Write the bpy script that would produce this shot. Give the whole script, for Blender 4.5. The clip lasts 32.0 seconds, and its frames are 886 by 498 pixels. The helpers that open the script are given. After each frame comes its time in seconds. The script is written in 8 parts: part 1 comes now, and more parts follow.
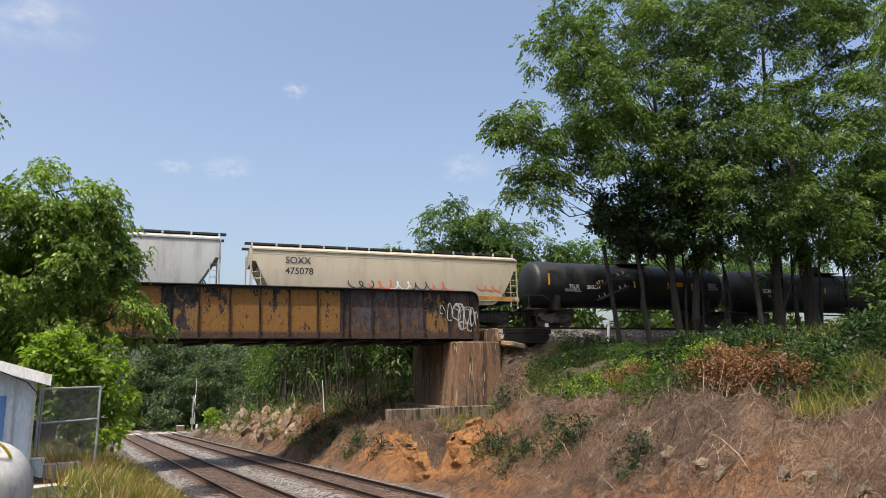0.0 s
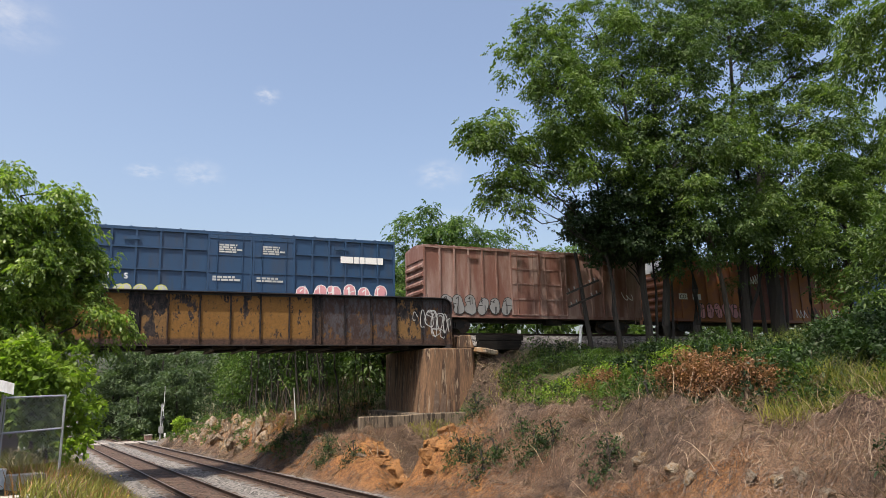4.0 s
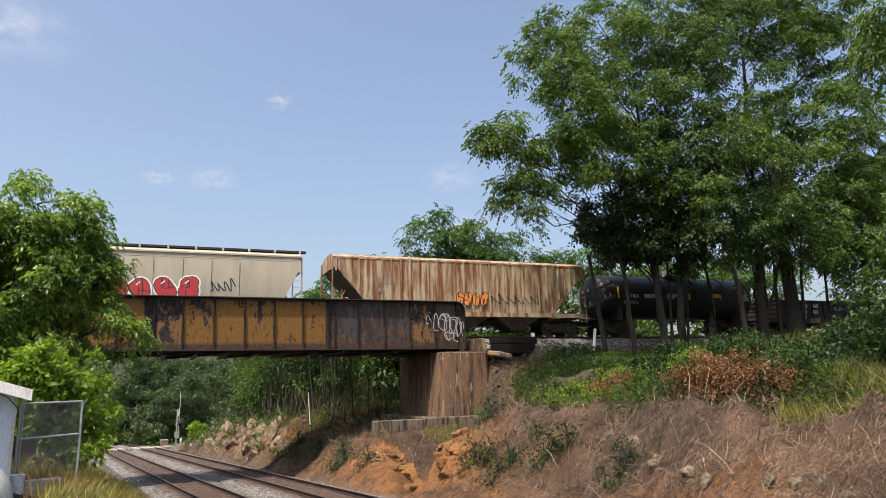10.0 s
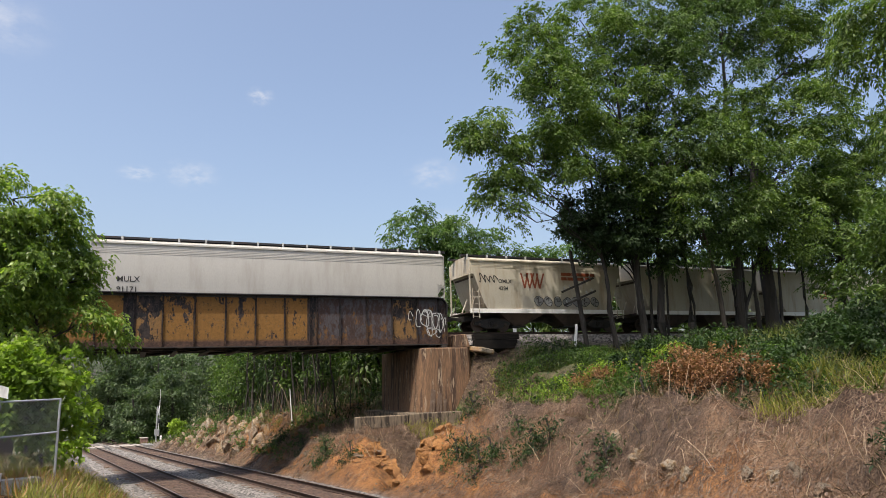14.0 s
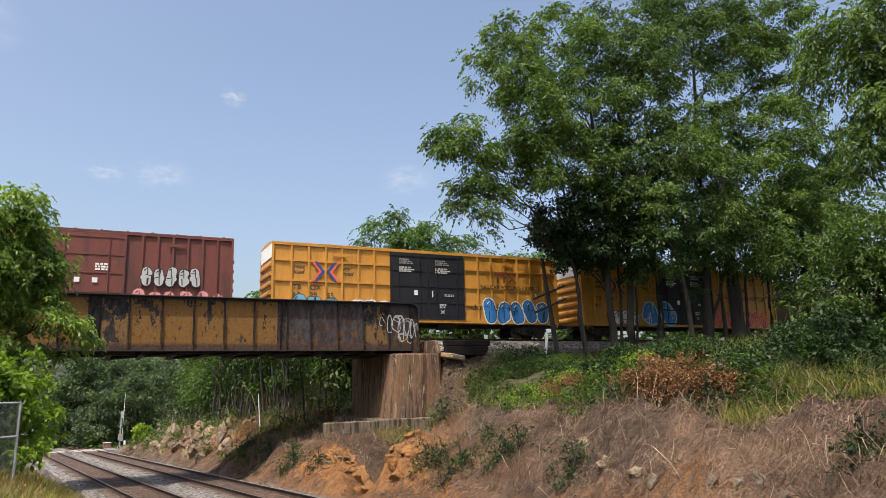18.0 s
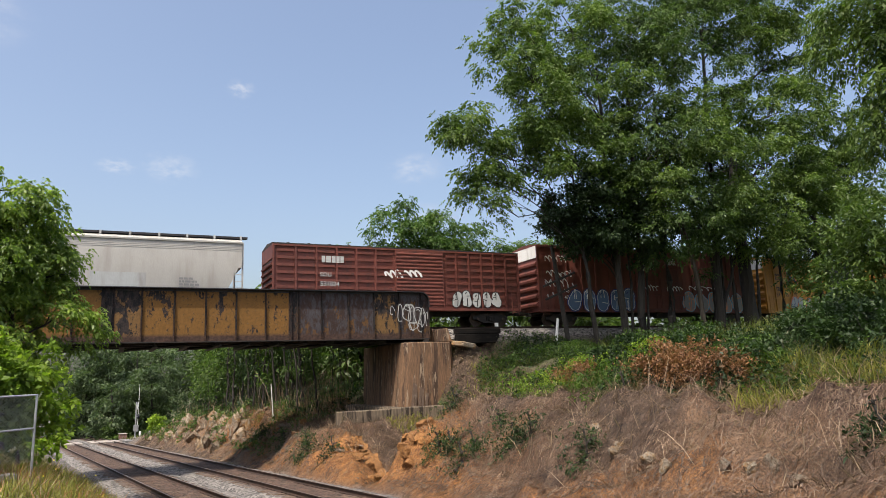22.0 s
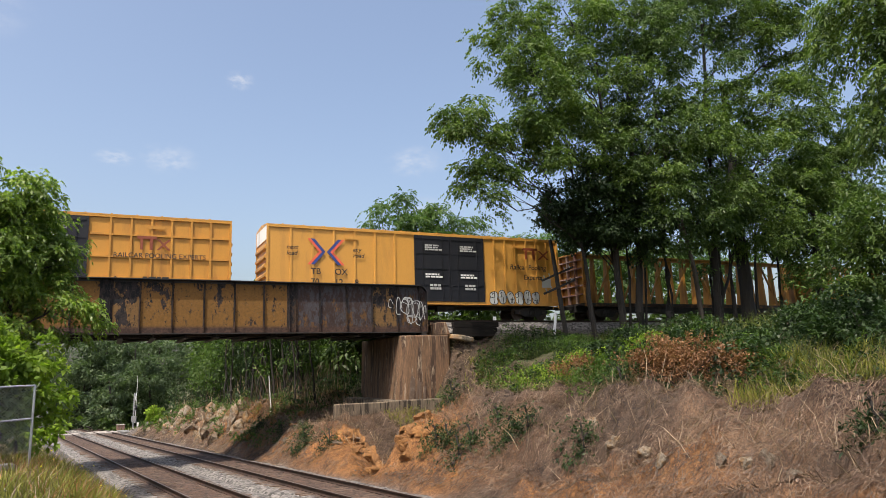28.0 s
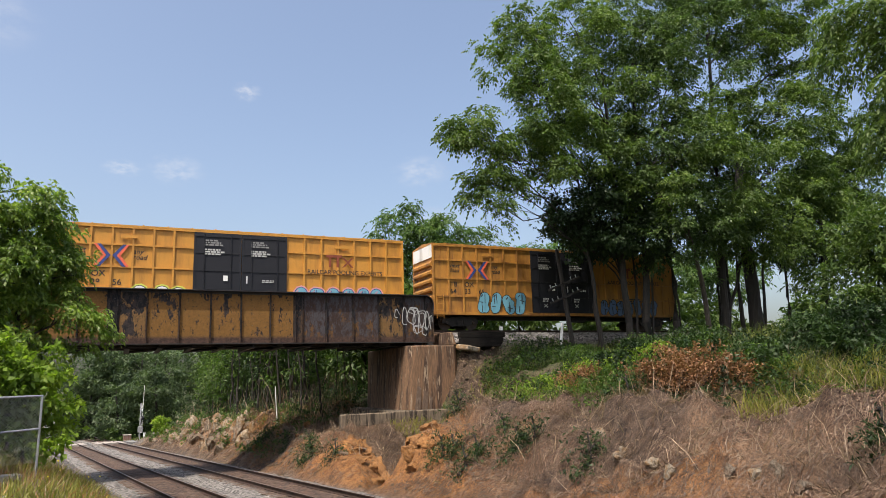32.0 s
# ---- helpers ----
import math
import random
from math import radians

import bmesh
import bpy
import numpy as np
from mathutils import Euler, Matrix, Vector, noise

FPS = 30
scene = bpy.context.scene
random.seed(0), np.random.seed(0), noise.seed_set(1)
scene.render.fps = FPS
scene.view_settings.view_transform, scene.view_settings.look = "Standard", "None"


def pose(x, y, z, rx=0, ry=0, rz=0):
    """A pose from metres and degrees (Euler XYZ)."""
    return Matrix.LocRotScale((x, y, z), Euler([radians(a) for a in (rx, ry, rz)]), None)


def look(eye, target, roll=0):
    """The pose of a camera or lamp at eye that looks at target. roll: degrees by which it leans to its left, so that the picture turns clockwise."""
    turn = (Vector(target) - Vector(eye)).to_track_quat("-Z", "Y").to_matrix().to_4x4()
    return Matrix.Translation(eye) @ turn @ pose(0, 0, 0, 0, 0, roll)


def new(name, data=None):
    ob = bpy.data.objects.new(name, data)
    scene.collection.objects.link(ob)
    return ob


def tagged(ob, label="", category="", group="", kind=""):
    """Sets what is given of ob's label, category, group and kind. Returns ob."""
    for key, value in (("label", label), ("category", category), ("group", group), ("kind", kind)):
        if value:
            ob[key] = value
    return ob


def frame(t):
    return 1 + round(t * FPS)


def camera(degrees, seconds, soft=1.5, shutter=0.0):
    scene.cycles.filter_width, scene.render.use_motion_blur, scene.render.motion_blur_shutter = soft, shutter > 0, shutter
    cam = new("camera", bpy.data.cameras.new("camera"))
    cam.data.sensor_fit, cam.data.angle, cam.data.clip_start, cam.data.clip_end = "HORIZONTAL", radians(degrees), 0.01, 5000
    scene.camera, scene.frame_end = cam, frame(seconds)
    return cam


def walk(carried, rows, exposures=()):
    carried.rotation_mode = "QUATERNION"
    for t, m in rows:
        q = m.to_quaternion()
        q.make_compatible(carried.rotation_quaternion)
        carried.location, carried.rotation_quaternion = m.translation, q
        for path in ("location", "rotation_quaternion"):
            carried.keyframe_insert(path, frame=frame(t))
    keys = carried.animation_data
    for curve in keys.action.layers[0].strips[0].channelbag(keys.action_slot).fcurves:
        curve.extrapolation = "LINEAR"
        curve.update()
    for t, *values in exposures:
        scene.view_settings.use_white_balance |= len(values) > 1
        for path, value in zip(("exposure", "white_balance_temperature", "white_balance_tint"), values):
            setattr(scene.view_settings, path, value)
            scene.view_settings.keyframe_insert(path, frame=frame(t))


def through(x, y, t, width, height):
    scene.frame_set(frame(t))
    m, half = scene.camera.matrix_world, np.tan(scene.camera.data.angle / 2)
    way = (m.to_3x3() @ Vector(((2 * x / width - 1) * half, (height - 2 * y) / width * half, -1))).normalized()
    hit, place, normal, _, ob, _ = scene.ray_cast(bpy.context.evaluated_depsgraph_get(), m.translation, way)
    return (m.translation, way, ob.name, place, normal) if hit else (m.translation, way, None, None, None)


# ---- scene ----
EYE = (0.0, 0.0, 3.0)
cam = camera(65.0, 32.0, 0.8)
walk(cam, [(t, pose(*EYE, rx, ry, rz)) for t, rx, ry, rz in (
    (0, 100.59, 0.45, 1.22), (0.5, 100.58, 0.39, 0.80), (1, 100.49, 0.34, 0.42), (1.5, 100.30, 0.49, 0.11), (2, 100.43, 0.60, -0.12),
    (2.5, 100.64, 0.73, -0.25), (3, 100.88, 0.71, -0.53), (3.5, 101.08, 0.64, -0.82), (5.5, 101.15, 1.12, -1.40), (6, 101.25, 1.20, -1.48),
    (6.5, 101.24, 1.17, -1.08), (7, 101.32, 1.26, -1.12), (7.5, 101.40, 1.26, -1.06), (8, 101.42, 1.07, -0.14), (8.5, 101.30, 1.08, 0.28),
    (9, 101.30, 1.08, 0.22), (9.5, 101.32, 1.02, 0.33), (10, 101.42, 1.02, 0.14), (10.5, 101.45, 0.96, -0.09), (11, 101.38, 0.85, 0.14),
    (11.5, 101.22, 1.09, 0.14), (12, 101.17, 1.33, -0.07), (12.5, 101.11, 1.46, -0.32), (13, 101.06, 1.53, -0.61), (13.5, 101.08, 1.54, -0.88),
    (14, 101.06, 1.33, -1.29), (14.5, 101.08, 1.24, -1.62), (16.5, 101.12, 0.94, -3.22), (17, 101.21, 0.93, -3.50), (17.5, 101.32, 0.97, -3.76),
    (18, 101.50, 0.90, -3.68), (18.5, 101.46, 1.08, -3.95), (19, 101.45, 1.19, -3.88), (19.5, 101.41, 0.86, -1.79), (20, 101.34, 0.92, -1.85),
    (20.5, 101.21, 0.99, -2.13), (21, 101.03, 1.24, -2.39), (21.5, 100.80, 1.45, -2.67), (22, 100.57, 1.53, -2.76), (22.5, 100.32, 1.56, -1.88),
    (23, 100.15, 1.65, -1.70), (23.5, 99.95, 1.69, -1.41), (24, 99.80, 1.58, -1.38), (24.5, 99.58, 1.51, -1.50), (25, 99.43, 1.43, -1.80),
    (25.5, 99.35, 1.52, -2.06), (26, 99.40, 1.56, -2.31), (26.5, 99.50, 1.41, -2.63), (28.5, 100.15, 1.14, -2.94), (29, 100.22, 1.14, -2.43),
    (29.5, 100.36, 1.17, -2.55), (30, 100.48, 1.23, -2.42), (30.5, 100.56, 1.20, -2.22), (31, 100.70, 1.18, -2.37), (31.5, 100.79, 1.13, -2.53),
    (32, 100.86, 1.14, -2.43),
)], [(0.0, 0.71, 6850, 11), (32.0, 0.71, 6850, 11)])

# ---- world and sun ----
SUN_AZ, SUN_EL = 211.0, 64.0        # compass-like: degrees clockwise from +Y
world = bpy.data.worlds.new("sky")
scene.world = world
world.use_nodes = True
wn = world.node_tree.nodes
sky = wn.new("ShaderNodeTexSky")
sky.sky_type = "NISHITA"
sky.sun_disc = False
sky.sun_elevation, sky.sun_rotation = radians(SUN_EL), radians(SUN_AZ)
sky.air_density, sky.dust_density, sky.ozone_density = 1.0, 4.8, 1.5
wn["Background"].inputs[1].default_value = 0.15
world.node_tree.links.new(sky.outputs[0], wn["Background"].inputs[0])

sun = new("sun", bpy.data.lights.new("sun", "SUN"))
sun.data.energy, sun.data.angle, sun.data.color = 3.25, radians(0.6), (1.0, 0.95, 0.87)
_az, _el = radians(SUN_AZ), radians(SUN_EL)
sun_way = Vector((math.sin(_az) * math.cos(_el), math.cos(_az) * math.cos(_el), math.sin(_el)))
sun.matrix_basis = look(sun_way * 100, (0, 0, 0))

# ---- plan: the upper line (s along, n away from the camera), the lower line (l along, w to its right) ----
U0 = Vector((1.238, 42.146, 6.167))
U_DIR, U_NRM, U_GRADE = Vector((0.9268, 0.3755, 0)), Vector((-0.3755, 0.9268, 0)), 0.011
L_DIR, W_DIR, L_GRADE = Vector((-0.4848, 0.8746, 0)), Vector((0.8746, 0.4848, 0)), -0.032
U_TURN, L_TURN = 22.05, 119.0
TRACK_N = 1.6


def up(s, n=0.0, z=0.0, turn=0.0):
    """A pose on the upper line: x runs along the rails, y away, z from the rail tops."""
    p = U0 + U_DIR * s + U_NRM * n
    return pose(p.x, p.y, U0.z + U_GRADE * s + z, 0, -math.degrees(math.atan(U_GRADE)), U_TURN) @ pose(0, 0, 0, 0, 0, turn)


def low(l, w=0.0, z=0.0, turn=0.0):
    """A pose on the lower line: x along the rails, y to the left of them, z from the rail tops."""
    p = L_DIR * l + W_DIR * w
    return pose(p.x, p.y, L_GRADE * l + z, 0, -math.degrees(math.atan(L_GRADE)), L_TURN) @ pose(0, 0, 0, 0, 0, turn)


def vnoise(x, y, seed=0):
    """Value noise in -1..1 on numpy arrays."""
    xi, yi = np.floor(x).astype(np.int64), np.floor(y).astype(np.int64)
    fx, fy = x - xi, y - yi
    fx, fy = fx * fx * (3 - 2 * fx), fy * fy * (3 - 2 * fy)

    def h(a, b):
        v = (a * 374761393 + b * 668265263 + seed * 974711) & 0x7FFFFFFF
        v = ((v ^ (v >> 13)) * 1274126177) & 0x7FFFFFFF
        return ((v ^ (v >> 16)) & 0xFFFF) / 32767.5 - 1.0
    return ((h(xi, yi) * (1 - fx) + h(xi + 1, yi) * fx) * (1 - fy)
            + (h(xi, yi + 1) * (1 - fx) + h(xi + 1, yi + 1) * fx) * fy)


def ground_z(l, w, rough=True):
    """The height of the ground at l, w (numpy arrays)."""
    l, w = np.asarray(l, float), np.asarray(w, float)
    x, y = L_DIR.x * l + W_DIR.x * w, L_DIR.y * l + W_DIR.y * w
    s = (x - U0.x) * U_DIR.x + (y - U0.y) * U_DIR.y
    n = (x - U0.x) * U_NRM.x + (y - U0.y) * U_NRM.y
    zl = L_GRADE * np.clip(l, -60, 130)
    zu = U0.z + U_GRADE * np.clip(s, -700, 700)
    right = np.interp(w, [11.8, 12.6, 14.0, 16.0, 17.6, 19.5, 23, 30, 60], [-0.3, 0.35, 1.4, 2.45, 2.75, 3.2, 4.3, 5.5, 6.3])
    far = np.interp(l, [60, 84, 92, 130], [1, 0.75, 0.0, 0.0])
    right = -0.3 + (right + 0.3) * np.where(w > 11.8, far, 1)
    left = np.interp(w, [-300, -8, -2, 0.2, 1.6, 3.0, 3.7], [1.4, 1.7, 1.75, 1.6, 1.1, 0.15, -0.3])
    left = -0.3 + (left + 0.3) * np.interp(l, [26, 44], [1, 0.1])
    z = zl + np.where(w > 8, right, left)
    if rough:
        face = np.interp(w, [11.8, 13, 17, 20], [0, 1, 1, 0.35]) * np.interp(l, [80, 95], [1, 0.2])
        face = np.where(w > 8, face, 0.25 * np.interp(w, [1.5, 3.4], [1, 0]))
        z = z + face * (0.40 * vnoise(l * 0.45, w * 0.8, 1) + 0.34 * vnoise(l * 1.1, w * 1.2, 2) + 0.20 * vnoise(l * 2.6, w * 2.6, 3))
    crag = np.where(w > 8, np.interp(w, [12.2, 13, 15.5, 17], [0, 1, 1, 0]) * np.interp(l, [22, 26, 34, 38, 44, 47, 76, 80], [0, 0.5, 0.6, 0.3, 0.5, 1, 1, 0]), 0) if rough else 0
    z = z + crag * (0.30 * np.round(2.2 * vnoise(l * 1.1 + w * 0.4, w * 1.4, 11)) / 2.2 + 0.22 * np.round(2 * vnoise(l * 2.3, w * 2.6, 12)) / 2)
    # the pier stands free: lower ground round its footing
    z = z - 0.75 * np.exp(-(((l - 37.0) / 4.5) ** 2 + ((w - 17.6) / 2.4) ** 2))
    step = np.where(w < 8, np.clip((-6.5 - w) / 2.0, 0, 1), np.clip((s - 1.1) / 2.6, 0, 1))
    over = np.maximum(0, np.abs(n - TRACK_N) - 3.3)
    bank = zu - 0.75 - over / 1.8 - (1 - step) * 4.2
    bank = np.where((w > -6.5) & (s < 1.1), -99, bank)
    z = np.maximum(z, bank)
    # a bench in front of the abutment's footing
    bench = (w > 8) & (s > -9.0) & (s < np.where(n < -2.5, 5.0, 0.9)) & (n > -12) & (n < 6)
    cap = zu - 5.25 - 0.42 * np.maximum(0, -2.4 - n) + 1.7 * np.maximum(0, s - 0.6) + 0.8 * np.maximum(0, -5.5 - s) + 0.1 * vnoise(l * 1.7, w * 1.7, 6)
    z = np.where(bench, np.minimum(z, cap), z)
    cone = zu - 1.12 - 1.8 * np.maximum(0, 1.3 - s) - 0.85 * np.maximum(0, -1.2 - n)
    z = np.maximum(z, np.where((w > 8) & (n < -1.2) & (s < 9), cone + 0.12 * vnoise(l * 1.5, w * 1.5, 5), -99))
    keep = (over <= 0) & ((s > 3.7) | (w < -8.5))
    return np.where(keep, np.minimum(z, zu - 0.75), z)


def on_ground(l, w):
    p = L_DIR * l + W_DIR * w
    return Vector((p.x, p.y, float(ground_z(l, w))))


# ---- mesh helpers ----
def mesh_np(name, verts, faces, smooth=False):
    """A mesh from numpy arrays of vertices and of faces with one count of corners."""
    verts, faces = np.asarray(verts, np.float32).reshape(-1, 3), np.asarray(faces, np.int32)
    k = faces.shape[1]
    me = bpy.data.meshes.new(name)
    me.vertices.add(len(verts))
    me.vertices.foreach_set("co", verts.ravel())
    me.loops.add(faces.size)
    me.loops.foreach_set("vertex_index", faces.ravel())
    me.polygons.add(len(faces))
    me.polygons.foreach_set("loop_start", np.arange(0, faces.size, k, dtype=np.int32))
    if smooth:
        me.polygons.foreach_set("use_smooth", np.ones(len(faces), bool))
    me.update(calc_edges=True)
    return me


def box(bm, x0, x1, y0, y1, z0, z1, m=None):
    """Adds a box to a bmesh."""
    vs = [bm.verts.new((m @ Vector(p)) if m else p) for p in
          ((x0, y0, z0), (x1, y0, z0), (x1, y1, z0), (x0, y1, z0), (x0, y0, z1), (x1, y0, z1), (x1, y1, z1), (x0, y1, z1))]
    for f in ((0, 3, 2, 1), (4, 5, 6, 7), (0, 1, 5, 4), (1, 2, 6, 5), (2, 3, 7, 6), (3, 0, 4, 7)):
        bm.faces.new([vs[i] for i in f])


def rod(bm, a, b, r, seg=6, r2=None):
    """Adds a closed rod from a to b."""
    a, b = Vector(a), Vector(b)
    q = (b - a).to_track_quat("Z", "Y")
    rings = []
    for p, rr in ((a, r), (b, r if r2 is None else r2)):
        rings.append([bm.verts.new(p + q @ Vector((rr * math.cos(2 * math.pi * i / seg), rr * math.sin(2 * math.pi * i / seg), 0))) for i in range(seg)])
    for i in range(seg):
        j = (i + 1) % seg
        bm.faces.new((rings[0][i], rings[0][j], rings[1][j], rings[1][i]))
    bm.faces.new(rings[0][::-1])
    bm.faces.new(rings[1])


def path_rod(bm, pts, r, seg=6):
    for a, b in zip(pts, pts[1:]):
        rod(bm, a, b, r, seg)


def prism(bm, outline, a, b, axis="x"):
    """Extrudes an outline (pairs) from a to b along an axis."""
    def put(u, v, k):
        return (k, u, v) if axis == "x" else (u, k, v) if axis == "y" else (u, v, k)
    A, B = [bm.verts.new(put(u, v, a)) for u, v in outline], [bm.verts.new(put(u, v, b)) for u, v in outline]
    for i in range(len(outline)):
        j = (i + 1) % len(outline)
        bm.faces.new((A[i], A[j], B[j], B[i]))
    bm.faces.new(A[::-1])
    bm.faces.new(B)


def loft(bm, rings, close=True):
    """Skins a list of rings (lists of points) and closes the ends."""
    R = [[bm.verts.new(p) for p in ring] for ring in rings]
    k = len(R[0])
    for a, b in zip(R, R[1:]):
        for i in range(k if close else k - 1):
            j = (i + 1) % k
            bm.faces.new((a[i], a[j], b[j], b[i]))
    if close:
        bm.faces.new(R[0][::-1])
        bm.faces.new(R[-1])


def finish(bm, name, bevel=0.0, smooth=False):
    bmesh.ops.recalc_face_normals(bm, faces=bm.faces)
    if bevel:
        bmesh.ops.bevel(bm, geom=[e for e in bm.edges if len(e.link_faces) == 2 and e.calc_face_angle(0) > 0.6],
                        offset=bevel, segments=1, affect="EDGES", profile=0.5)
    me = bpy.data.meshes.new(name)
    bm.to_mesh(me)
    bm.free()
    if smooth:
        me.polygons.foreach_set("use_smooth", np.ones(len(me.polygons), bool))
        me.set_sharp_from_angle(angle=radians(35))
    return me


def part(name, bm, material, parent=None, label="", bevel=0.0, smooth=False, m=None):
    """Links a bmesh or a mesh as one object, under a thing or a part."""
    me = finish(bm, name, bevel, smooth) if isinstance(bm, bmesh.types.BMesh) else bm
    if material and not me.materials:
        me.materials.append(material)
    ob = new(name, me)
    ob.parent = parent
    if m:
        ob.matrix_basis = m
    return tagged(ob, label) if label else ob


def thing(name, m, label, category, group="", kind=""):
    ob = new(name)
    ob.empty_display_size = 0.2
    ob.matrix_basis = m
    return tagged(ob, label, category, group, kind)

# ---- materials ----
def nodes_of(name):
    m = bpy.data.materials.new(name)
    m.use_nodes = True
    nt = m.node_tree
    return m, nt, nt.nodes["Principled BSDF"]


def link(nt, a, b):
    nt.links.new(a, b)


def mixrgb(nt, fac, a, b, mode="MIX"):
    n = nt.nodes.new("ShaderNodeMix")
    n.data_type, n.blend_type = "RGBA", mode
    for sock, v in ((n.inputs[0], fac), (n.inputs[6], a), (n.inputs[7], b)):
        if hasattr(v, "is_linked"):
            link(nt, v, sock)
        elif isinstance(v, (int, float)):
            sock.default_value = v
        else:
            sock.default_value = (*v, 1) if len(v) == 3 else v
    return n.outputs[2]


def ramp(nt, v, a, b):
    n = nt.nodes.new("ShaderNodeMapRange")
    n.interpolation_type = "SMOOTHSTEP"
    n.inputs[1].default_value, n.inputs[2].default_value = a, b
    link(nt, v, n.inputs[0])
    return n.outputs[0]


def noise_tex(nt, vec, scale, detail=4.0, rough=0.55):
    n = nt.nodes.new("ShaderNodeTexNoise")
    n.inputs["Scale"].default_value, n.inputs["Detail"].default_value, n.inputs["Roughness"].default_value = scale, detail, rough
    if vec:
        link(nt, vec, n.inputs["Vector"])
    return n.outputs[0]


def coords(nt, stretch=(1, 1, 1), shift=True):
    """Object coordinates, stretched, and shifted at random from object to object."""
    tc, mp = nt.nodes.new("ShaderNodeTexCoord"), nt.nodes.new("ShaderNodeMapping")
    mp.inputs["Scale"].default_value = stretch
    link(nt, tc.outputs["Object"], mp.inputs["Vector"])
    if shift:
        oi, sc = nt.nodes.new("ShaderNodeObjectInfo"), nt.nodes.new("ShaderNodeVectorMath")
        sc.operation = "SCALE"
        sc.inputs[0].default_value, sc.inputs["Scale"].default_value = (37.0, 53.0, 71.0), 1.0
        link(nt, oi.outputs["Random"], sc.inputs["Scale"])
        link(nt, sc.outputs[0], mp.inputs["Location"])
    return mp.outputs[0]


def surf(name, base, stain=None, stain_amount=0.35, scale=1.2, stretch=(1, 1, 1), rough=0.7, metal=0.0, bump=0.15,
         grain=25.0, vary=0.12, spread=0.12, shift=True, stain2=None, amount2=0.3, scale2=3.0, spec=0.5):
    """A painted, rusted, stony or earthy surface: a base colour, patches of a stain, grain and fine relief."""
    m, nt, p = nodes_of(name)
    v = coords(nt, stretch, shift)
    big, fine = noise_tex(nt, v, scale, 6, 0.65), noise_tex(nt, v, grain, 3, 0.6)
    col = mixrgb(nt, ramp(nt, fine, 0.3, 0.7), [c * (1 - vary) for c in base], [min(1, c * (1 + vary)) for c in base])
    if stain:
        lo = 1 - stain_amount
        col = mixrgb(nt, ramp(nt, big, lo - spread, lo + spread), col, stain)
    if stain2:
        lo = 1 - amount2
        col = mixrgb(nt, ramp(nt, noise_tex(nt, v, scale2, 5, 0.7), lo - spread * 0.6, lo + spread * 0.6), col, stain2)
    link(nt, col, p.inputs["Base Color"])
    p.inputs["Roughness"].default_value, p.inputs["Metallic"].default_value = rough, metal
    p.inputs["Specular IOR Level"].default_value = spec
    if bump:
        b = nt.nodes.new("ShaderNodeBump")
        b.inputs["Strength"].default_value, b.inputs["Distance"].default_value = bump, 0.02
        link(nt, fine, b.inputs["Height"])
        link(nt, b.outputs[0], p.inputs["Normal"])
    return m


def leaf_mat(name, a, b, through=0.35, rough=0.5, spec=0.3):
    """Leaves: colour varied from leaf to leaf and over the crown; light comes through them."""
    m, nt, p = nodes_of(name)
    g = nt.nodes.new("ShaderNodeNewGeometry")
    v = coords(nt, (1, 1, 1), True)
    c = mixrgb(nt, g.outputs["Random Per Island"], a, b)
    c = mixrgb(nt, ramp(nt, noise_tex(nt, v, 0.6, 4, 0.65), 0.35, 0.68), c, [x * 0.66 for x in a])
    link(nt, c, p.inputs["Base Color"])
    p.inputs["Roughness"].default_value = rough
    p.inputs["Specular IOR Level"].default_value = spec
    t, mx = nt.nodes.new("ShaderNodeBsdfTranslucent"), nt.nodes.new("ShaderNodeMixShader")
    link(nt, mixrgb(nt, 1.0, c, (1.02, 1.2, 0.55), "MULTIPLY"), t.inputs["Color"])
    mx.inputs[0].default_value = through
    link(nt, p.outputs[0], mx.inputs[1])
    link(nt, t.outputs[0], mx.inputs[2])
    link(nt, mx.outputs[0], nt.nodes["Material Output"].inputs[0])
    return m


RUST = (0.13, 0.055, 0.025)
M = {}
M["leaf_locust"] = leaf_mat("leaf_locust", (0.080, 0.140, 0.036), (0.19, 0.265, 0.062), 0.45)
# the locust leaf again, darkened to paint shade into the grove's middle crowns
M["leaf_shade"] = leaf_mat("leaf_shade", (0.058, 0.105, 0.034), (0.13, 0.195, 0.055), 0.4)
# dark leaf copy: the shade under the grove is put into its colour
M["leaf_deep_shade"] = leaf_mat("leaf_deep_shade", (0.026, 0.052, 0.022), (0.055, 0.09, 0.032), 0.3)
M["leaf_bright"] = leaf_mat("leaf_bright", (0.16, 0.265, 0.034), (0.31, 0.41, 0.055), 0.48)
M["leaf_mid"] = leaf_mat("leaf_mid", (0.060, 0.112, 0.032), (0.135, 0.19, 0.048), 0.4)
M["leaf_back"] = leaf_mat("leaf_back", (0.068, 0.14, 0.038), (0.15, 0.23, 0.058), 0.42)
# paler and bluer than leaf_mid: some distance haze is mixed into the colour
M["leaf_far_haze"] = leaf_mat("leaf_far_haze", (0.075, 0.118, 0.06), (0.13, 0.175, 0.09), 0.4)
M["leaf_weed"] = leaf_mat("leaf_weed", (0.020, 0.045, 0.015), (0.052, 0.092, 0.024), 0.3)
M["leaf_weed_light"] = leaf_mat("leaf_weed_light", (0.042, 0.092, 0.016), (0.12, 0.195, 0.028), 0.4)
M["leaf_ailanthus"] = leaf_mat("leaf_ailanthus", (0.12, 0.205, 0.042), (0.32, 0.42, 0.085), 0.56, 0.42, 0.5)
M["leaf_dead"] = leaf_mat("leaf_dead", (0.17, 0.080, 0.038), (0.34, 0.18, 0.095), 0.28)
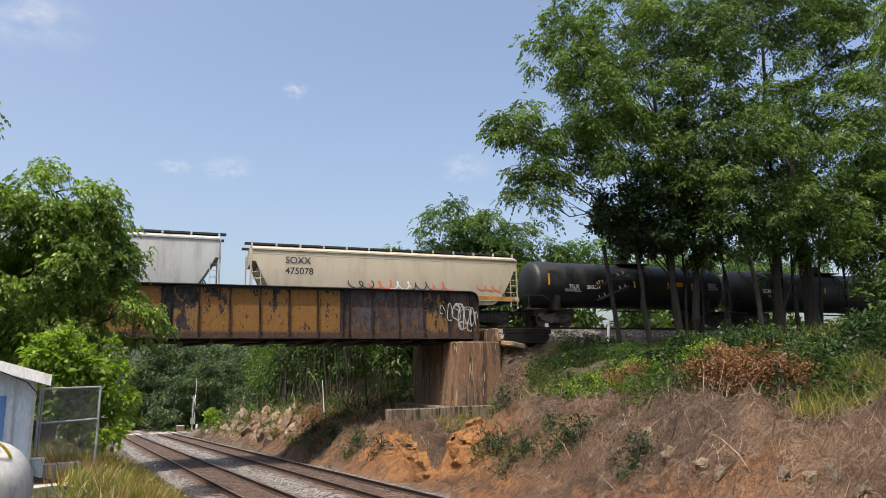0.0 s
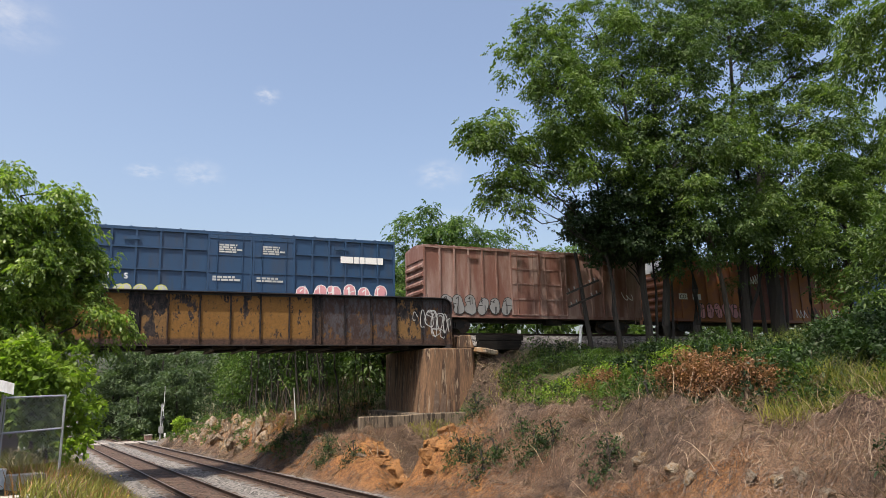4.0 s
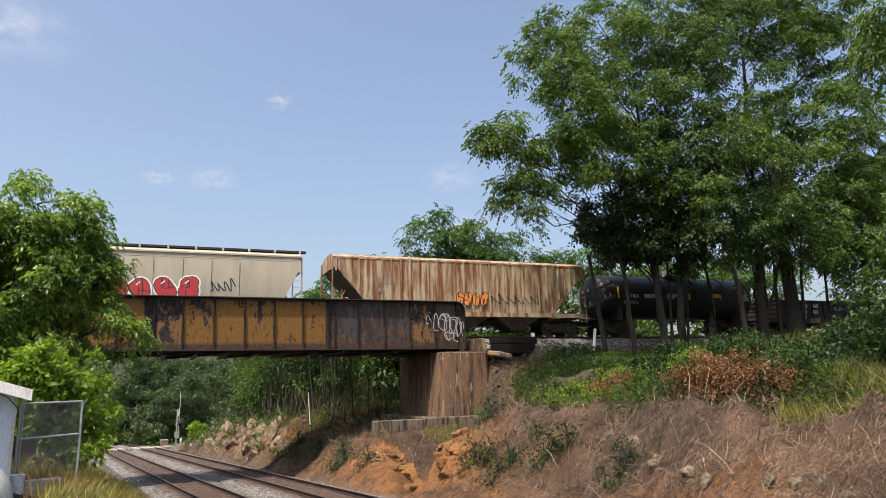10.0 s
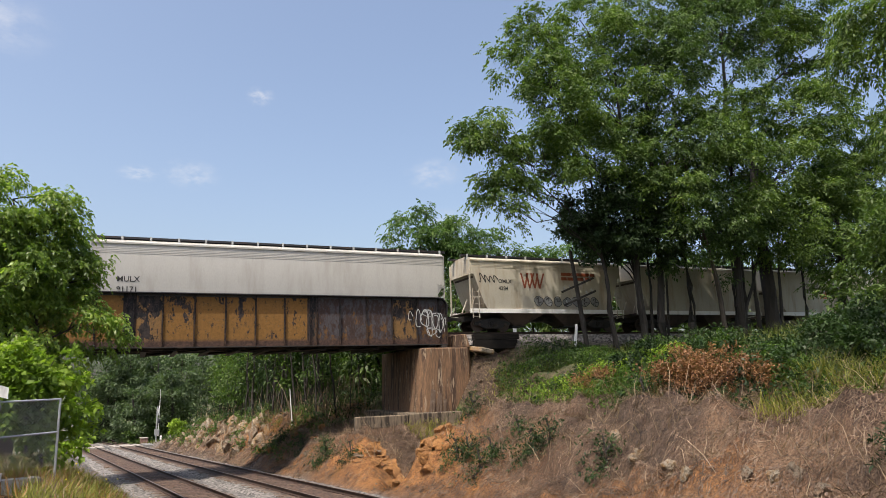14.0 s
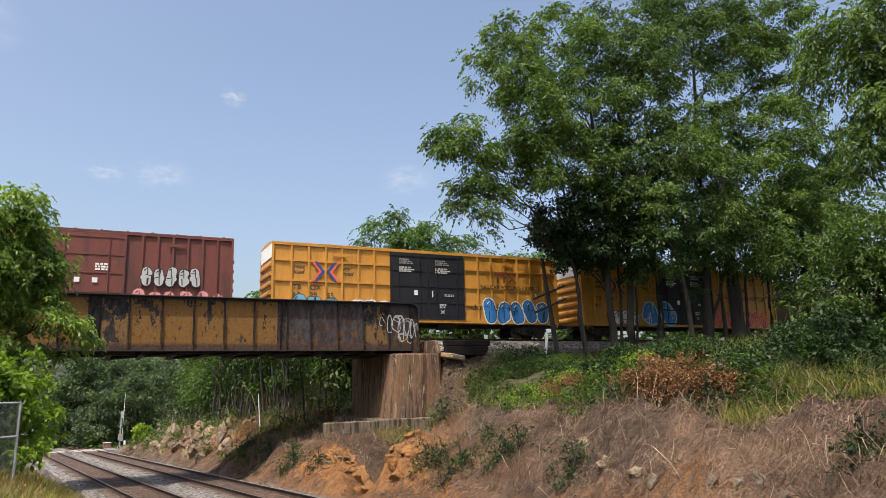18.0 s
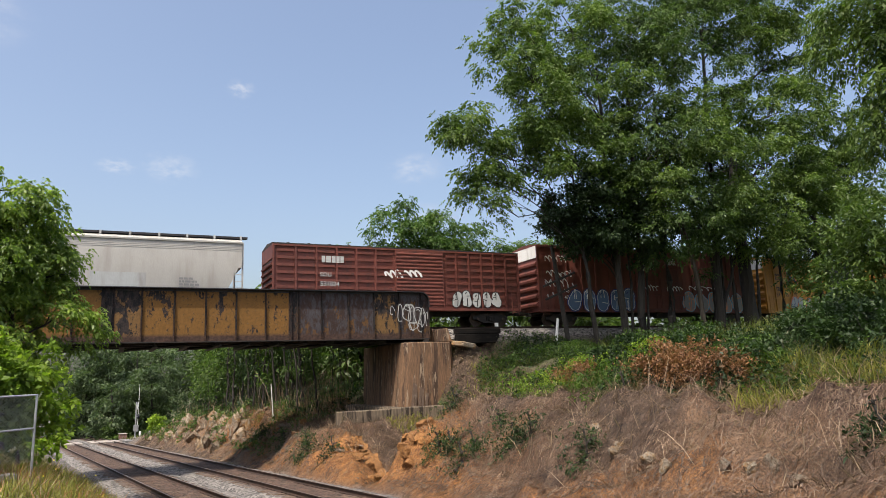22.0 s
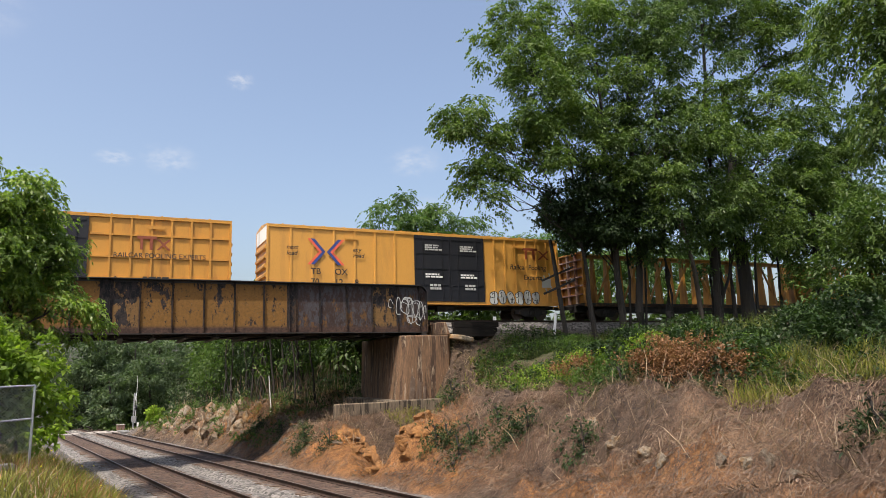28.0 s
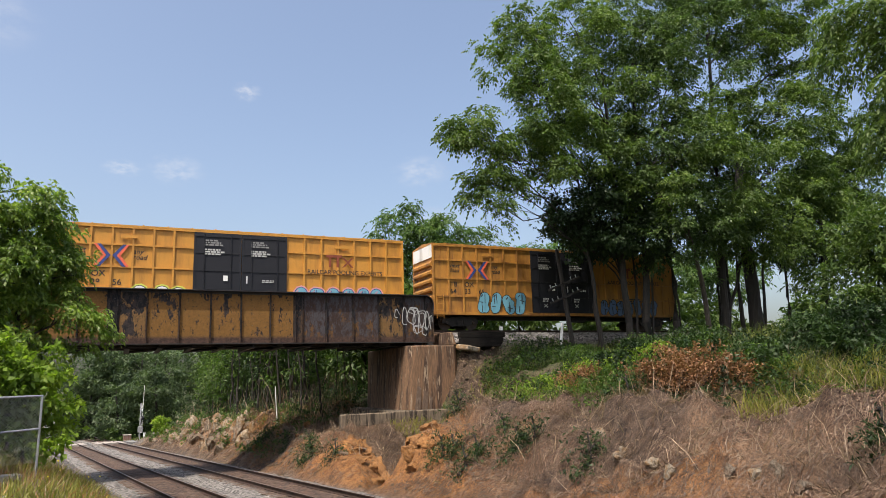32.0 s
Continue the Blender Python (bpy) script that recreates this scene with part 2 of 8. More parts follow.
M["grass_green"] = leaf_mat("grass_green", (0.07, 0.105, 0.022), (0.19, 0.205, 0.045), 0.35)
M["grass_dry"] = leaf_mat("grass_dry", (0.21, 0.146, 0.10), (0.56, 0.43, 0.305), 0.2)
M["grass_red"] = leaf_mat("grass_red", (0.10, 0.06, 0.043), (0.25, 0.16, 0.11), 0.2)
M["straw_mat"] = leaf_mat("straw_mat", (0.065, 0.043, 0.031), (0.36, 0.25, 0.172), 0.15)
M["grass_yellow"] = leaf_mat("grass_yellow", (0.17, 0.18, 0.035), (0.36, 0.33, 0.08), 0.4)
M["grass_rust"] = leaf_mat("grass_rust", (0.28, 0.13, 0.05), (0.46, 0.25, 0.11), 0.3)
M["flower"] = leaf_mat("flower", (0.75, 0.6, 0.03), (0.85, 0.7, 0.05), 0.2)
M["bark"] = surf("bark", (0.032, 0.027, 0.023), (0.018, 0.016, 0.014), 0.45, 2.0, (1, 1, 0.25), 0.9, 0, 0.8, 14)
M["bark_pale"] = surf("bark_pale", (0.085, 0.068, 0.055), (0.045, 0.037, 0.03), 0.45, 2.0, (1, 1, 0.25), 0.9, 0, 0.8, 14)
M["gravel"] = surf("gravel", (0.30, 0.29, 0.275), (0.16, 0.14, 0.12), 0.4, 0.5, (1, 1, 1), 0.9, 0, 1.0, 18, 0.45)


def rock_material(name, pale, stain, crack):
    """Weathered rock: stains, small cracks and a rough face."""
    m, nt, p = nodes_of(name)
    v = coords(nt, (1, 1, 1), True)
    big, fine = noise_tex(nt, v, 1.6, 6, 0.7), noise_tex(nt, v, 14, 5, 0.75)
    c = mixrgb(nt, ramp(nt, fine, 0.3, 0.7), [x * 0.6 for x in pale], pale)
    c = mixrgb(nt, ramp(nt, big, 0.42, 0.62), c, stain)
    vo = nt.nodes.new("ShaderNodeTexVoronoi")
    vo.feature = "DISTANCE_TO_EDGE"
    vo.inputs["Scale"].default_value = 2.3
    wob = nt.nodes.new("ShaderNodeVectorMath")
    wob.operation = "MULTIPLY_ADD"
    n = nt.nodes.new("ShaderNodeTexNoise")
    n.inputs["Scale"].default_value = 3.0
    link(nt, v, n.inputs["Vector"])
    link(nt, n.outputs["Color"], wob.inputs[0])
    wob.inputs[1].default_value = (0.7, 0.7, 0.7)
    link(nt, v, wob.inputs[2])
    link(nt, wob.outputs[0], vo.inputs["Vector"])
    edge = ramp(nt, vo.outputs["Distance"], 0.035, 0.0)
    c = mixrgb(nt, edge, c, crack)
    link(nt, c, p.inputs["Base Color"])
    p.inputs["Roughness"].default_value = 0.95
    p.inputs["Specular IOR Level"].default_value = 0.2
    b = nt.nodes.new("ShaderNodeBump")
    b.inputs["Strength"].default_value, b.inputs["Distance"].default_value = 1.0, 0.10
    link(nt, mixrgb(nt, 0.5, fine, big), b.inputs["Height"])
    link(nt, b.outputs[0], p.inputs["Normal"])
    return m


M["stone"] = rock_material("stone", (0.24, 0.20, 0.155), (0.15, 0.095, 0.06), (0.05, 0.033, 0.022))
M["stone_pale"] = rock_material("stone_pale", (0.36, 0.31, 0.24), (0.25, 0.15, 0.072), (0.06, 0.04, 0.026))
M["clay"] = rock_material("clay", (0.36, 0.175, 0.065), (0.20, 0.10, 0.042), (0.08, 0.045, 0.022))
M["rail"] = surf("rail", (0.05, 0.026, 0.018), (0.028, 0.017, 0.012), 0.5, 3, (0.3, 1, 1), 0.7, 0.3, 0.2)
M["rail_top"] = surf("rail_top", (0.20, 0.17, 0.15), None, 0, 1, (0.3, 1, 1), 0.5, 0.8, 0.03)
M["tie"] = surf("tie", (0.10, 0.065, 0.045), (0.16, 0.12, 0.09), 0.4, 3, (1, 6, 1), 0.9, 0, 0.5)
M["concrete"] = surf("concrete", (0.15, 0.085, 0.046), (0.045, 0.024, 0.014), 0.48, 1.6, (1.8, 1.8, 0.16), 0.9, 0, 0.5, 14, 0.3, 0.07, True, (0.29, 0.215, 0.145), 0.40, 3.2)
M["concrete_foot"] = surf("concrete_foot", (0.15, 0.115, 0.08), (0.035, 0.026, 0.018), 0.5, 2.6, (2, 2, 0.14), 0.95, 0, 0.6, 12, 0.3, 0.06)
M["concrete_plain"] = surf("concrete_plain", (0.38, 0.35, 0.30), (0.22, 0.19, 0.15), 0.45, 1.5, (1, 1, 0.5), 0.9, 0, 0.35, 12)


def girder_material(name, ochre, amount, primer=(0.010, 0.0105, 0.013), rust=(0.040, 0.030, 0.028)):
    """Flaking ochre paint over dark primer: darkened towards the top to add to the flange's shadow, rust specks, and
    bare grey where the paint has gone.
    """
    m, nt, p = nodes_of(name)
    tc = nt.nodes.new("ShaderNodeTexCoord")
    v = tc.outputs["Object"]
    sp = nt.nodes.new("ShaderNodeSeparateXYZ")
    link(nt, v, sp.inputs[0])
    big, mid, fine = noise_tex(nt, coords(nt, (1.5, 1.5, 0.75), False), 1.5, 9, 0.72), noise_tex(nt, v, 6.0, 7, 0.8), noise_tex(nt, v, 30, 3, 0.6)
    dark = mixrgb(nt, ramp(nt, noise_tex(nt, coords(nt, (2.0, 2.0, 0.8), False), 2.6, 9, 0.75), 0.46, 0.54), primer, rust)
    dark = mixrgb(nt, ramp(nt, fine, 0.35, 0.65), mixrgb(nt, 1.0, dark, (0.6, 0.6, 0.6), "MULTIPLY"), dark)
    oc = mixrgb(nt, ramp(nt, mid, 0.3, 0.7), [c * 0.62 for c in ochre], ochre)
    # less ochre higher up, in streaks: some of the flange's shadow is painted in
    add = nt.nodes.new("ShaderNodeMath")
    add.operation = "MULTIPLY_ADD"
    link(nt, sp.outputs[2], add.inputs[0])
    add.inputs[1].default_value = -0.055
    link(nt, big, add.inputs[2])
    oi = nt.nodes.new("ShaderNodeObjectInfo")
    plate = nt.nodes.new("ShaderNodeMath")
    plate.operation = "MULTIPLY_ADD"
    link(nt, oi.outputs["Random"], plate.inputs[0])
    plate.inputs[1].default_value = 0.11
    link(nt, add.outputs[0], plate.inputs[2])
    c = mixrgb(nt, ramp(nt, plate.outputs[0], 0.44 - amount, 0.47 - amount), dark, oc)
    c = mixrgb(nt, ramp(nt, noise_tex(nt, coords(nt, (1, 1, 0.6), False), 3.1, 8, 0.8), 0.57, 0.61), c, dark)
    c = mixrgb(nt, ramp(nt, noise_tex(nt, v, 8, 6, 0.8), 0.60, 0.66), c, (0.075, 0.034, 0.022))
    c = mixrgb(nt, ramp(nt, noise_tex(nt, v, 17, 3, 0.7), 0.67, 0.71), c, (0.14, 0.135, 0.13))
    low_rust = ramp(nt, sp.outputs[2], -0.38, -0.62)
    c = mixrgb(nt, low_rust, c, mixrgb(nt, ramp(nt, mid, 0.35, 0.65), (0.028, 0.016, 0.014), (0.085, 0.048, 0.034)))
    link(nt, c, p.inputs["Base Color"])
    p.inputs["Roughness"].default_value = 0.75
    p.inputs["Specular IOR Level"].default_value = 0.3
    b = nt.nodes.new("ShaderNodeBump")
    b.inputs["Strength"].default_value, b.inputs["Distance"].default_value = 0.3, 0.02
    link(nt, mid, b.inputs["Height"])
    link(nt, b.outputs[0], p.inputs["Normal"])
    return m


M["girder"] = girder_material("girder", (0.215, 0.108, 0.026), 0.035)
M["girder_worn"] = girder_material("girder_worn", (0.20, 0.112, 0.040), -0.06)
M["girder_slate"] = girder_material("girder_slate", (0.13, 0.065, 0.022), -0.17, (0.068, 0.063, 0.070), (0.046, 0.027, 0.022))
M["girder_dark"] = girder_material("girder_dark", (0.085, 0.05, 0.03), -0.15)
M["girder_top"] = surf("girder_top", (0.02, 0.02, 0.024), (0.045, 0.03, 0.025), 0.4, 2.5, (1, 1, 1), 0.55, 0.2, 0.15)
M["steel_dark"] = surf("steel_dark", (0.03, 0.028, 0.027), (0.06, 0.04, 0.03), 0.4, 2, (1, 1, 1), 0.7, 0.3, 0.2)
M["timber_dark"] = surf("timber_dark", (0.010, 0.009, 0.008), (0.024, 0.019, 0.016), 0.4, 2, (0.4, 3, 3), 0.95, 0, 0.5, spec=0.15)


def ground_material():
    m, nt, p = nodes_of("ground")
    v = coords(nt, (1, 1, 1), False)
    masks = []
    for name in ("gravel", "dirt", "green", "clay"):
        a = nt.nodes.new("ShaderNodeAttribute")
        a.attribute_name = name
        masks.append(a.outputs["Fac"])
    n1, n2, n3 = noise_tex(nt, v, 0.45, 6, 0.65), noise_tex(nt, v, 3.0, 7, 0.75), noise_tex(nt, v, 17, 6, 0.8)
    straw = mixrgb(nt, ramp(nt, n2, 0.32, 0.68), (0.045, 0.029, 0.021), (0.165, 0.112, 0.076))
    green = mixrgb(nt, ramp(nt, n2, 0.35, 0.65), (0.045, 0.06, 0.02), (0.12, 0.125, 0.045))
    dirt = mixrgb(nt, ramp(nt, n1, 0.35, 0.65), (0.14, 0.08, 0.048), (0.26, 0.16, 0.095))
    clay = mixrgb(nt, ramp(nt, n2, 0.35, 0.68), (0.20, 0.088, 0.030), (0.50, 0.225, 0.068))
    vo = nt.nodes.new("ShaderNodeTexVoronoi")
    vo.inputs["Scale"].default_value = 9
    link(nt, v, vo.inputs["Vector"])
    bw = nt.nodes.new("ShaderNodeSeparateColor")
    link(nt, vo.outputs["Color"], bw.inputs[0])
    grav = mixrgb(nt, bw.outputs[0], (0.026, 0.024, 0.023), (0.25, 0.232, 0.216))
    grav = mixrgb(nt, ramp(nt, n1, 0.45, 0.75), grav, (0.22, 0.17, 0.13))
    c = mixrgb(nt, masks[1], straw, dirt)
    c = mixrgb(nt, masks[2], c, green)
    c = mixrgb(nt, masks[3], c, clay)
    c = mixrgb(nt, masks[0], c, grav)
    c = mixrgb(nt, ramp(nt, n3, 0.35, 0.65), mixrgb(nt, 1.0, c, (0.36, 0.34, 0.32), "MULTIPLY"), mixrgb(nt, 1.0, c, (1.16, 1.14, 1.12), "MULTIPLY"))
    link(nt, c, p.inputs["Base Color"])
    p.inputs["Roughness"].default_value = 0.95
    b = nt.nodes.new("ShaderNodeBump")
    b.inputs["Strength"].default_value, b.inputs["Distance"].default_value = 1.0, 0.12
    link(nt, n3, b.inputs["Height"])
    link(nt, b.outputs[0], p.inputs["Normal"])
    return m


M["ground"] = ground_material()

# ---- ground: one sheet, fine near the place, coarse to the horizon ----
def axis(lo, hi, step, far_lo, far_hi):
    mid = np.arange(lo, hi + 1e-6, step)
    def grow(n0, limit):
        out, d, x = [], step * 1.5, 0.0
        while x < limit:
            x += d
            d *= 1.16
            out.append(x)
        return np.array(out)
    a, b = grow(0, abs(far_lo - lo)), grow(0, abs(far_hi - hi))
    return np.concatenate([(lo - a)[::-1], mid, hi + b])


def build_ground():
    ls, ws = axis(2, 74, 0.26, -2500, 2500), axis(-6, 30, 0.24, -2500, 2500)
    LL, WW = np.meshgrid(ls, ws, indexing="ij")
    Z = ground_z(LL, WW)
    X, Y = L_DIR.x * LL + W_DIR.x * WW, L_DIR.y * LL + W_DIR.y * WW
    nl, nw = LL.shape
    i = np.arange(nl * nw).reshape(nl, nw)
    faces = np.stack([i[:-1, :-1], i[:-1, 1:], i[1:, 1:], i[1:, :-1]], -1).reshape(-1, 4)
    me = mesh_np("ground", np.stack([X, Y, Z], -1), faces, True)
    s = (X - U0.x) * U_DIR.x + (Y - U0.y) * U_DIR.y
    n = (X - U0.x) * U_NRM.x + (Y - U0.y) * U_NRM.y
    nz = vnoise(LL * 0.5, WW * 0.5, 7) + 0.5 * vnoise(LL * 1.7, WW * 1.7, 8)
    cut = (WW > -6.5) & (WW < 20.6)
    gravel = np.clip((WW - 2.9 + 0.3 * nz) * 2, 0, 1) * np.clip((12.1 - WW + 0.3 * nz) * 2, 0, 1)
    gravel = np.maximum(gravel, np.where(cut | ((s > -1) & (s < 3.5)), 0, np.clip((4.3 - np.abs(n - TRACK_N) + 0.3 * nz) * 1.5, 0, 1)))
    road = np.clip((LL - 80) * 1, 0, 1) * np.clip((93 - LL) * 1, 0, 1)
    gravel = np.maximum(gravel, 0.8 * road)
    dirt = np.clip(0.5 + nz * 0.9, 0, 1) * ((WW > 11) & (WW < 19))
    green = np.clip((WW - 18.2 + nz * 1.2) * 0.8, 0, 1) + np.where(WW < 3.2, np.clip(0.45 + nz, 0, 1), 0)
    green = np.maximum(green, np.where((np.abs(WW) > 60) | (LL > 95) | (LL < -10), 1, 0))
    cone = (WW > 8) & (n < -1.0) & (s > 0) & (s < 8)
    green = np.where(cone, green * np.clip((s - 2.0 + 1.2 * nz) * 0.5 - np.clip(2.6 + n, 0, 2) * 0.5, 0, 1), green)
    clay = np.clip(1.5 - np.hypot((LL - 27.2) / 6.0, (WW - 13.6) / 2.2) + 0.3 * nz, 0, 1)
    clay = np.maximum(clay, np.clip(1.2 - np.hypot((LL - 27) / 9, (WW - 12.6) / 0.8) + 0.3 * nz, 0, 1) * 0.8)
    clay = np.maximum(clay, np.clip(1.0 - np.hypot((LL - 50) / 1.6, (WW - 13.6) / 1.5), 0, 1))
    clay = np.maximum(clay, 0.85 * np.clip(1.0 - np.abs(WW - 12.7) * 0.8 + 0.9 * vnoise(LL * 0.35, WW * 0.8, 9), 0, 1) * (WW > 11.5) * (LL < 46))
    for name, v in (("gravel", gravel), ("dirt", dirt), ("green", np.clip(green, 0, 1)), ("clay", clay)):
        a = me.attributes.new(name, "FLOAT", "POINT")
        a.data.foreach_set("value", v.astype(np.float32).ravel())
    me.materials.append(M["ground"])
    return tagged(new("ground", me), "rough ground of straw, clay and grass with gravel track beds", "ground", "", "structure")


ground = build_ground()


# ---- tracks ----
RAIL = [(-0.075, -0.17), (0.075, -0.17), (0.075, -0.15), (0.012, -0.12), (0.012, -0.045), (0.037, -0.03), (0.037, 0), (-0.037, 0), (-0.037, -0.03), (-0.012, -0.045), (-0.012, -0.12), (-0.075, -0.15)]


def track(name, m, x0, x1, tie0, tie1, label):
    t = thing(name, m, label, "railway track", "", "structure")
    for side in (-0.7525, 0.7525):
        bm = bmesh.new()
        prism(bm, [(u + side, v) for u, v in RAIL], x0, x1)
        r = part("rail", bm, M["rail"], t)
        bm = bmesh.new()
        box(bm, x0, x1, side - 0.028, side + 0.028, 0.0, 0.003)
        part("running_surface", bm, M["rail_top"], r, "polished steel running surface")
    bm = bmesh.new()
    box(bm, -0.11, 0.11, -1.3, 1.3, -0.34, -0.17)
    tie_mesh = finish(bm, "tie", 0.012)
    tie_mesh.materials.append(M["tie"])
    n = int((tie1 - tie0) / 0.53)
    for k in range(n):
        o = new("tie", tie_mesh)
        o.parent = t
        o.matrix_basis = pose(tie0 + k * 0.53 + random.uniform(-0.03, 0.03), random.uniform(-0.05, 0.05), random.uniform(-0.015, 0.01), 0, 0, random.uniform(-1.2, 1.2))
    return t


def ballast(name, m, x0, x1, parent_label, half=1.75, depth=0.55):
    """A ballast bed with a crowned top and sloping shoulders."""
    rng = np.random.default_rng(5)
    xs = np.arange(x0, x1, 0.28)
    ys = np.array([-half - 0.9, -half - 0.45, -half, -1.3, -0.9, -0.72, -0.3, 0, 0.3, 0.72, 0.9, 1.3, half, half + 0.45, half + 0.9])
    zs = np.array([-depth - 0.15, -0.45, -0.22, -0.185, -0.175, -0.165, -0.168, -0.165, -0.168, -0.165, -0.175, -0.185, -0.22, -0.45, -depth - 0.15])
    X, Y = np.meshgrid(xs, ys, indexing="ij")
    Z = np.broadcast_to(zs, X.shape) + rng.uniform(-0.03, 0.03, X.shape)
    i = np.arange(X.size).reshape(X.shape)
    me = mesh_np(name, np.stack([X, Y + rng.uniform(-0.05, 0.05, X.shape), Z], -1), np.stack([i[:-1, :-1], i[1:, :-1], i[1:, 1:], i[:-1, 1:]], -1).reshape(-1, 4))
    me.materials.append(M["ballast"])
    o = new(name, me)
    o.matrix_basis = m
    return tagged(o, parent_label, "ballast", "", "stuff")


def ballast_material():
    m, nt, p = nodes_of("ballast")
    v = coords(nt, (1, 1, 1), False)
    vo = nt.nodes.new("ShaderNodeTexVoronoi")
    vo.inputs["Scale"].default_value = 9
    link(nt, v, vo.inputs["Vector"])
    bw = nt.nodes.new("ShaderNodeSeparateColor")
    link(nt, vo.outputs["Color"], bw.inputs[0])
    c = mixrgb(nt, bw.outputs[0], (0.026, 0.024, 0.023), (0.25, 0.232, 0.216))
    sp = nt.nodes.new("ShaderNodeSeparateXYZ")
    link(nt, v, sp.inputs[0])
    ab = nt.nodes.new("ShaderNodeMath")
    ab.operation = "ABSOLUTE"
    link(nt, sp.outputs[1], ab.inputs[0])
    # iron dust between and beside the rails
    dust = ramp(nt, ab.outputs[0], 1.35, 0.85)
    c = mixrgb(nt, dust, c, mixrgb(nt, bw.outputs[1], (0.024, 0.015, 0.011), (0.105, 0.062, 0.043)))
    link(nt, c, p.inputs["Base Color"])
    p.inputs["Roughness"].default_value = 0.92
    b = nt.nodes.new("ShaderNodeBump")
    b.inputs["Strength"].default_value, b.inputs["Distance"].default_value = 1.0, 0.05
    link(nt, vo.outputs["Distance"], b.inputs["Height"])
    b.invert = True
    link(nt, b.outputs[0], p.inputs["Normal"])
    return m


M["ballast"] = ballast_material()
track("track_near", low(0, 6.1, 0), -60, 190, 8, 90, "near main track with rusty rails on wooden ties")
track("track_far", low(0, 9.9, 0), -60, 190, 8, 90, "far main track with rusty rails on wooden ties")
ballast("ballast", low(0, 6.1, 0), -20, 130, "grey crushed stone ballast under the near track")
ballast("ballast", low(0, 9.9, 0), -20, 130, "grey crushed stone ballast under the far track")
track("track_bridge", up(0, TRACK_N, 0), -760, 720, -25, 75, "rusty rails that run over the bridge")
ballast("ballast", up(0, TRACK_N, 0), 0.6, 110, "grey crushed stone ballast on the upper embankment", 1.9, 0.75)
ballast("ballast", up(0, TRACK_N, 0), -90, -24.6, "grey crushed stone ballast on the upper embankment", 2.2, 0.75)

# ---- plate girder bridge ----
B0, B1, TOP, BOT = -24.0, -0.45, 1.90, -0.82     # ends along the line, flange heights from the rail tops


def girder(parent, y, face):
    """One plate girder; face is -1 where its outer side looks to the camera."""
    R = 0.55
    arc = [(B1 - R + R * math.sin(a), TOP - R + R * math.cos(a)) for a in np.linspace(0, math.pi / 2, 7)]
    # web panels between the stiffeners, each riveted plate of its own
    ribs = [-0.94] + [-2.30 - 1.52 * k for k in range(15)]
    edges = [B1] + [r for r in ribs if r > B0 + 0.4] + [B0]
    for k, (b, a) in enumerate(zip(edges, edges[1:])):
        bm = bmesh.new()
        if k == 0:
            prism(bm, [(a + 0.002, BOT), (B1 - 0.03, BOT)] + [(x - 0.03, z - 0.03) for x, z in arc[::-1]] + [(a + 0.002, TOP - 0.03)], y - 0.012, y + 0.012, "y")
        else:
            box(bm, a + 0.002, b - 0.002, y - 0.012, y + 0.012, BOT, TOP - 0.02)
        part("web_plate", bm, M["girder_slate"] if k in (0, 1, 3, 4, 5) else M["girder_worn"] if k in (2, 11) else M["girder"], parent)
    for k, x in enumerate(edges[1:-1]):
        wide = k in (5, 11)
        h, y0 = (0.12, 0.026) if wide else (0.048, 0.012)
        if wide:
            bm = bmesh.new()
            box(bm, x - 0.30, x + 0.30, y + face * 0.012, y + face * 0.026, BOT + 0.03, TOP - 0.06)
            part("splice_plate", bm, M["girder_dark"], parent)
        for x0 in ((x - 0.17, x + 0.17) if wide else (x,)):
            bm = bmesh.new()
            prism(bm, [(x0 - h, y + face * y0), (x0 + h, y + face * y0), (x0 + h, y + face * 0.032), (x0 + 0.012, y + face * 0.032), (x0 + 0.012, y + face * 0.14),
                       (x0 - 0.012, y + face * 0.14), (x0 - 0.012, y + face * 0.032), (x0 - h, y + face * 0.032)], BOT + 0.03, TOP - 0.06, "z")
            st = part("stiffener", bm, M["girder_dark"], parent)
        bm = bmesh.new()
        for row in np.arange(BOT + 0.12, TOP - 0.12, 0.115):
            for dx in ((-0.03, 0.03) if not wide else (-0.26, -0.1, 0.1, 0.26)):
                rivet(bm, x + dx, y + face * 0.034, row, face)
        tagged(part("rivets", bm, M["girder_dark"], st), "", "", "", "stuff")
    # end angle
    bm = bmesh.new()
    for dx in (0.10, 0.36):
        box(bm, B1 - dx - 0.05, B1 - dx + 0.05, y + face * 0.012, y + face * 0.05, BOT + 0.03, TOP - 0.5)
    box(bm, B1 - 0.02, B1 + 0.004, y - 0.19, y + 0.19, BOT, TOP - R)
    part("end_angle", bm, M["girder_dark"], parent)
    # top flange that curves down at the end
    bm = bmesh.new()
    pts = [(B0, TOP)] + arc + [(B1, TOP - 0.9)]
    inner = [(B0, TOP - 0.045)] + [(x - 0.045 * math.sin(a), z - 0.045 * math.cos(a)) for (x, z), a in zip(arc, np.linspace(0, math.pi / 2, 7))] + [(B1 - 0.045, TOP - 0.9)]
    loft(bm, [[(p[0], y - 0.3, p[1]), (p[0], y + 0.3, p[1]), (q[0], y + 0.3, q[1]), (q[0], y - 0.3, q[1])] for p, q in zip(pts, inner)])
    part("top_flange", bm, M["girder_top"], parent, "black painted top flange")
    bm = bmesh.new()
    box(bm, B0, B1 - 0.6, y + face * 0.012, y + face * 0.03, TOP - 0.17, TOP - 0.05)
    fl = part("flange_angle", bm, M["girder_top"], parent)
    bm = bmesh.new()
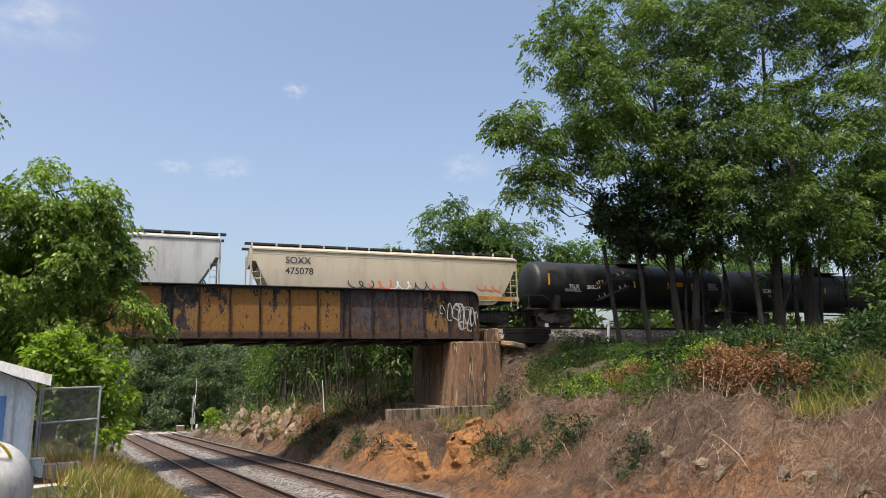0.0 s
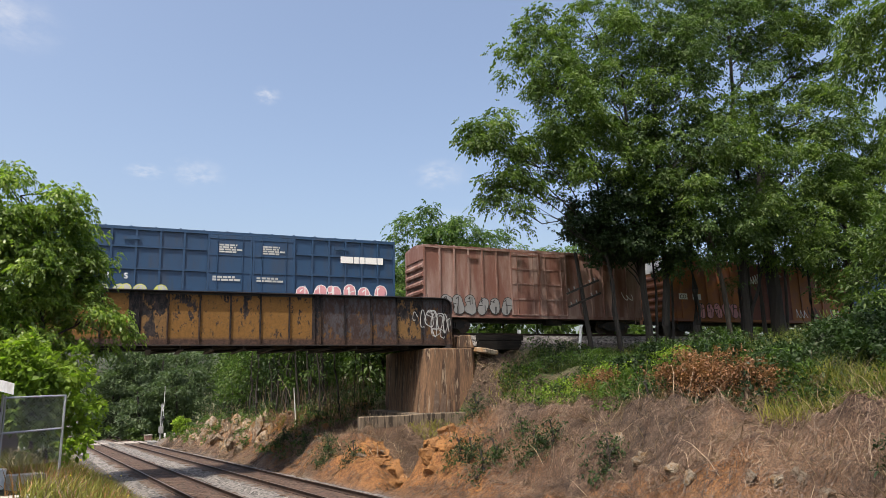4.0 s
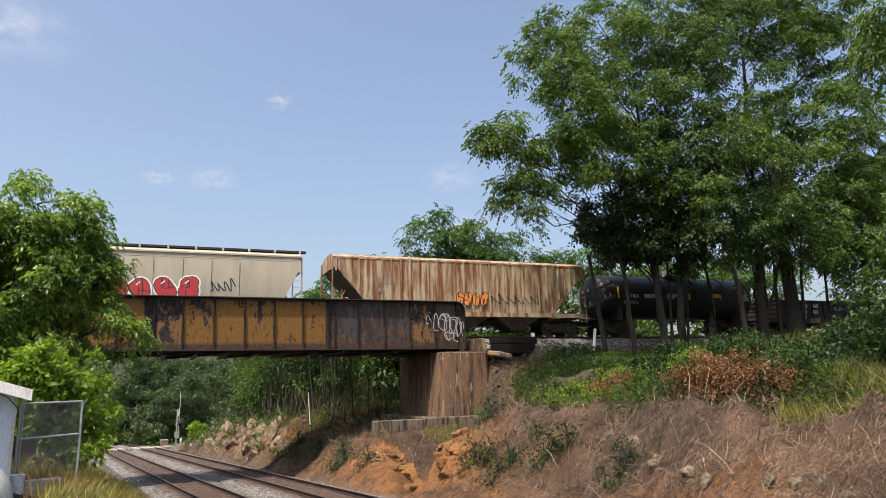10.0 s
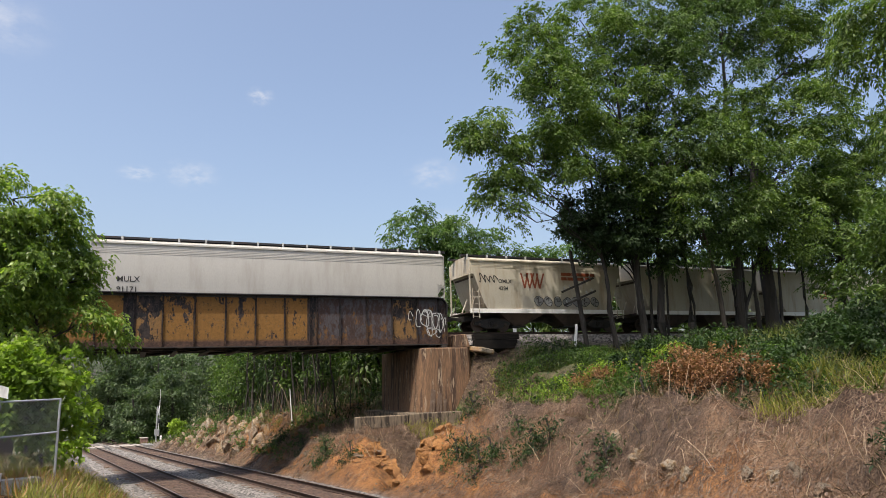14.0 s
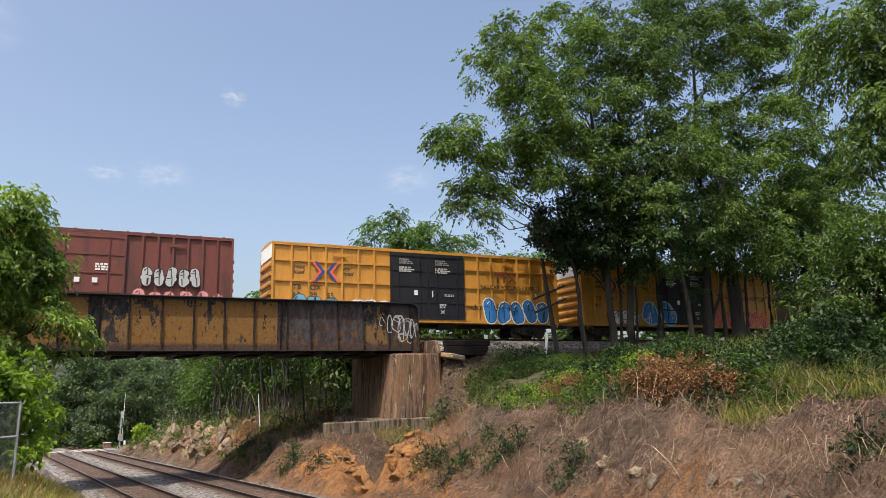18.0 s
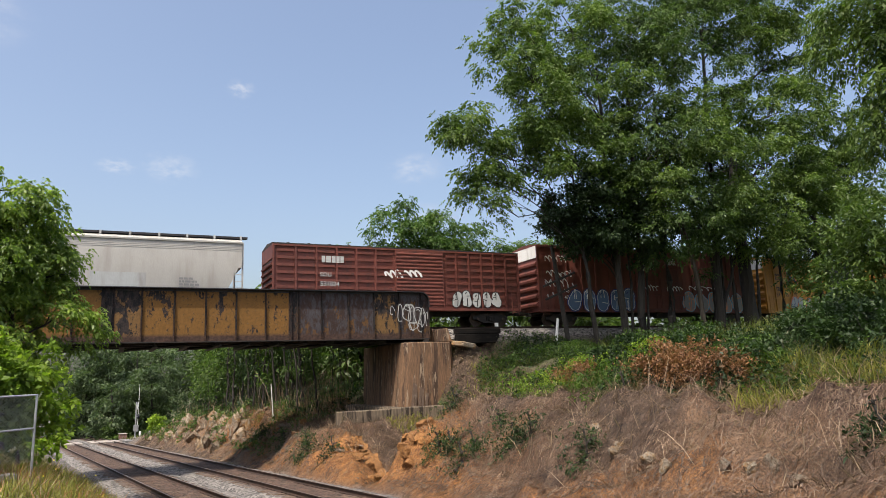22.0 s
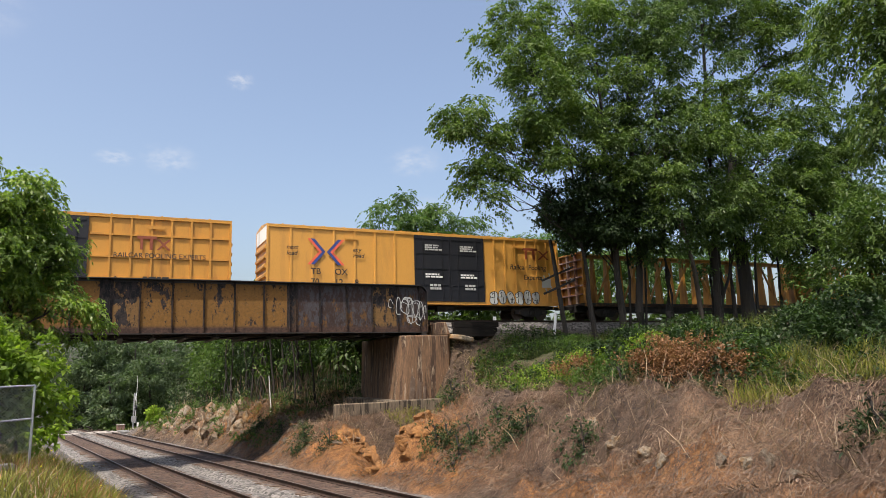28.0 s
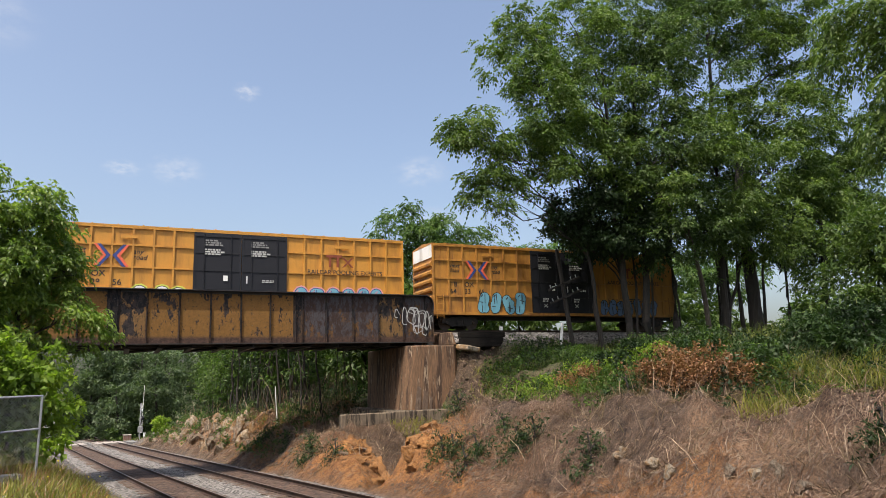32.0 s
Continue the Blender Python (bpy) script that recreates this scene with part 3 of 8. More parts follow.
    box(bm, B0, B1, y + face * 0.012, y + face * 0.032, BOT + 0.0, BOT + 0.14)
    fa = part("flange_angle", bm, M["girder_dark"], parent)
    bm = bmesh.new()
    for x in np.arange(B0 + 0.1, B1 - 0.05, 0.13):
        rivet(bm, x, y + face * 0.034, BOT + 0.07, face)
    tagged(part("rivets", bm, M["girder_dark"], fa), "", "", "", "stuff")
    bm = bmesh.new()
    box(bm, B0, B1, y - 0.2, y + 0.2, BOT - 0.05, BOT)
    part("bottom_flange", bm, M["steel_dark"], parent)


def rivet(bm, x, y, z, face, r=0.02):
    c = bm.verts.new((x, y + face * 0.014, z))
    ring = [bm.verts.new((x + r * math.cos(a), y, z + r * math.sin(a))) for a in (0.3, 1.87, 3.44, 5.01)]
    for i in range(4):
        bm.faces.new((ring[i], ring[(i + 1) % 4], c))


bridge = thing("railway_bridge", up(0, 0, 0), "rusty plate girder railway bridge with peeling ochre and black paint", "bridge")
girder(bridge, -1.0, -1)
girder(bridge, 4.6, 1)
for k in range(16):
    x = -1.6 - 1.52 * k
    bm = bmesh.new()
    box(bm, x - 0.012, x + 0.012, -0.98, 4.58, -1.04, -0.32)
    box(bm, x - 0.13, x + 0.13, -0.98, 4.58, -1.06, -1.04)
    box(bm, x - 0.13, x + 0.13, -0.98, 4.58, -0.34, -0.32)
    part("floor_beam", bm, M["steel_dark"], bridge)
for yy in (0.85, 2.35):
    bm = bmesh.new()
    box(bm, B0, B1, yy - 0.15, yy + 0.15, -0.9, -0.36)
    part("stringer", bm, M["steel_dark"], bridge)
bm = bmesh.new()
box(bm, B0, B1, -0.8, 4.4, -0.33, -0.30)
part("deck", bm, M["timber_dark"], bridge, "dark deck timbers")
for k in range(7):
    bm = bmesh.new()
    rod(bm, (-1.6 - 3.04 * k, -0.95, -0.98), (-4.64 - 3.04 * k, 4.5, -0.98), 0.07, 4)
    part("brace", bm, M["steel_dark"], bridge)

# pier, ledge and backwall at the cut's side
pier = thing("bridge_abutment", up(0, 0, 0), "rust-streaked concrete bridge abutment with a raised backwall", "abutment", "", "structure")
bm = bmesh.new()
def seat_ring(z, grow, batter=0.0):
    x0, x1, y0, y1, r = -2.25 - grow - batter, 0.80 + grow, -1.7 - grow, 5.6, 0.45
    pts = [(x0 + r - r * math.cos(a), y0 + r - r * math.sin(a), z) for a in np.linspace(0, math.pi / 2, 6)]
    return pts + [(x1 - 0.25, y0, z), (x1, y0 + 0.25, z), (x1, y1, z), (x0 + batter, y1, z)]
loft(bm, [seat_ring(-5.6, 0.12, 0.36), seat_ring(-3.4, 0.05, 0.18), seat_ring(-1.12, 0.0), seat_ring(-1.05, -0.06)])
part("seat_block", bm, M["concrete"], pier, "", 0, True)
bm = bmesh.new()
loft(bm, [[(-0.02, -1.62, -1.06), (0.80, -1.62, -1.06), (0.80, 4.8, -1.06), (-0.02, 4.8, -1.06)], [(0.04, -1.52, -0.30), (0.58, -1.52, -0.26), (0.58, 4.7, -0.26), (0.04, 4.7, -0.30)]])
part("backwall", bm, M["concrete"], pier, "", 0.05)
for yy in (-1.0, 4.6):
    bm = bmesh.new()
    prism(bm, [(-0.95, -1.05), (-0.45, -1.05), (-0.62, -0.86), (-0.8, -0.86)], yy - 0.2, yy + 0.2, "y")
    part("bearing", bm, M["steel_dark"], pier, "rusted steel bearing shoe")
bm = bmesh.new()
box(bm, -3.4, 1.15, -2.3, 6.4, -6.4, -4.62)
box(bm, -6.4, -3.402, -2.3, -1.95, -6.4, -4.66)
part("footing", bm, M["concrete_foot"], pier, "weathered grey-brown concrete footing", 0.05)
left = thing("bridge_abutment", up(0, 0, 0), "concrete bridge abutment hidden behind trees", "abutment", "", "structure")
bm = bmesh.new()
box(bm, -26.5, -22.8, -1.7, 4.9, -8.5, -0.9)
part("seat_block", bm, M["concrete"], left, "", 0.05)
t = thing("timber_retaining_beam", up(0, -1.35, 0), "dark timber beams that hold the track bed behind the abutment", "timber beam")
bm = bmesh.new()
box(bm, 0.9, 3.9, -0.55, -0.2, -0.62, -0.30)
part("beam", bm, M["timber_dark"], t, "", 0.02)
bm = bmesh.new()
box(bm, 0.95, 3.75, -0.60, -0.22, -1.16, -0.64)
part("beam", bm, M["timber_dark"], t, "", 0.02)

for x, top, lean in ((-1.9, 1.35, 9), (-1.72, 1.2, 6), (-1.5, 1.05, 12), (-1.28, 0.95, 4), (-1.05, 0.7, 10)):
    t = thing("loose_plank", up(x, -1.86, -4.62) @ pose(0, 0, 0, -6, lean, 0), "weathered dark plank that leans against the abutment", "plank", "planks at the abutment")
    bm = bmesh.new()
    box(bm, -0.07, 0.07, -0.025, 0.025, 0, top)
    part("board", bm, M["tie"], t, "", 0.006)
bm = bmesh.new()
box(bm, -0.55, 0.55, -0.5, 0.5, -0.14, 0.14)
slab_rock = part("stone_slab", bm, M["stone_pale"], None, "", 0.05, False, up(1.35, -1.95, -1.25) @ pose(0, 0, 0, 6, 8, 20))
tagged(slab_rock, "broken concrete slab behind the abutment", "slab")

# ---- foliage ----
def sprays(points, rng, size, k=4, droop=0.35, width=0.34, out=None):
    """Leaf blades, k to each point: folded rhombs that splay out from it. Returns verts and faces."""
    n = len(points)
    P = np.repeat(points, k, axis=0)
    d = rng.normal(size=(n * k, 3))
    if out is not None:
        d += np.repeat(out, k, axis=0) * 0.9
    d[:, 2] -= droop
    d /= np.linalg.norm(d, axis=1)[:, None] + 1e-9
    side = np.cross(d, rng.normal(size=(n * k, 3)) * 0.6 + np.array([0, 0, 1.0]))
    side /= np.linalg.norm(side, axis=1)[:, None] + 1e-9
    L = (size * rng.uniform(0.6, 1.3, n * k))[:, None]
    nrm = np.cross(side, d)
    a = P + d * L * 0.08
    b = P + d * L * 0.5 + side * L * width * 0.5 + nrm * L * 0.05
    c = P + d * L - np.array([0, 0, 1.0]) * L * 0.12
    e = P + d * L * 0.5 - side * L * width * 0.5 + nrm * L * 0.05
    V = np.stack([a, b, c, e], 1).reshape(-1, 3)
    F = np.arange(len(V)).reshape(-1, 4)
    return V, F


def fronds(points, rng, length, away, segs=3, leaflet=0.4, droop=0.5, slim=0.27):
    """Feathered leaves: leaflets in pairs along a drooping stem, and one at its tip. Returns verts and faces."""
    n = len(points)
    d = away * 0.9 + rng.normal(size=(n, 3)) * 0.55
    d[:, 2] = d[:, 2] * 0.45 + 0.12
    d /= np.linalg.norm(d, axis=1)[:, None] + 1e-9
    L = length * rng.uniform(0.65, 1.25, n)[:, None]
    sag = droop * rng.uniform(0.5, 1.5, n)[:, None]
    side = np.cross(d, np.array([0, 0, 1.0]) + rng.normal(size=(n, 3)) * 0.35)
    side /= np.linalg.norm(side, axis=1)[:, None] + 1e-9
    down = np.array([0, 0, -1.0])
    V = []
    for j in range(2 * segs + 1):
        f = 1.0 if j == 2 * segs else 0.28 + 0.68 * (j // 2) / segs
        q = points + d * L * f + down * L * sag * f * f
        way = d + down * sag * 2 * f
        if j < 2 * segs:
            way = way * 0.45 + side * (1 if j % 2 else -1) + rng.normal(size=(n, 3)) * 0.22 + down * 0.25
        way /= np.linalg.norm(way, axis=1)[:, None] + 1e-9
        wide = np.cross(way, np.array([0, 0, 1.0]) + rng.normal(size=(n, 3)) * 0.75)
        wide /= np.linalg.norm(wide, axis=1)[:, None] + 1e-9
        size = L * leaflet * rng.uniform(0.8, 1.2, n)[:, None]
        V += [q, q + way * size * 0.45 + wide * size * slim, q + way * size + down * size * 0.12, q + way * size * 0.45 - wide * size * slim]
    V = np.stack(V, 1).reshape(-1, 3)
    return V, np.arange(len(V)).reshape(-1, 4)


def lobe_points(rng, lobes, per_area, clump=0.5, fill=0.35, per_clump=26):
    """Points in the outer shell of ellipsoid lobes, gathered in clumps with gaps between them, and the ways out of lobe and clump."""
    pts, outs, offs = [], [], []
    for cx, cy, cz, rx, ry, rz in lobes:
        n = int(per_area * (rx * ry + ry * rz + rx * rz) * 4.19)
        m = max(6, int(n / per_clump))
        u = rng.normal(size=(m, 3))
        u /= np.linalg.norm(u, axis=1)[:, None]
        r = rng.uniform(fill, 1.0, m) ** 0.6
        c = u * r[:, None] * (1 + 0.22 * rng.normal(size=(m, 1)).clip(-1.2, 1.5))
        k = rng.integers(0, m, n)
        o = rng.normal(size=(n, 3))
        q = c[k] * np.array([rx, ry, rz]) + o * clump * np.array([1, 1, 0.55])
        pts.append(q + np.array([cx, cy, cz]))
        outs.append(u[k])
        offs.append(o)
    return np.concatenate(pts), np.concatenate(outs), np.concatenate(offs)


def limb(bm, pts, r0, r1, seg=7):
    """A tapered, bending limb through points."""
    pts = [Vector(p) for p in pts]
    n = len(pts)
    rings = []
    for i, p in enumerate(pts):
        d = (pts[min(i + 1, n - 1)] - pts[max(i - 1, 0)]).normalized()
        q = d.to_track_quat("Z", "Y")
        r = r0 + (r1 - r0) * i / (n - 1)
        rings.append([p + q @ Vector((r * math.cos(2 * math.pi * k / seg), r * math.sin(2 * math.pi * k / seg), 0)) for k in range(seg)])
    loft(bm, rings)


def bent(rng, a, b, sag=0.12, n=6):
    a, b = np.array(a, float), np.array(b, float)
    L = np.linalg.norm(b - a)
    off = rng.normal(size=(n + 1, 3)) * L * sag * 0.3
    t = np.linspace(0, 1, n + 1)[:, None]
    off *= np.sin(np.pi * t)
    up_curve = np.array([0, 0, 1.0]) * L * sag * np.sin(np.pi * t)
    return a + (b - a) * t + off + up_curve


def tree(name, base, trunk_top, lobes, leaf, label, radius=0.2, density=9.0, size=0.3, seed=1, bark="bark", clump=0.5, k=4,
         group="", fill=0.35, twigs=5, droop=0.35, width=0.34, category="tree", per_clump=26, feather=0, slim=0.27):
    """A tree: trunk, limbs that reach into each lobe, and a crown of small leaves. Lobes are x, y, z, rx, ry, rz in the world."""
    rng = np.random.default_rng(seed)
    base = np.array(base, float)
    top = np.array(trunk_top, float)
    t = thing(name, Matrix.Translation(base), label, category, group)
    bm = bmesh.new()
    spine = bent(rng, base - base - np.array([0, 0, 0.4]), top - base, 0.022, 9)
    limb(bm, spine, radius * 1.15, radius * 0.35, 9)
    for cx, cy, cz, rx, ry, rz in lobes:
        c = np.array([cx, cy, cz]) - base
        i = int(np.clip(np.searchsorted(spine[:, 2], c[2] - 0.55 * np.hypot(*(c[:2]))) - 1, 4, len(spine) - 2))
        r = radius * (0.62 - 0.04 * i)
        path = bent(rng, spine[i], c, 0.08, 6)
        limb(bm, path, max(0.03, r * 0.75), 0.025, 6)
        for _ in range(twigs):
            u = rng.normal(size=3)
            u /= np.linalg.norm(u)
            limb(bm, bent(rng, path[rng.integers(3, 7)], c + u * np.array([rx, ry, rz]) * 0.72, 0.06, 4), 0.022 + 0.03 * radius, 0.006, 4)
    part("trunk", bm, M[bark], t, "", 0, True)
    pts, outs, offs = lobe_points(rng, lobes, density, clump, fill, per_clump)
    V, F = fronds(pts - base, rng, size, offs * 0.6 + outs * 0.6, feather, width, droop, slim) if feather else sprays(pts - base, rng, size, k, droop, width, outs)
    me = mesh_np("crown", V, F)
    me.materials.append(M[leaf])
    part("crown", me, None, t)
    return t


def uplobe(s, n, z, r, squash=0.85):
    p = U0 + U_DIR * s + U_NRM * n
    return (p.x, p.y, z, r, r, r * squash)


def upbase(s, n):
    p = U0 + U_DIR * s + U_NRM * n
    l, w = p.dot(L_DIR), p.dot(W_DIR)
    return (p.x, p.y, float(ground_z(l, w)))

# ---- the grove on the embankment ----
GROVE = "locust trees on the embankment"
TALL = "tall locust tree with feathery green leaves on the embankment"
for k, (s, n, lean, ht, r, bark, leaf, lobes) in enumerate((
    (9.0, -4.7, -1.6, 13, 0.11, "bark", "leaf_locust", ((0.4, -6, 16.4, 1.9), (-0.6, -6, 16.6, 1.0), (1.2, -6, 13.7, 1.6), (0.8, -6, 12.6, 1.0), (3.6, -6, 21.8, 2.4), (4.5, -6, 18.4, 2.9), (3.3, -6, 15.4, 2.2))),
    (11.1, -4.6, -0.8, 18, 0.20, "bark", "leaf_locust", ((3.9, -5, 24.2, 1.5), (9.1, -4, 25.2, 3.1), (10.1, -4, 20.9, 3.6), (7.8, -5, 15.8, 2.9))),
    (11.7, -3.9, -0.8, 9, 0.13, "bark", "leaf_deep_shade", ((7.2, -5, 12.9, 1.8), (9.8, -5, 12.6, 2.6), (8.6, -4, 11.4, 1.5), (12.4, -5, 11.6, 2.0), (6.7, -5, 11.8, 1.2))),
    (12.4, -4.7, 0.4, 19, 0.22, "bark", "leaf_shade", ((14.3, -4, 27.0, 3.6), (14.8, -5, 21.8, 3.9), (12.9, -6, 16.4, 3.5))),
    (14.7, -4.7, 0.2, 18, 0.20, "bark", "leaf_shade", ((19.7, -4, 27.0, 3.8), (13.4, -6, 12.5, 2.9), (17.9, -5, 12.2, 2.7))),
    (17.1, -5.4, -2.6, 13, 0.16, "bark_pale", "leaf_locust", ((17.2, -7, 15.7, 3.3), (15.7, -7, 18.1, 2.5), (11.8, -7, 14.1, 2.0))),
    (18.5, -5.0, 1.0, 22, 0.24, "bark", "leaf_locust", ((20.8, -4, 32.2, 4.1), (25.1, -5, 28.1, 2.4), (27.2, -5, 31.2, 3.8))),
    (21.9, -4.7, -0.6, 18, 0.46, "bark", "leaf_locust", ((23.9, -6, 17.1, 3.4), (21.7, -6, 12.6, 3.1), (25.6, -6, 21.3, 3.1), (21.6, -5, 21.5, 1.9), (29.4, -5, 26.6, 3.3))),
    (28.5, -5.0, 0.3, 13, 0.22, "bark", "leaf_locust", ((28.1, -5, 14.1, 3.4), (31.4, -4, 20.6, 3.0), (31.8, -5, 17.3, 3.3), (28.4, -5, 10.9, 2.4))),
)):
    b = upbase(s, n)
    top = U0 + U_DIR * (s + lean) + U_NRM * n
    tree("locust_tree", b, (top.x, top.y, b[2] + ht), [uplobe(q[0], q[1], q[2], q[3] * 1.06) for q in lobes], leaf,
         TALL if leaf != "leaf_deep_shade" else "small broadleaf tree with dense leaves coloured dark for shade below the locusts", r, *((15.0, 0.40, 20 + k, bark, 0.32, 4, GROVE, 0.40, 7, 0.6, 0.46) if leaf != "leaf_deep_shade" else (26.0, 0.24, 20 + k, bark, 0.36, 4, GROVE, 0.3, 7, 0.35, 0.5)),
         per_clump=48 if leaf != "leaf_deep_shade" else 40, feather=3 if leaf != "leaf_deep_shade" else 0)

# bare young trunks between them
for k, (s, n, ht, r, lean) in enumerate(((13.4, -4.0, 10, 0.08, 0.4), (15.6, -4.2, 9, 0.09, -0.8), (18.3, -4.6, 9, 0.12, 4.2),
                                         (19.4, -4.4, 10, 0.13, 0.8), (20.7, -4.6, 10, 0.15, -0.3), (22.6, -4.5, 9, 0.12, 1.0), (12.0, -4.2, 9, 0.10, 0.2))):
    b = upbase(s, n)
    p = U0 + U_DIR * (s + lean) + U_NRM * n
    c = uplobe(s + lean, n, b[2] + ht, 1.3)
    tree("locust_tree", b, (p.x, p.y, b[2] + ht), [c], "leaf_locust", "slender young locust tree with a bare trunk", r, 6.0, 0.34, 60 + k, "bark", 0.4, 4, GROVE, 0.35, 4)

# understorey crowns behind the front trunks, their shade put into the leaf colour
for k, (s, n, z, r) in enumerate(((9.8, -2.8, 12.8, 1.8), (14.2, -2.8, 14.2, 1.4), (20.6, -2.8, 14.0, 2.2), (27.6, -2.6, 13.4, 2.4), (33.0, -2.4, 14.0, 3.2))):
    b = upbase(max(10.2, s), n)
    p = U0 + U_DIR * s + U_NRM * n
    tree("locust_tree", b, (p.x, p.y, z), [uplobe(s, n, z, r), uplobe(s + 1.5, n, z + 3.2, r), uplobe(s - 0.8, n - 0.8, z - 1.4, r * 0.6)], "leaf_deep_shade", "leafy tree coloured dark for shade close to the railway line", 0.13, 8.0, 0.36, 140 + k, "bark", 0.5, 4, GROVE, 0.2)

# ---- trees behind the upper line ----
for k, lobes in enumerate((((6.3, 20, 17.0, 2.4), (8.6, 20, 14.4, 3.0), (5.2, 20, 13.6, 2.2)), ((9.8, 20, 16.7, 2.1), (11.0, 20, 14.6, 2.2)), ((12.4, 20, 16.0, 1.9), (13.4, 21, 13.6, 1.9)),
                           ((0.9, 20, 13.6, 1.5), (2.6, 20, 12.9, 1.6)), ((16.4, 20, 14.6, 1.9), (18.0, 20, 13.4, 1.8)), ((21.5, 20, 15.2, 2.3), (24, 20, 14, 2.3)),
                           ((28, 18, 13.5, 3.0), (32, 18, 13, 3.0)), ((37, 18, 14, 3.2), (43, 18, 14, 3.5)), ((-3.6, 20, 11.4, 1.7), (-6.0, 20, 10.6, 1.3), (-1.4, 20, 11.8, 1.6)))):
    s = lobes[0][0]
    b = upbase(s, 20)
    p = U0 + U_DIR * s + U_NRM * 20
    tree("broadleaf_tree", b, (p.x, p.y, lobes[0][2]), [uplobe(*q) for q in lobes], "leaf_back", "bushy green tree behind the railway embankment", 0.2, 10.0, 0.6, 90 + k, "bark", 0.42, 4, "trees behind the line", 0.35, 3, 0.7, 0.5, per_clump=30, feather=3, slim=0.22)

# ---- trees and bushes in front of the bridge, on the other bank ----
def wtree(name, base_lw, lobes, leaf, label, seed, radius, density, size, **kw):
    b = on_ground(*base_lw)
    cx = sum(q[0] for q in lobes) / len(lobes)
    cy = sum(q[1] for q in lobes) / len(lobes)
    top = max(q[2] for q in lobes)
    tree(name, b, ((b.x + cx) / 2, (b.y + cy) / 2, top * 0.9), [(x, y, z, r, r, r * 0.9) for x, y, z, r in lobes], leaf, label, radius, density, size, seed, **kw)


def lw(x, y):
    v = Vector((x, y, 0))
    return v.dot(L_DIR), v.dot(W_DIR)


wtree("ailanthus_tree", lw(-14.0, 23.3), ((-13.9, 23.1, 9.5, 1.3), (-14.7, 22.6, 8.6, 1.8), (-12.9, 23.7, 8.6, 1.2), (-14.3, 22.9, 6.7, 2.0), (-11.95, 24.25, 7.0, 0.75), (-12.9, 23.7, 9.4, 0.7)),
      "leaf_ailanthus", "ailanthus tree with long drooping green leaves beside the bridge", 201, 0.17, 30, 0.28, droop=0.8, width=0.52, per_clump=46, clump=0.23, feather=4, slim=0.23)
wtree("ailanthus_tree", lw(-12.9, 23.6), ((-12.9, 23.8, 6.8, 1.7), (-13.4, 23.4, 4.8, 1.7), (-11.8, 24.25, 5.4, 1.15), (-14.7, 22.7, 4.4, 1.3)),
      "leaf_ailanthus", "ailanthus tree with long drooping green leaves beside the bridge", 202, 0.17, 30, 0.28, droop=0.8, width=0.52, per_clump=46, clump=0.23, feather=4, slim=0.23)
wtree("ailanthus_tree", lw(-16.2, 21.6), ((-15.9, 21.8, 7.7, 2.6), (-16.0, 21.8, 5.1, 2.6), (-16.2, 21.6, 12.0, 0.6), (-16.7, 21.2, 11.0, 0.9), (-17.3, 20.8, 10, 1.2)),
      "leaf_ailanthus", "tall ailanthus tree with drooping green leaves", 203, 0.2, 20, 0.31, droop=0.8, width=0.52, per_clump=46, clump=0.25, feather=4, slim=0.23)
wtree("leafy_bush", lw(-10.3, 19.6), ((-10.6, 19.3, 3.2, 1.25), (-9.95, 19.6, 2.7, 0.65), (-11.0, 19.1, 3.6, 0.9), (-10.1, 19.6, 1.7, 0.75), (-11.0, 19.0, 2.6, 0.9)),
      "leaf_bright", "bright green leafy bush behind the wire fence", 204, 0.06, 46, 0.2, width=0.55, category="bush", clump=0.2, per_clump=16)

# ---- train: paints ----
def paint(name, base, dirt=(0.10, 0.07, 0.05), amount=0.36, rough=0.5, rust=0.0, streak=0.22, vary=0.06):
    return surf(name, base, dirt, amount, 1.1, (1.3, 1.3, streak), rough, 0, 0.05, 40, vary, 0.16, True,
                (0.17, 0.06, 0.025) if rust else None, rust, 2.2, 0.4)


M["p_yellow"] = paint("p_yellow", (0.53, 0.25, 0.042), (0.33, 0.15, 0.032), 0.40, 0.5)
M["p_yellow_old"] = paint("p_yellow_old", (0.44, 0.205, 0.038), (0.20, 0.09, 0.03), 0.44, 0.55, 0.30)
M["p_yellow_new"] = paint("p_yellow_new", (0.58, 0.29, 0.06), (0.42, 0.21, 0.055), 0.36, 0.45)
M["p_black"] = paint("p_black", (0.008, 0.009, 0.014), (0.016, 0.016, 0.019), 0.36, 0.6)
M["p_tank"] = paint("p_tank", (0.014, 0.0145, 0.017), (0.03, 0.029, 0.03), 0.34, 0.52)
M["p_tank_grey"] = paint("p_tank_grey", (0.03, 0.033, 0.038), (0.05, 0.05, 0.05), 0.40, 0.52)
M["p_tan"] = paint("p_tan", (0.40, 0.36, 0.28), (0.325, 0.285, 0.215), 0.42, 0.55)
M["p_cream"] = paint("p_cream", (0.44, 0.405, 0.33), (0.30, 0.235, 0.155), 0.40, 0.55, 0.2)
M["p_grey"] = paint("p_grey", (0.38, 0.40, 0.40), (0.26, 0.25, 0.23), 0.42, 0.5)
M["p_silver"] = paint("p_silver", (0.39, 0.38, 0.355), (0.315, 0.30, 0.27), 0.40, 0.42)
M["p_white"] = paint("p_white", (0.78, 0.77, 0.73), (0.45, 0.42, 0.37), 0.36, 0.5)
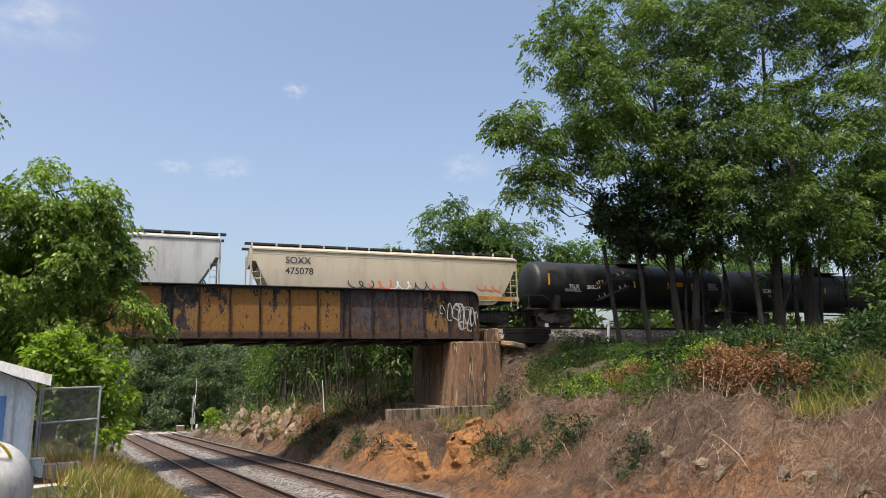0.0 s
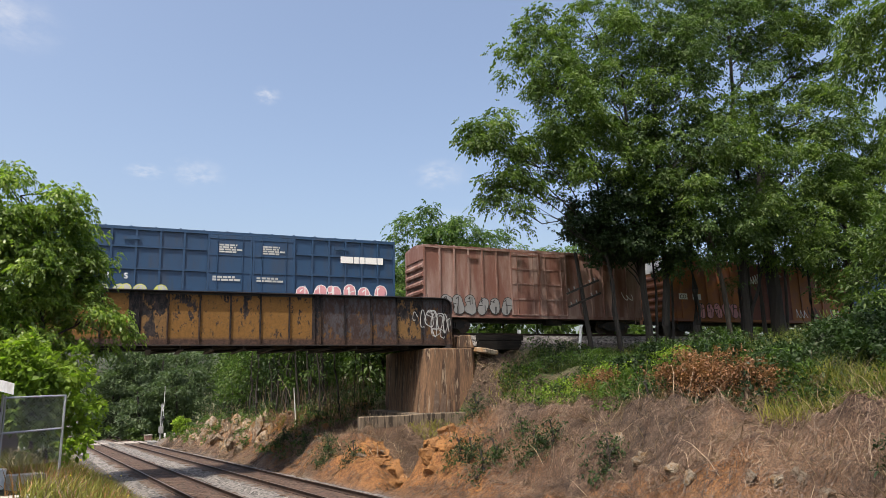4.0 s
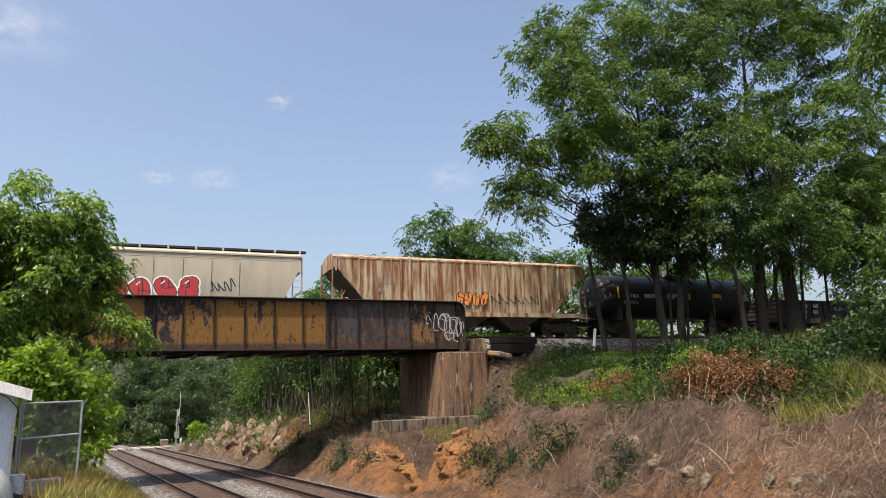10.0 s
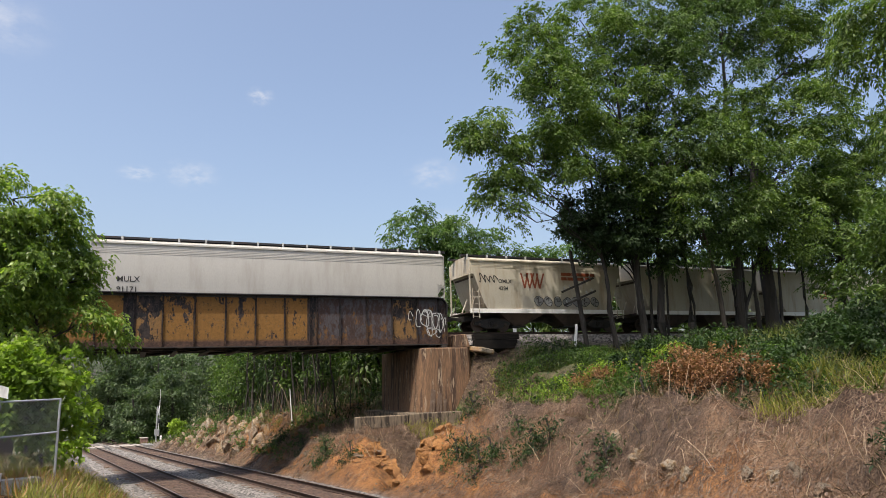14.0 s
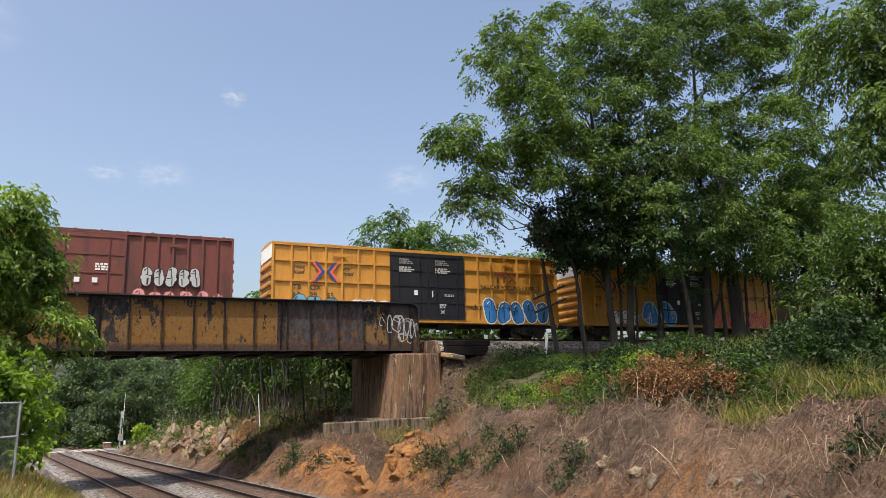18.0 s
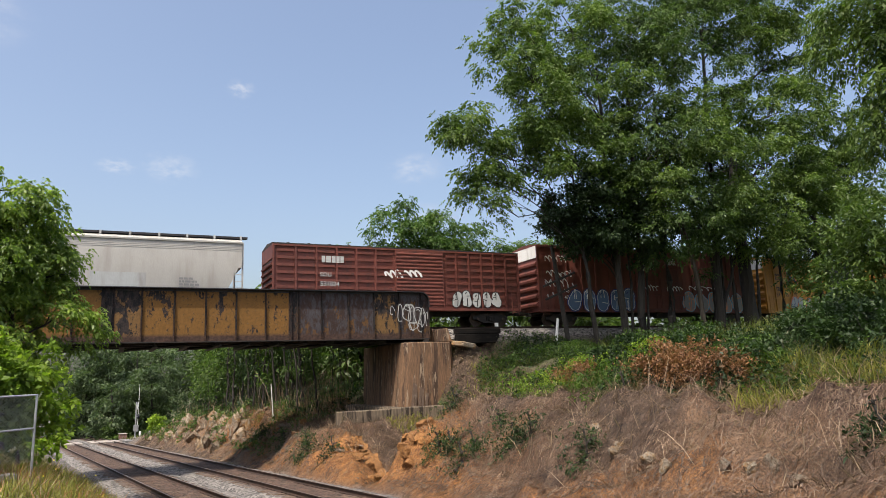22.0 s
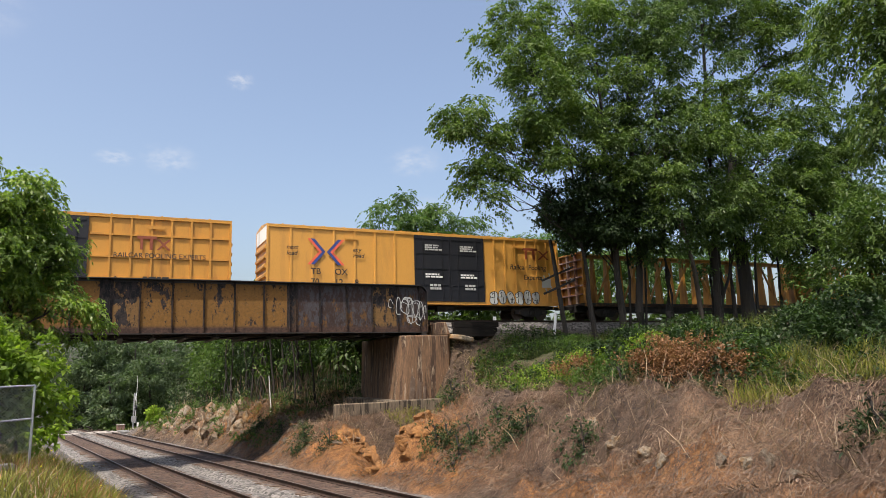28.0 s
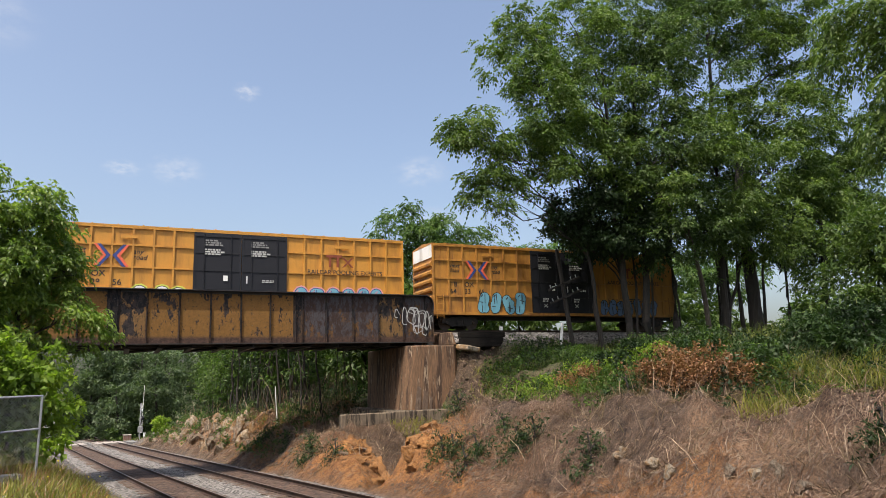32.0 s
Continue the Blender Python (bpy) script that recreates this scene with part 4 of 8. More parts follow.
M["p_rustcream"] = surf("p_rustcream", (0.44, 0.35, 0.235), (0.19, 0.07, 0.025), 0.50, 2.6, (1.2, 1.2, 0.16), 0.75, 0, 0.15, 35, 0.1, 0.13, True, (0.09, 0.04, 0.02), 0.30, 5.0)
M["p_red"] = paint("p_red", (0.155, 0.045, 0.033), (0.08, 0.032, 0.026), 0.42, 0.6)
M["p_brown"] = surf("p_brown", (0.21, 0.09, 0.066), (0.34, 0.125, 0.03), 0.50, 0.8, (0.5, 0.5, 0.55), 0.7, 0, 0.1, 35, 0.08, 0.16)
M["p_brown_pale"] = surf("p_brown_pale", (0.17, 0.075, 0.055), (0.33, 0.24, 0.21), 0.45, 0.9, (1.2, 1.2, 0.2), 0.7, 0, 0.1, 35, 0.08, 0.16)
M["p_blue"] = paint("p_blue", (0.028, 0.068, 0.15), (0.065, 0.09, 0.13), 0.36, 0.5)
M["p_navy"] = paint("p_navy", (0.018, 0.055, 0.12), (0.035, 0.05, 0.08), 0.40, 0.45)
M["p_seafoam"] = paint("p_seafoam", (0.30, 0.40, 0.37), (0.16, 0.2, 0.2), 0.45, 0.6)
M["p_gondola"] = surf("p_gondola", (0.024, 0.020, 0.019), (0.085, 0.042, 0.025), 0.40, 1.5, (1, 1, 0.5), 0.75, 0.1, 0.15, 30, 0.15, 0.12)
M["p_gondola_sill"] = surf("p_gondola_sill", (0.22, 0.10, 0.03), (0.05, 0.03, 0.022), 0.58, 2.0, (1, 1, 0.5), 0.75, 0.1, 0.15)
M["under"] = surf("under", (0.022, 0.02, 0.019), (0.06, 0.045, 0.035), 0.4, 2.0, (1, 1, 1), 0.75, 0.2, 0.1)
# dark brown steel: shade below the hopper bodies is put into this colour
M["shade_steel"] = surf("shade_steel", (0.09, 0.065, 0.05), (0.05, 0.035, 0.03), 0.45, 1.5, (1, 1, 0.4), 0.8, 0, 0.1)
M["wheel"] = surf("wheel", (0.07, 0.05, 0.04), (0.04, 0.03, 0.025), 0.4, 3.0, (1, 1, 1), 0.6, 0.5, 0.1)
for _n, _c in (("white", (0.75, 0.75, 0.73)), ("black", (0.02, 0.02, 0.02)), ("red", (0.42, 0.03, 0.035)), ("blue", (0.03, 0.19, 0.50)), ("cyan", (0.14, 0.36, 0.47)),
               ("maroon", (0.22, 0.05, 0.02)), ("orange", (0.75, 0.24, 0.05)), ("navy", (0.03, 0.05, 0.20)), ("vermilion", (0.70, 0.12, 0.06)), ("reflector", (0.75, 0.36, 0.03)),
               ("pink", (0.62, 0.28, 0.30)), ("pale", (0.43, 0.44, 0.43)), ("green", (0.07, 0.22, 0.14)), ("lime", (0.55, 0.6, 0.1)), ("steelblue", (0.10, 0.17, 0.30)), ("grey", (0.22, 0.22, 0.22))):
    M["i_" + _n] = surf("i_" + _n, _c, [x * 0.7 for x in _c], 0.35, 1.5, (1, 1, 0.4), 0.55, 0, 0.02, 30, 0.05)

# ---- train: shared parts ----
CACHE = {}
NEAR = -1.6


def cached(key, make, material, parent, name=None, m=None, label="", smooth=False, bevel=0.0):
    """A part whose mesh is built once for each key and shared."""
    k = (key, material)
    if k not in CACHE:
        bm = bmesh.new()
        make(bm)
        me = finish(bm, key if name is None else name, bevel, smooth)
        me.materials.append(M[material])
        CACHE[k] = me
    return part(name or key, CACHE[k], None, parent, label, 0, False, m)


def slab(parent, name, x0, x1, y0, y1, z0, z1, material, label=""):
    """A bevel-free plate or bar, shared by its size."""
    dx, dy, dz = round(x1 - x0, 3), round(y1 - y0, 3), round(z1 - z0, 3)
    return cached("%s %.3f %.3f %.3f" % (name, dx, dy, dz), lambda bm: box(bm, 0, dx, 0, dy, 0, dz), material, parent, name, Matrix.Translation((x0, y0, z0)), label)


def side_frame(bm):
    for y in (-1.12, 0.98):
        outline = [(-1.25, 0.42), (-1.25, 0.60), (-0.95, 0.66), (-0.5, 0.80), (0.5, 0.80), (0.95, 0.66), (1.25, 0.60), (1.25, 0.42), (0.98, 0.40), (0.55, 0.22), (-0.55, 0.22), (-0.98, 0.40)]
        prism(bm, outline, y, y + 0.14, "y")
        for x in (-0.26, -0.13, 0.0, 0.13, 0.26):
            rod(bm, (x, y - 0.02 if y < 0 else y + 0.16, 0.30), (x, y - 0.02 if y < 0 else y + 0.16, 0.62), 0.05, 6)
    box(bm, -0.2, 0.2, -1.1, 1.1, 0.5, 0.85)


def wheel_set(bm):
    for y in (-0.80, 0.66):
        n, rings = 20, []
        for yy, r in ((y, 0.30), (y, 0.457), (y + 0.13, 0.44), (y + 0.14, 0.30)):
            rings.append([(r * math.cos(2 * math.pi * i / n), yy, r * math.sin(2 * math.pi * i / n)) for i in range(n)])
        loft(bm, rings)
    rod(bm, (0, -1.18, 0), (0, 1.18, 0), 0.085, 10)


def coupler(bm):
    box(bm, -0.75, 0.2, -0.09, 0.09, 0.78, 0.98)
    prism(bm, [(-0.72, -0.16), (-0.98, -0.14), (-1.0, 0.02), (-0.86, 0.05), (-0.84, 0.17), (-0.70, 0.17)], 0.74, 1.02, "z")


def running_gear(car, L, inset=1.75):
    for x in (inset, L - inset):
        tr = cached("truck", side_frame, "under", car, None, Matrix.Translation((x, 0, 0)), "dark cast steel truck")
        for dx in (-0.9, 0.9):
            cached("wheel_set", wheel_set, "wheel", tr, None, Matrix.Translation((dx, 0, 0.457)))
    cached("coupler", coupler, "under", car, None, Matrix.Translation((-0.02, 0, 0)))
    cached("coupler", coupler, "under", car, None, Matrix.Translation((L + 0.02, 0, 0)) @ pose(0, 0, 0, 0, 0, 180))


def ladder(car, x, y, z0, z1, material, w=0.42, name="ladder", step=0.38):
    def make(bm):
        for dx in (0, w):
            box(bm, dx - 0.02, dx + 0.02, -0.03, 0.0, 0, z1 - z0)
        for z in np.arange(0.12, z1 - z0, step):
            rod(bm, (0, -0.03, z), (w, -0.03, z), 0.014, 5)
    cached("%s %.2f %.2f" % (name, z1 - z0, w), make, material, car, name, Matrix.Translation((x, y, z0)))


def text(car, body, x, z, size, ink, y=NEAR - 0.035, slant=0.0, name="lettering", gap=1.0):
    cu = bpy.data.curves.new(name, "FONT")
    cu.body, cu.size, cu.extrude, cu.shear, cu.space_character = body, size, 0.003, slant, gap
    cu.offset = size * 0.010
    cu.materials.append(M["i_" + ink])
    o = new(name, cu)
    o.parent = car
    o.matrix_basis = pose(x, y, z, 90, 0, 0)
    return o


def stencil(car, x, z, w, h, rows, ink="white", y=NEAR - 0.035, seed=1):
    """Small writing as plain bars."""
    def make(bm):
        rng = random.Random(seed)
        step = h / rows
        for r in range(rows):
            a = 0.0
            ww = w * rng.uniform(0.7, 1.0)
            while a < ww - 0.05:
                b = min(ww, a + rng.uniform(0.1, 0.3) * max(0.5, w))
                box(bm, a, b, 0, 0.004, h - (r + 1) * step + step * 0.3, h - r * step)
                a = b + 0.045
    tagged(cached("stencil %.2f %.2f %d %d" % (w, h, rows, seed), make, "i_" + ink, car, "stencil", Matrix.Translation((x, y, z))), "", "", "", "stuff")


def ribbon(bm, pts, r, y, index):
    """A thick painted line: one rounded piece for each stroke."""
    for i, ((ax, az), (bx, bz)) in enumerate(zip(pts, pts[1:])):
        a = math.atan2(bz - az, bx - ax)
        ring = [(bx + r * math.cos(a - 1.571 + q), bz + r * math.sin(a - 1.571 + q)) for q in (0, 0.63, 1.26, 1.88, 2.51, 3.14)]
        ring += [(ax + r * math.cos(a + 1.571 + q), az + r * math.sin(a + 1.571 + q)) for q in (0, 0.63, 1.26, 1.88, 2.51, 3.14)]
        f = bm.faces.new([bm.verts.new((px, y - 0.0001 * i, pz)) for px, pz in ring])
        f.material_index = index


def graffiti(car, x0, x1, z0, z1, fill, edge, seed, y=NEAR - 0.04, letters=None, halo=None):
    """A sprayed piece of fat, tightly set blocks with outlines, notches and highlights; nothing in it can be read."""
    rng = random.Random(seed)
    Hh = z1 - z0
    n = letters or max(2, int((x1 - x0) / (Hh * 0.60)))
    W = (x1 - x0) / n
    for i in range(n):
        cx, fat = x0 + W * (i + 0.5), min(W * 0.36, Hh * 0.36)
        lean, low_z, high_z = rng.uniform(-0.14, 0.14) * W, z0 + fat + rng.uniform(0, 0.06) * Hh, z1 - fat - rng.uniform(0, 0.16) * Hh
        strokes = [([(cx - lean, low_z), (cx + lean, high_z)], fat)]
        for q in range(2):
            at = rng.choice((low_z, high_z, (low_z + high_z) / 2))
            strokes.append(([(cx, at), (cx + rng.choice((-1, 1)) * W * rng.uniform(0.12, 0.24), at + rng.uniform(-0.1, 0.1) * Hh)], fat * rng.uniform(0.6, 0.85)))
        bm = bmesh.new()
        d = 0.0016 * (i % 2)
        for k, (grow, depth, index) in enumerate(((0.12, 0.004, 2), (0.04, 0.001, 1), (0.0, -0.002, 0))):
            if k or halo:
                for j, (pts, r) in enumerate(strokes):
                    ribbon(bm, pts, r + grow, y + depth - d - 0.0002 * j, index)
        for q in range(rng.choice((2, 3))):
            nx = cx + rng.uniform(-0.16, 0.16) * W
            za, zb = (z1 - 0.12 * Hh, z0 + rng.uniform(0.45, 0.6) * Hh) if rng.random() < 0.5 else (z0 + 0.1 * Hh, z0 + rng.uniform(0.35, 0.55) * Hh)
            ribbon(bm, [(nx, za), (nx + rng.uniform(-0.06, 0.06) * W, zb)], 0.025, y - 0.004 - d - 0.0002 * q, 1)
        nz = z0 + rng.uniform(0.3, 0.7) * Hh
        ribbon(bm, [(cx - 0.05 * W, nz), (cx + rng.choice((-1, 1)) * 0.34 * W, nz + rng.uniform(-0.08, 0.08) * Hh)], 0.022, y - 0.0048 - d, 1)
        ribbon(bm, [(cx - 0.18 * W, high_z + fat * 0.2), (cx - 0.05 * W, high_z + fat * 0.55)], 0.03, y - 0.0052 - d, 2)
        me = finish(bm, "graffiti_shape")
        for q in (fill, edge, halo or edge):
            me.materials.append(M["i_" + q])
        tagged(part("graffiti_shape", me, None, car), "sprayed graffiti shape", "", "", "stuff")


def tag(car, x, z, w, h, ink, seed, y=NEAR - 0.04, loops=5, thick=0.03):
    """A handwritten tag: a looping painted line."""
    rng = random.Random(seed)
    high = [rng.uniform(0.45, 1.0) for _ in range(loops + 2)]
    fat = [rng.uniform(0.5, 1.3) for _ in range(loops + 2)]
    n = loops * 12
    L, R = [], []
    pts = []
    for i in range(n + 1):
        u = i / n
        k, f = int(u * loops), (u * loops) % 1
        hi, wd = high[k] * (1 - f) + high[k + 1] * f, fat[k] * (1 - f) + fat[k + 1] * f
        a = 2 * math.pi * u * loops + seed
        pts.append(Vector((x + w * u + 0.34 * w / loops * wd * math.sin(a), 0, z + h * (0.08 + 0.84 * hi * (0.5 - 0.5 * math.cos(a * 0.98))))))
    bm = bmesh.new()
    for i, p in enumerate(pts):
        d = (pts[min(n, i + 1)] - pts[max(0, i - 1)]).normalized()
        s = Vector((-d.z, 0, d.x)) * thick
        yy = Vector((0, y - 0.0001 * i, 0))
        L.append(bm.verts.new(p + s + yy))
        R.append(bm.verts.new(p - s + yy))
    for i in range(n):
        bm.faces.new((L[i], L[i + 1], R[i + 1], R[i]))
    part("graffiti_tag", finish(bm, "graffiti_tag"), M["i_" + ink], car, "handwritten graffiti tag")


moving = []
TRAIN = "freight cars of the passing train"


def freight_car(name, c, label, category):
    t = thing(name, up(c, TRACK_N), label, category, TRAIN)
    moving.append((t, c))
    return t


# ---- boxcars ----
def boxcar(c, d, top, coat, label, posts=(7, 7), rails=(), door=None, doors=2, door_coat=None, sill=0.92, end_top=None, proud=0.05, end_ribs=6, roof=None, low_band=None, door_style="plug", hatch=True, door_ribs=0):
    L = round(d - c, 2)
    car = freight_car("boxcar", c, label, "boxcar")
    half = 1.6
    proud *= 1.7
    x0, x1 = door or (L * 0.369, L * 0.631)
    eave = top - 0.06

    def shell(bm):
        box(bm, 0.06, L - 0.06, -half + proud, half - proud, sill + 0.02, eave)
    cached("body box %.2f %.2f" % (L, top), shell, coat, car, "body")

    def roof_shape(bm):
        prism(bm, [(-half, eave - 0.04), (half, eave - 0.04), (half, eave + 0.03), (0, eave + 0.20), (-half, eave + 0.03)], 0, L)
        for x in np.arange(0.9, L - 0.4, 1.2):
            prism(bm, [(-half, eave + 0.03), (0, eave + 0.20), (half, eave + 0.03), (half, eave + 0.07), (0, eave + 0.24), (-half, eave + 0.07)], x - 0.04, x + 0.04)
    cached("roof box %.2f %.2f" % (L, top), roof_shape, roof or coat, car, "roof")
    for y in (-half, half - 0.1):
        slab(car, "side_sill", 0.0, L, y, y + 0.1, sill - 0.02, sill + 0.16, coat)
        slab(car, "top_chord", 0.0, L, y, y + 0.1, eave - 0.14, eave - 0.045, coat)
    for y in (-half, half - proud):
        for x in (0.0, L - 0.11):
            slab(car, "corner_post", x, x + 0.11, y, y + proud, sill + 0.16, eave - 0.14, coat)
        for a, b, n in ((0.11, x0, posts[0]), (x1, L - 0.11, posts[1])):
            for k in range(1, n):
                x = a + (b - a) * k / n
                slab(car, "side_post", x - 0.05, x + 0.05, y, y + proud, sill + 0.16, eave - 0.14, coat)
            if y < 0:
                for z in rails:
                    for k in range(n):
                        xa, xb = a + (b - a) * k / n + 0.05, a + (b - a) * (k + 1) / n - 0.05
                        slab(car, "side_rail", xa, xb, y + 0.006, y + proud, z - 0.05, z + 0.05, coat)
        if low_band:
            for a, b, n in ((0.11, x0, posts[0]), (x1, L - 0.11, posts[1])):
                for k in range(n):
                    xa, xb = a + (b - a) * k / n + 0.05, a + (b - a) * (k + 1) / n - 0.05
                    slab(car, "lower_panel", xa, xb, y + proud - 0.02, y + proud - 0.004, sill + 0.16, low_band[0], low_band[1], "pale green lower panel") if y < 0 else None
    dc = door_coat or coat
    w = (x1 - x0) / doors
    for k in range(doors):
        a = x0 + k * w

        def door_shape(bm, w=w):
            box(bm, 0.015, w - 0.015, 0, 0.06, 0, eave - sill - 0.32)
        dr = cached("door %.2f %.2f" % (w, top), door_shape, dc, car, "door", Matrix.Translation((a, -half - 0.005, sill + 0.17)))
        if door_style == "plug":
            for z in (0.0, 0.25, 0.5, 0.74, 0.97):
                zz = z * (eave - sill - 0.42)
                slab(dr, "door_rib", 0.115, w - 0.115, -0.03, 0.0, zz, zz + 0.09, dc)
            for x in (0.015, w - 0.115):
                slab(dr, "door_edge", x, x + 0.1, -0.026, 0.0, 0, eave - sill - 0.32, dc)
        else:
            for z in np.arange(0.1, eave - sill - 0.5, 0.22):
                cached("door_rib %.2f" % w, lambda bm: prism(bm, [(0.0, 0), (-0.035, 0.03), (-0.035, 0.10), (0.0, 0.13)], 0.08, w - 0.08), dc, dr, "door_rib", Matrix.Translation((0, 0, z)))
            for x in (0.015, w - 0.075):
                slab(dr, "door_edge", x, x + 0.06, -0.04, 0.0, 0, eave - sill - 0.32, dc)
        if door_style == "plug":
            for f in (0.22, 0.78):
                cached("lock_rod %.2f" % top, lambda bm: rod(bm, (0, 0, 0), (0, 0, eave - sill - 0.34), 0.022, 6), dc, dr, "lock_rod", Matrix.Translation((f * w, -0.05, 0)))
    # corrugated ends, with a paler top panel where there is one
    for x, sgn in ((0.06, -1), (L - 0.06, 1)):
        for k in range(end_ribs):
            z = sill + 0.25 + (eave - sill - 1.2) * k / end_ribs
            hgt = (eave - sill - 1.2) / end_ribs

            def rib(bm, hgt=hgt, sgn=sgn):
                prism(bm, [(0, 0.05), (sgn * 0.13, hgt * 0.25), (sgn * 0.14, hgt * 0.5), (0, hgt * 0.8)], -1.42, 1.42, "y")
            cached("end_rib %.3f %d" % (hgt, sgn), rib, coat, car, "end_rib", Matrix.Translation((x, 0, z)))
        et = end_top or coat
        slab(car, "end_panel", x - 0.05 if sgn < 0 else x, x if sgn < 0 else x + 0.05, -1.5, 1.5, eave - 0.85, eave - 0.03, et, "weathered top end panel")
    ladder(car, L - 0.65, -half - 0.06, sill - 0.25, sill + 1.35, coat, 0.45)
    ladder(car, 0.2, -half - 0.06, sill - 0.25, sill + 1.35, coat, 0.45)
    if hatch:
        for x in (x0 * 0.55, x1 + (L - x1) * 0.45):
            slab(car, "load_hatch", x - 0.4, x + 0.4, -half - 0.03, -half + 0.02, eave - 0.66, eave - 0.5, coat)
    slab(car, "centre_sill", 0.1, L - 0.1, -0.35, 0.35, 0.72, sill + 0.02, "under")
    slab(car, "brake_tank", L * 0.55, L * 0.55 + 1.2, -0.9, -0.5, 0.55, 0.9, "under")
    running_gear(car, L, 2.0)
    return car


def chevron_logo(car, x, z, w, h, y):
    """Two arrow shapes that cross, in blue and red bands."""
    def make_band(off, wid):
        def make(bm):
            for sx in (-1, 1):
                for sz in (-1, 1):
                    p = [(sx * (0.04 + off), 0), (sx * (0.04 + off + wid), 0), (sx * (w / 2 * (0.62 + off + wid)), sz * h / 2), (sx * (w / 2 * (0.62 + off)), sz * h / 2)]
                    bm.faces.new([bm.verts.new((q[0], 0, q[1])) for q in p])
        return make
    cached("logo outer %.2f" % w, make_band(0.0, 0.20), "i_navy", car, "logo", Matrix.Translation((x, y, z)), "blue crossing bands")
    cached("logo inner %.2f" % w, make_band(0.21, 0.17), "i_vermilion", car, "logo", Matrix.Translation((x, y - 0.001, z)), "red crossing bands")


def owner_logo(car, x, z, w, h, y):
    """The owner's mark as plain bars."""
    def make(bm):
        def bar(x0, x1, z0, z1):
            bm.faces.new([bm.verts.new(p) for p in ((x0, 0, z0), (x1, 0, z0), (x1, 0, z1), (x0, 0, z1))])
        bar(0, w * 0.62, h * 0.78, h)
        bar(w * 0.10, w * 0.19, 0, h * 0.77)
        bar(w * 0.40, w * 0.50, 0, h * 0.77)
        for a, b in ((0.62, 1.0), (1.0, 0.62)):
            bm.faces.new([bm.verts.new(p) for p in ((w * a, 0.001 * (a > 0.8), 0), (w * (a + 0.09), 0.001 * (a > 0.8), 0), (w * (b + 0.09), 0.001 * (a > 0.8), h * 0.8), (w * b, 0.001 * (a > 0.8), h * 0.8))])
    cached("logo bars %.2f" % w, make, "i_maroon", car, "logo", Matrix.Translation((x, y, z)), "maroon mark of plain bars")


def pooled_boxcar(c, d, number, coat="p_yellow", seed=1, label="", marks=True):
    """The yellow boxcar with ribbed sides and black double doors."""
    L = d - c
    car = boxcar(c, d, 5.37, coat, label or "yellow ribbed boxcar with black double doors and graffiti along its sill",
                 (7, 7), (2.05, 3.15, 4.30), None, 2, "p_black", 0.92, "p_white", 0.05, 6, coat)
    Y = NEAR - 0.006
    k = (L * 0.369 - 0.11) / 7
    P = NEAR + 0.076
    text(car, "TB", 0.11 + k * 1.1, 2.66, 0.42, "black", P)
    text(car, "OX", 0.11 + k * 2.1, 2.66, 0.42, "black", P)
    for i, two in enumerate((number[:2], number[2:4], number[4:])):
        text(car, two, 0.11 + k * (1.1 + i), 2.22, 0.42, "black", P)
    text(car, "next", 0.11 + k * 1.12, 3.86, 0.36, "black", P, 0.25)
    text(car, "load", 0.11 + k * 1.12, 3.56, 0.36, "black", P, 0.25)
    text(car, "any", 0.11 + k * 4.0, 3.86, 0.36, "black", P, 0.25)
    text(car, "road", 0.11 + k * 4.0, 3.56, 0.36, "black", P, 0.25)
    chevron_logo(car, 0.11 + k * 3.0, 3.72, 1.65, 1.15, Y - 0.002)
    xr = L * 0.631
    text(car, "RAILCAR POOLING EXPERTS", xr + 1.15, 3.13, 0.35, "black", Y, 0, "lettering", 1.0)
    owner_logo(car, xr + 2.25, 3.55, 1.5, 0.72, Y)
    xd = L * 0.369
    for dx in (0.55, 3.0):
        stencil(car, xd + dx, 4.42, 0.95, 0.36, 3, "grey", NEAR - 0.045, 3)
        stencil(car, xd + dx, 3.92, 1.05, 0.36, 3, "pale", NEAR - 0.045, 4)
        for side in (-0.12, 0.12):
            cached("hinge mark %.2f" % side, lambda bm: rod(bm, (-side, 0, -0.1), (side, 0, 0.1), 0.03, 5), "i_pale", car, "stencil", Matrix.Translation((xd + dx + 0.45, NEAR - 0.045, 1.55)))
        stencil(car, xd + dx + 0.25, 1.75, 0.5, 0.3, 2, "pale", NEAR - 0.045, 5)
    slab(car, "placard", xd + 1.55, xd + 1.78, NEAR - 0.045, NEAR - 0.04, 2.55, 2.85, "i_white", "white paper placard")
    slab(car, "placard", xd + 2.75, xd + 2.82, NEAR - 0.045, NEAR - 0.04, 2.45, 2.85, "i_white", "white paper placard")
    stencil(car, xd + 3.6, 2.5, 0.7, 0.16, 2, "pale", NEAR - 0.045, 6)
    stencil(car, xr + 2.6, 1.75, 1.6, 0.4, 3, "black", NEAR - 0.01, 7)
    return car


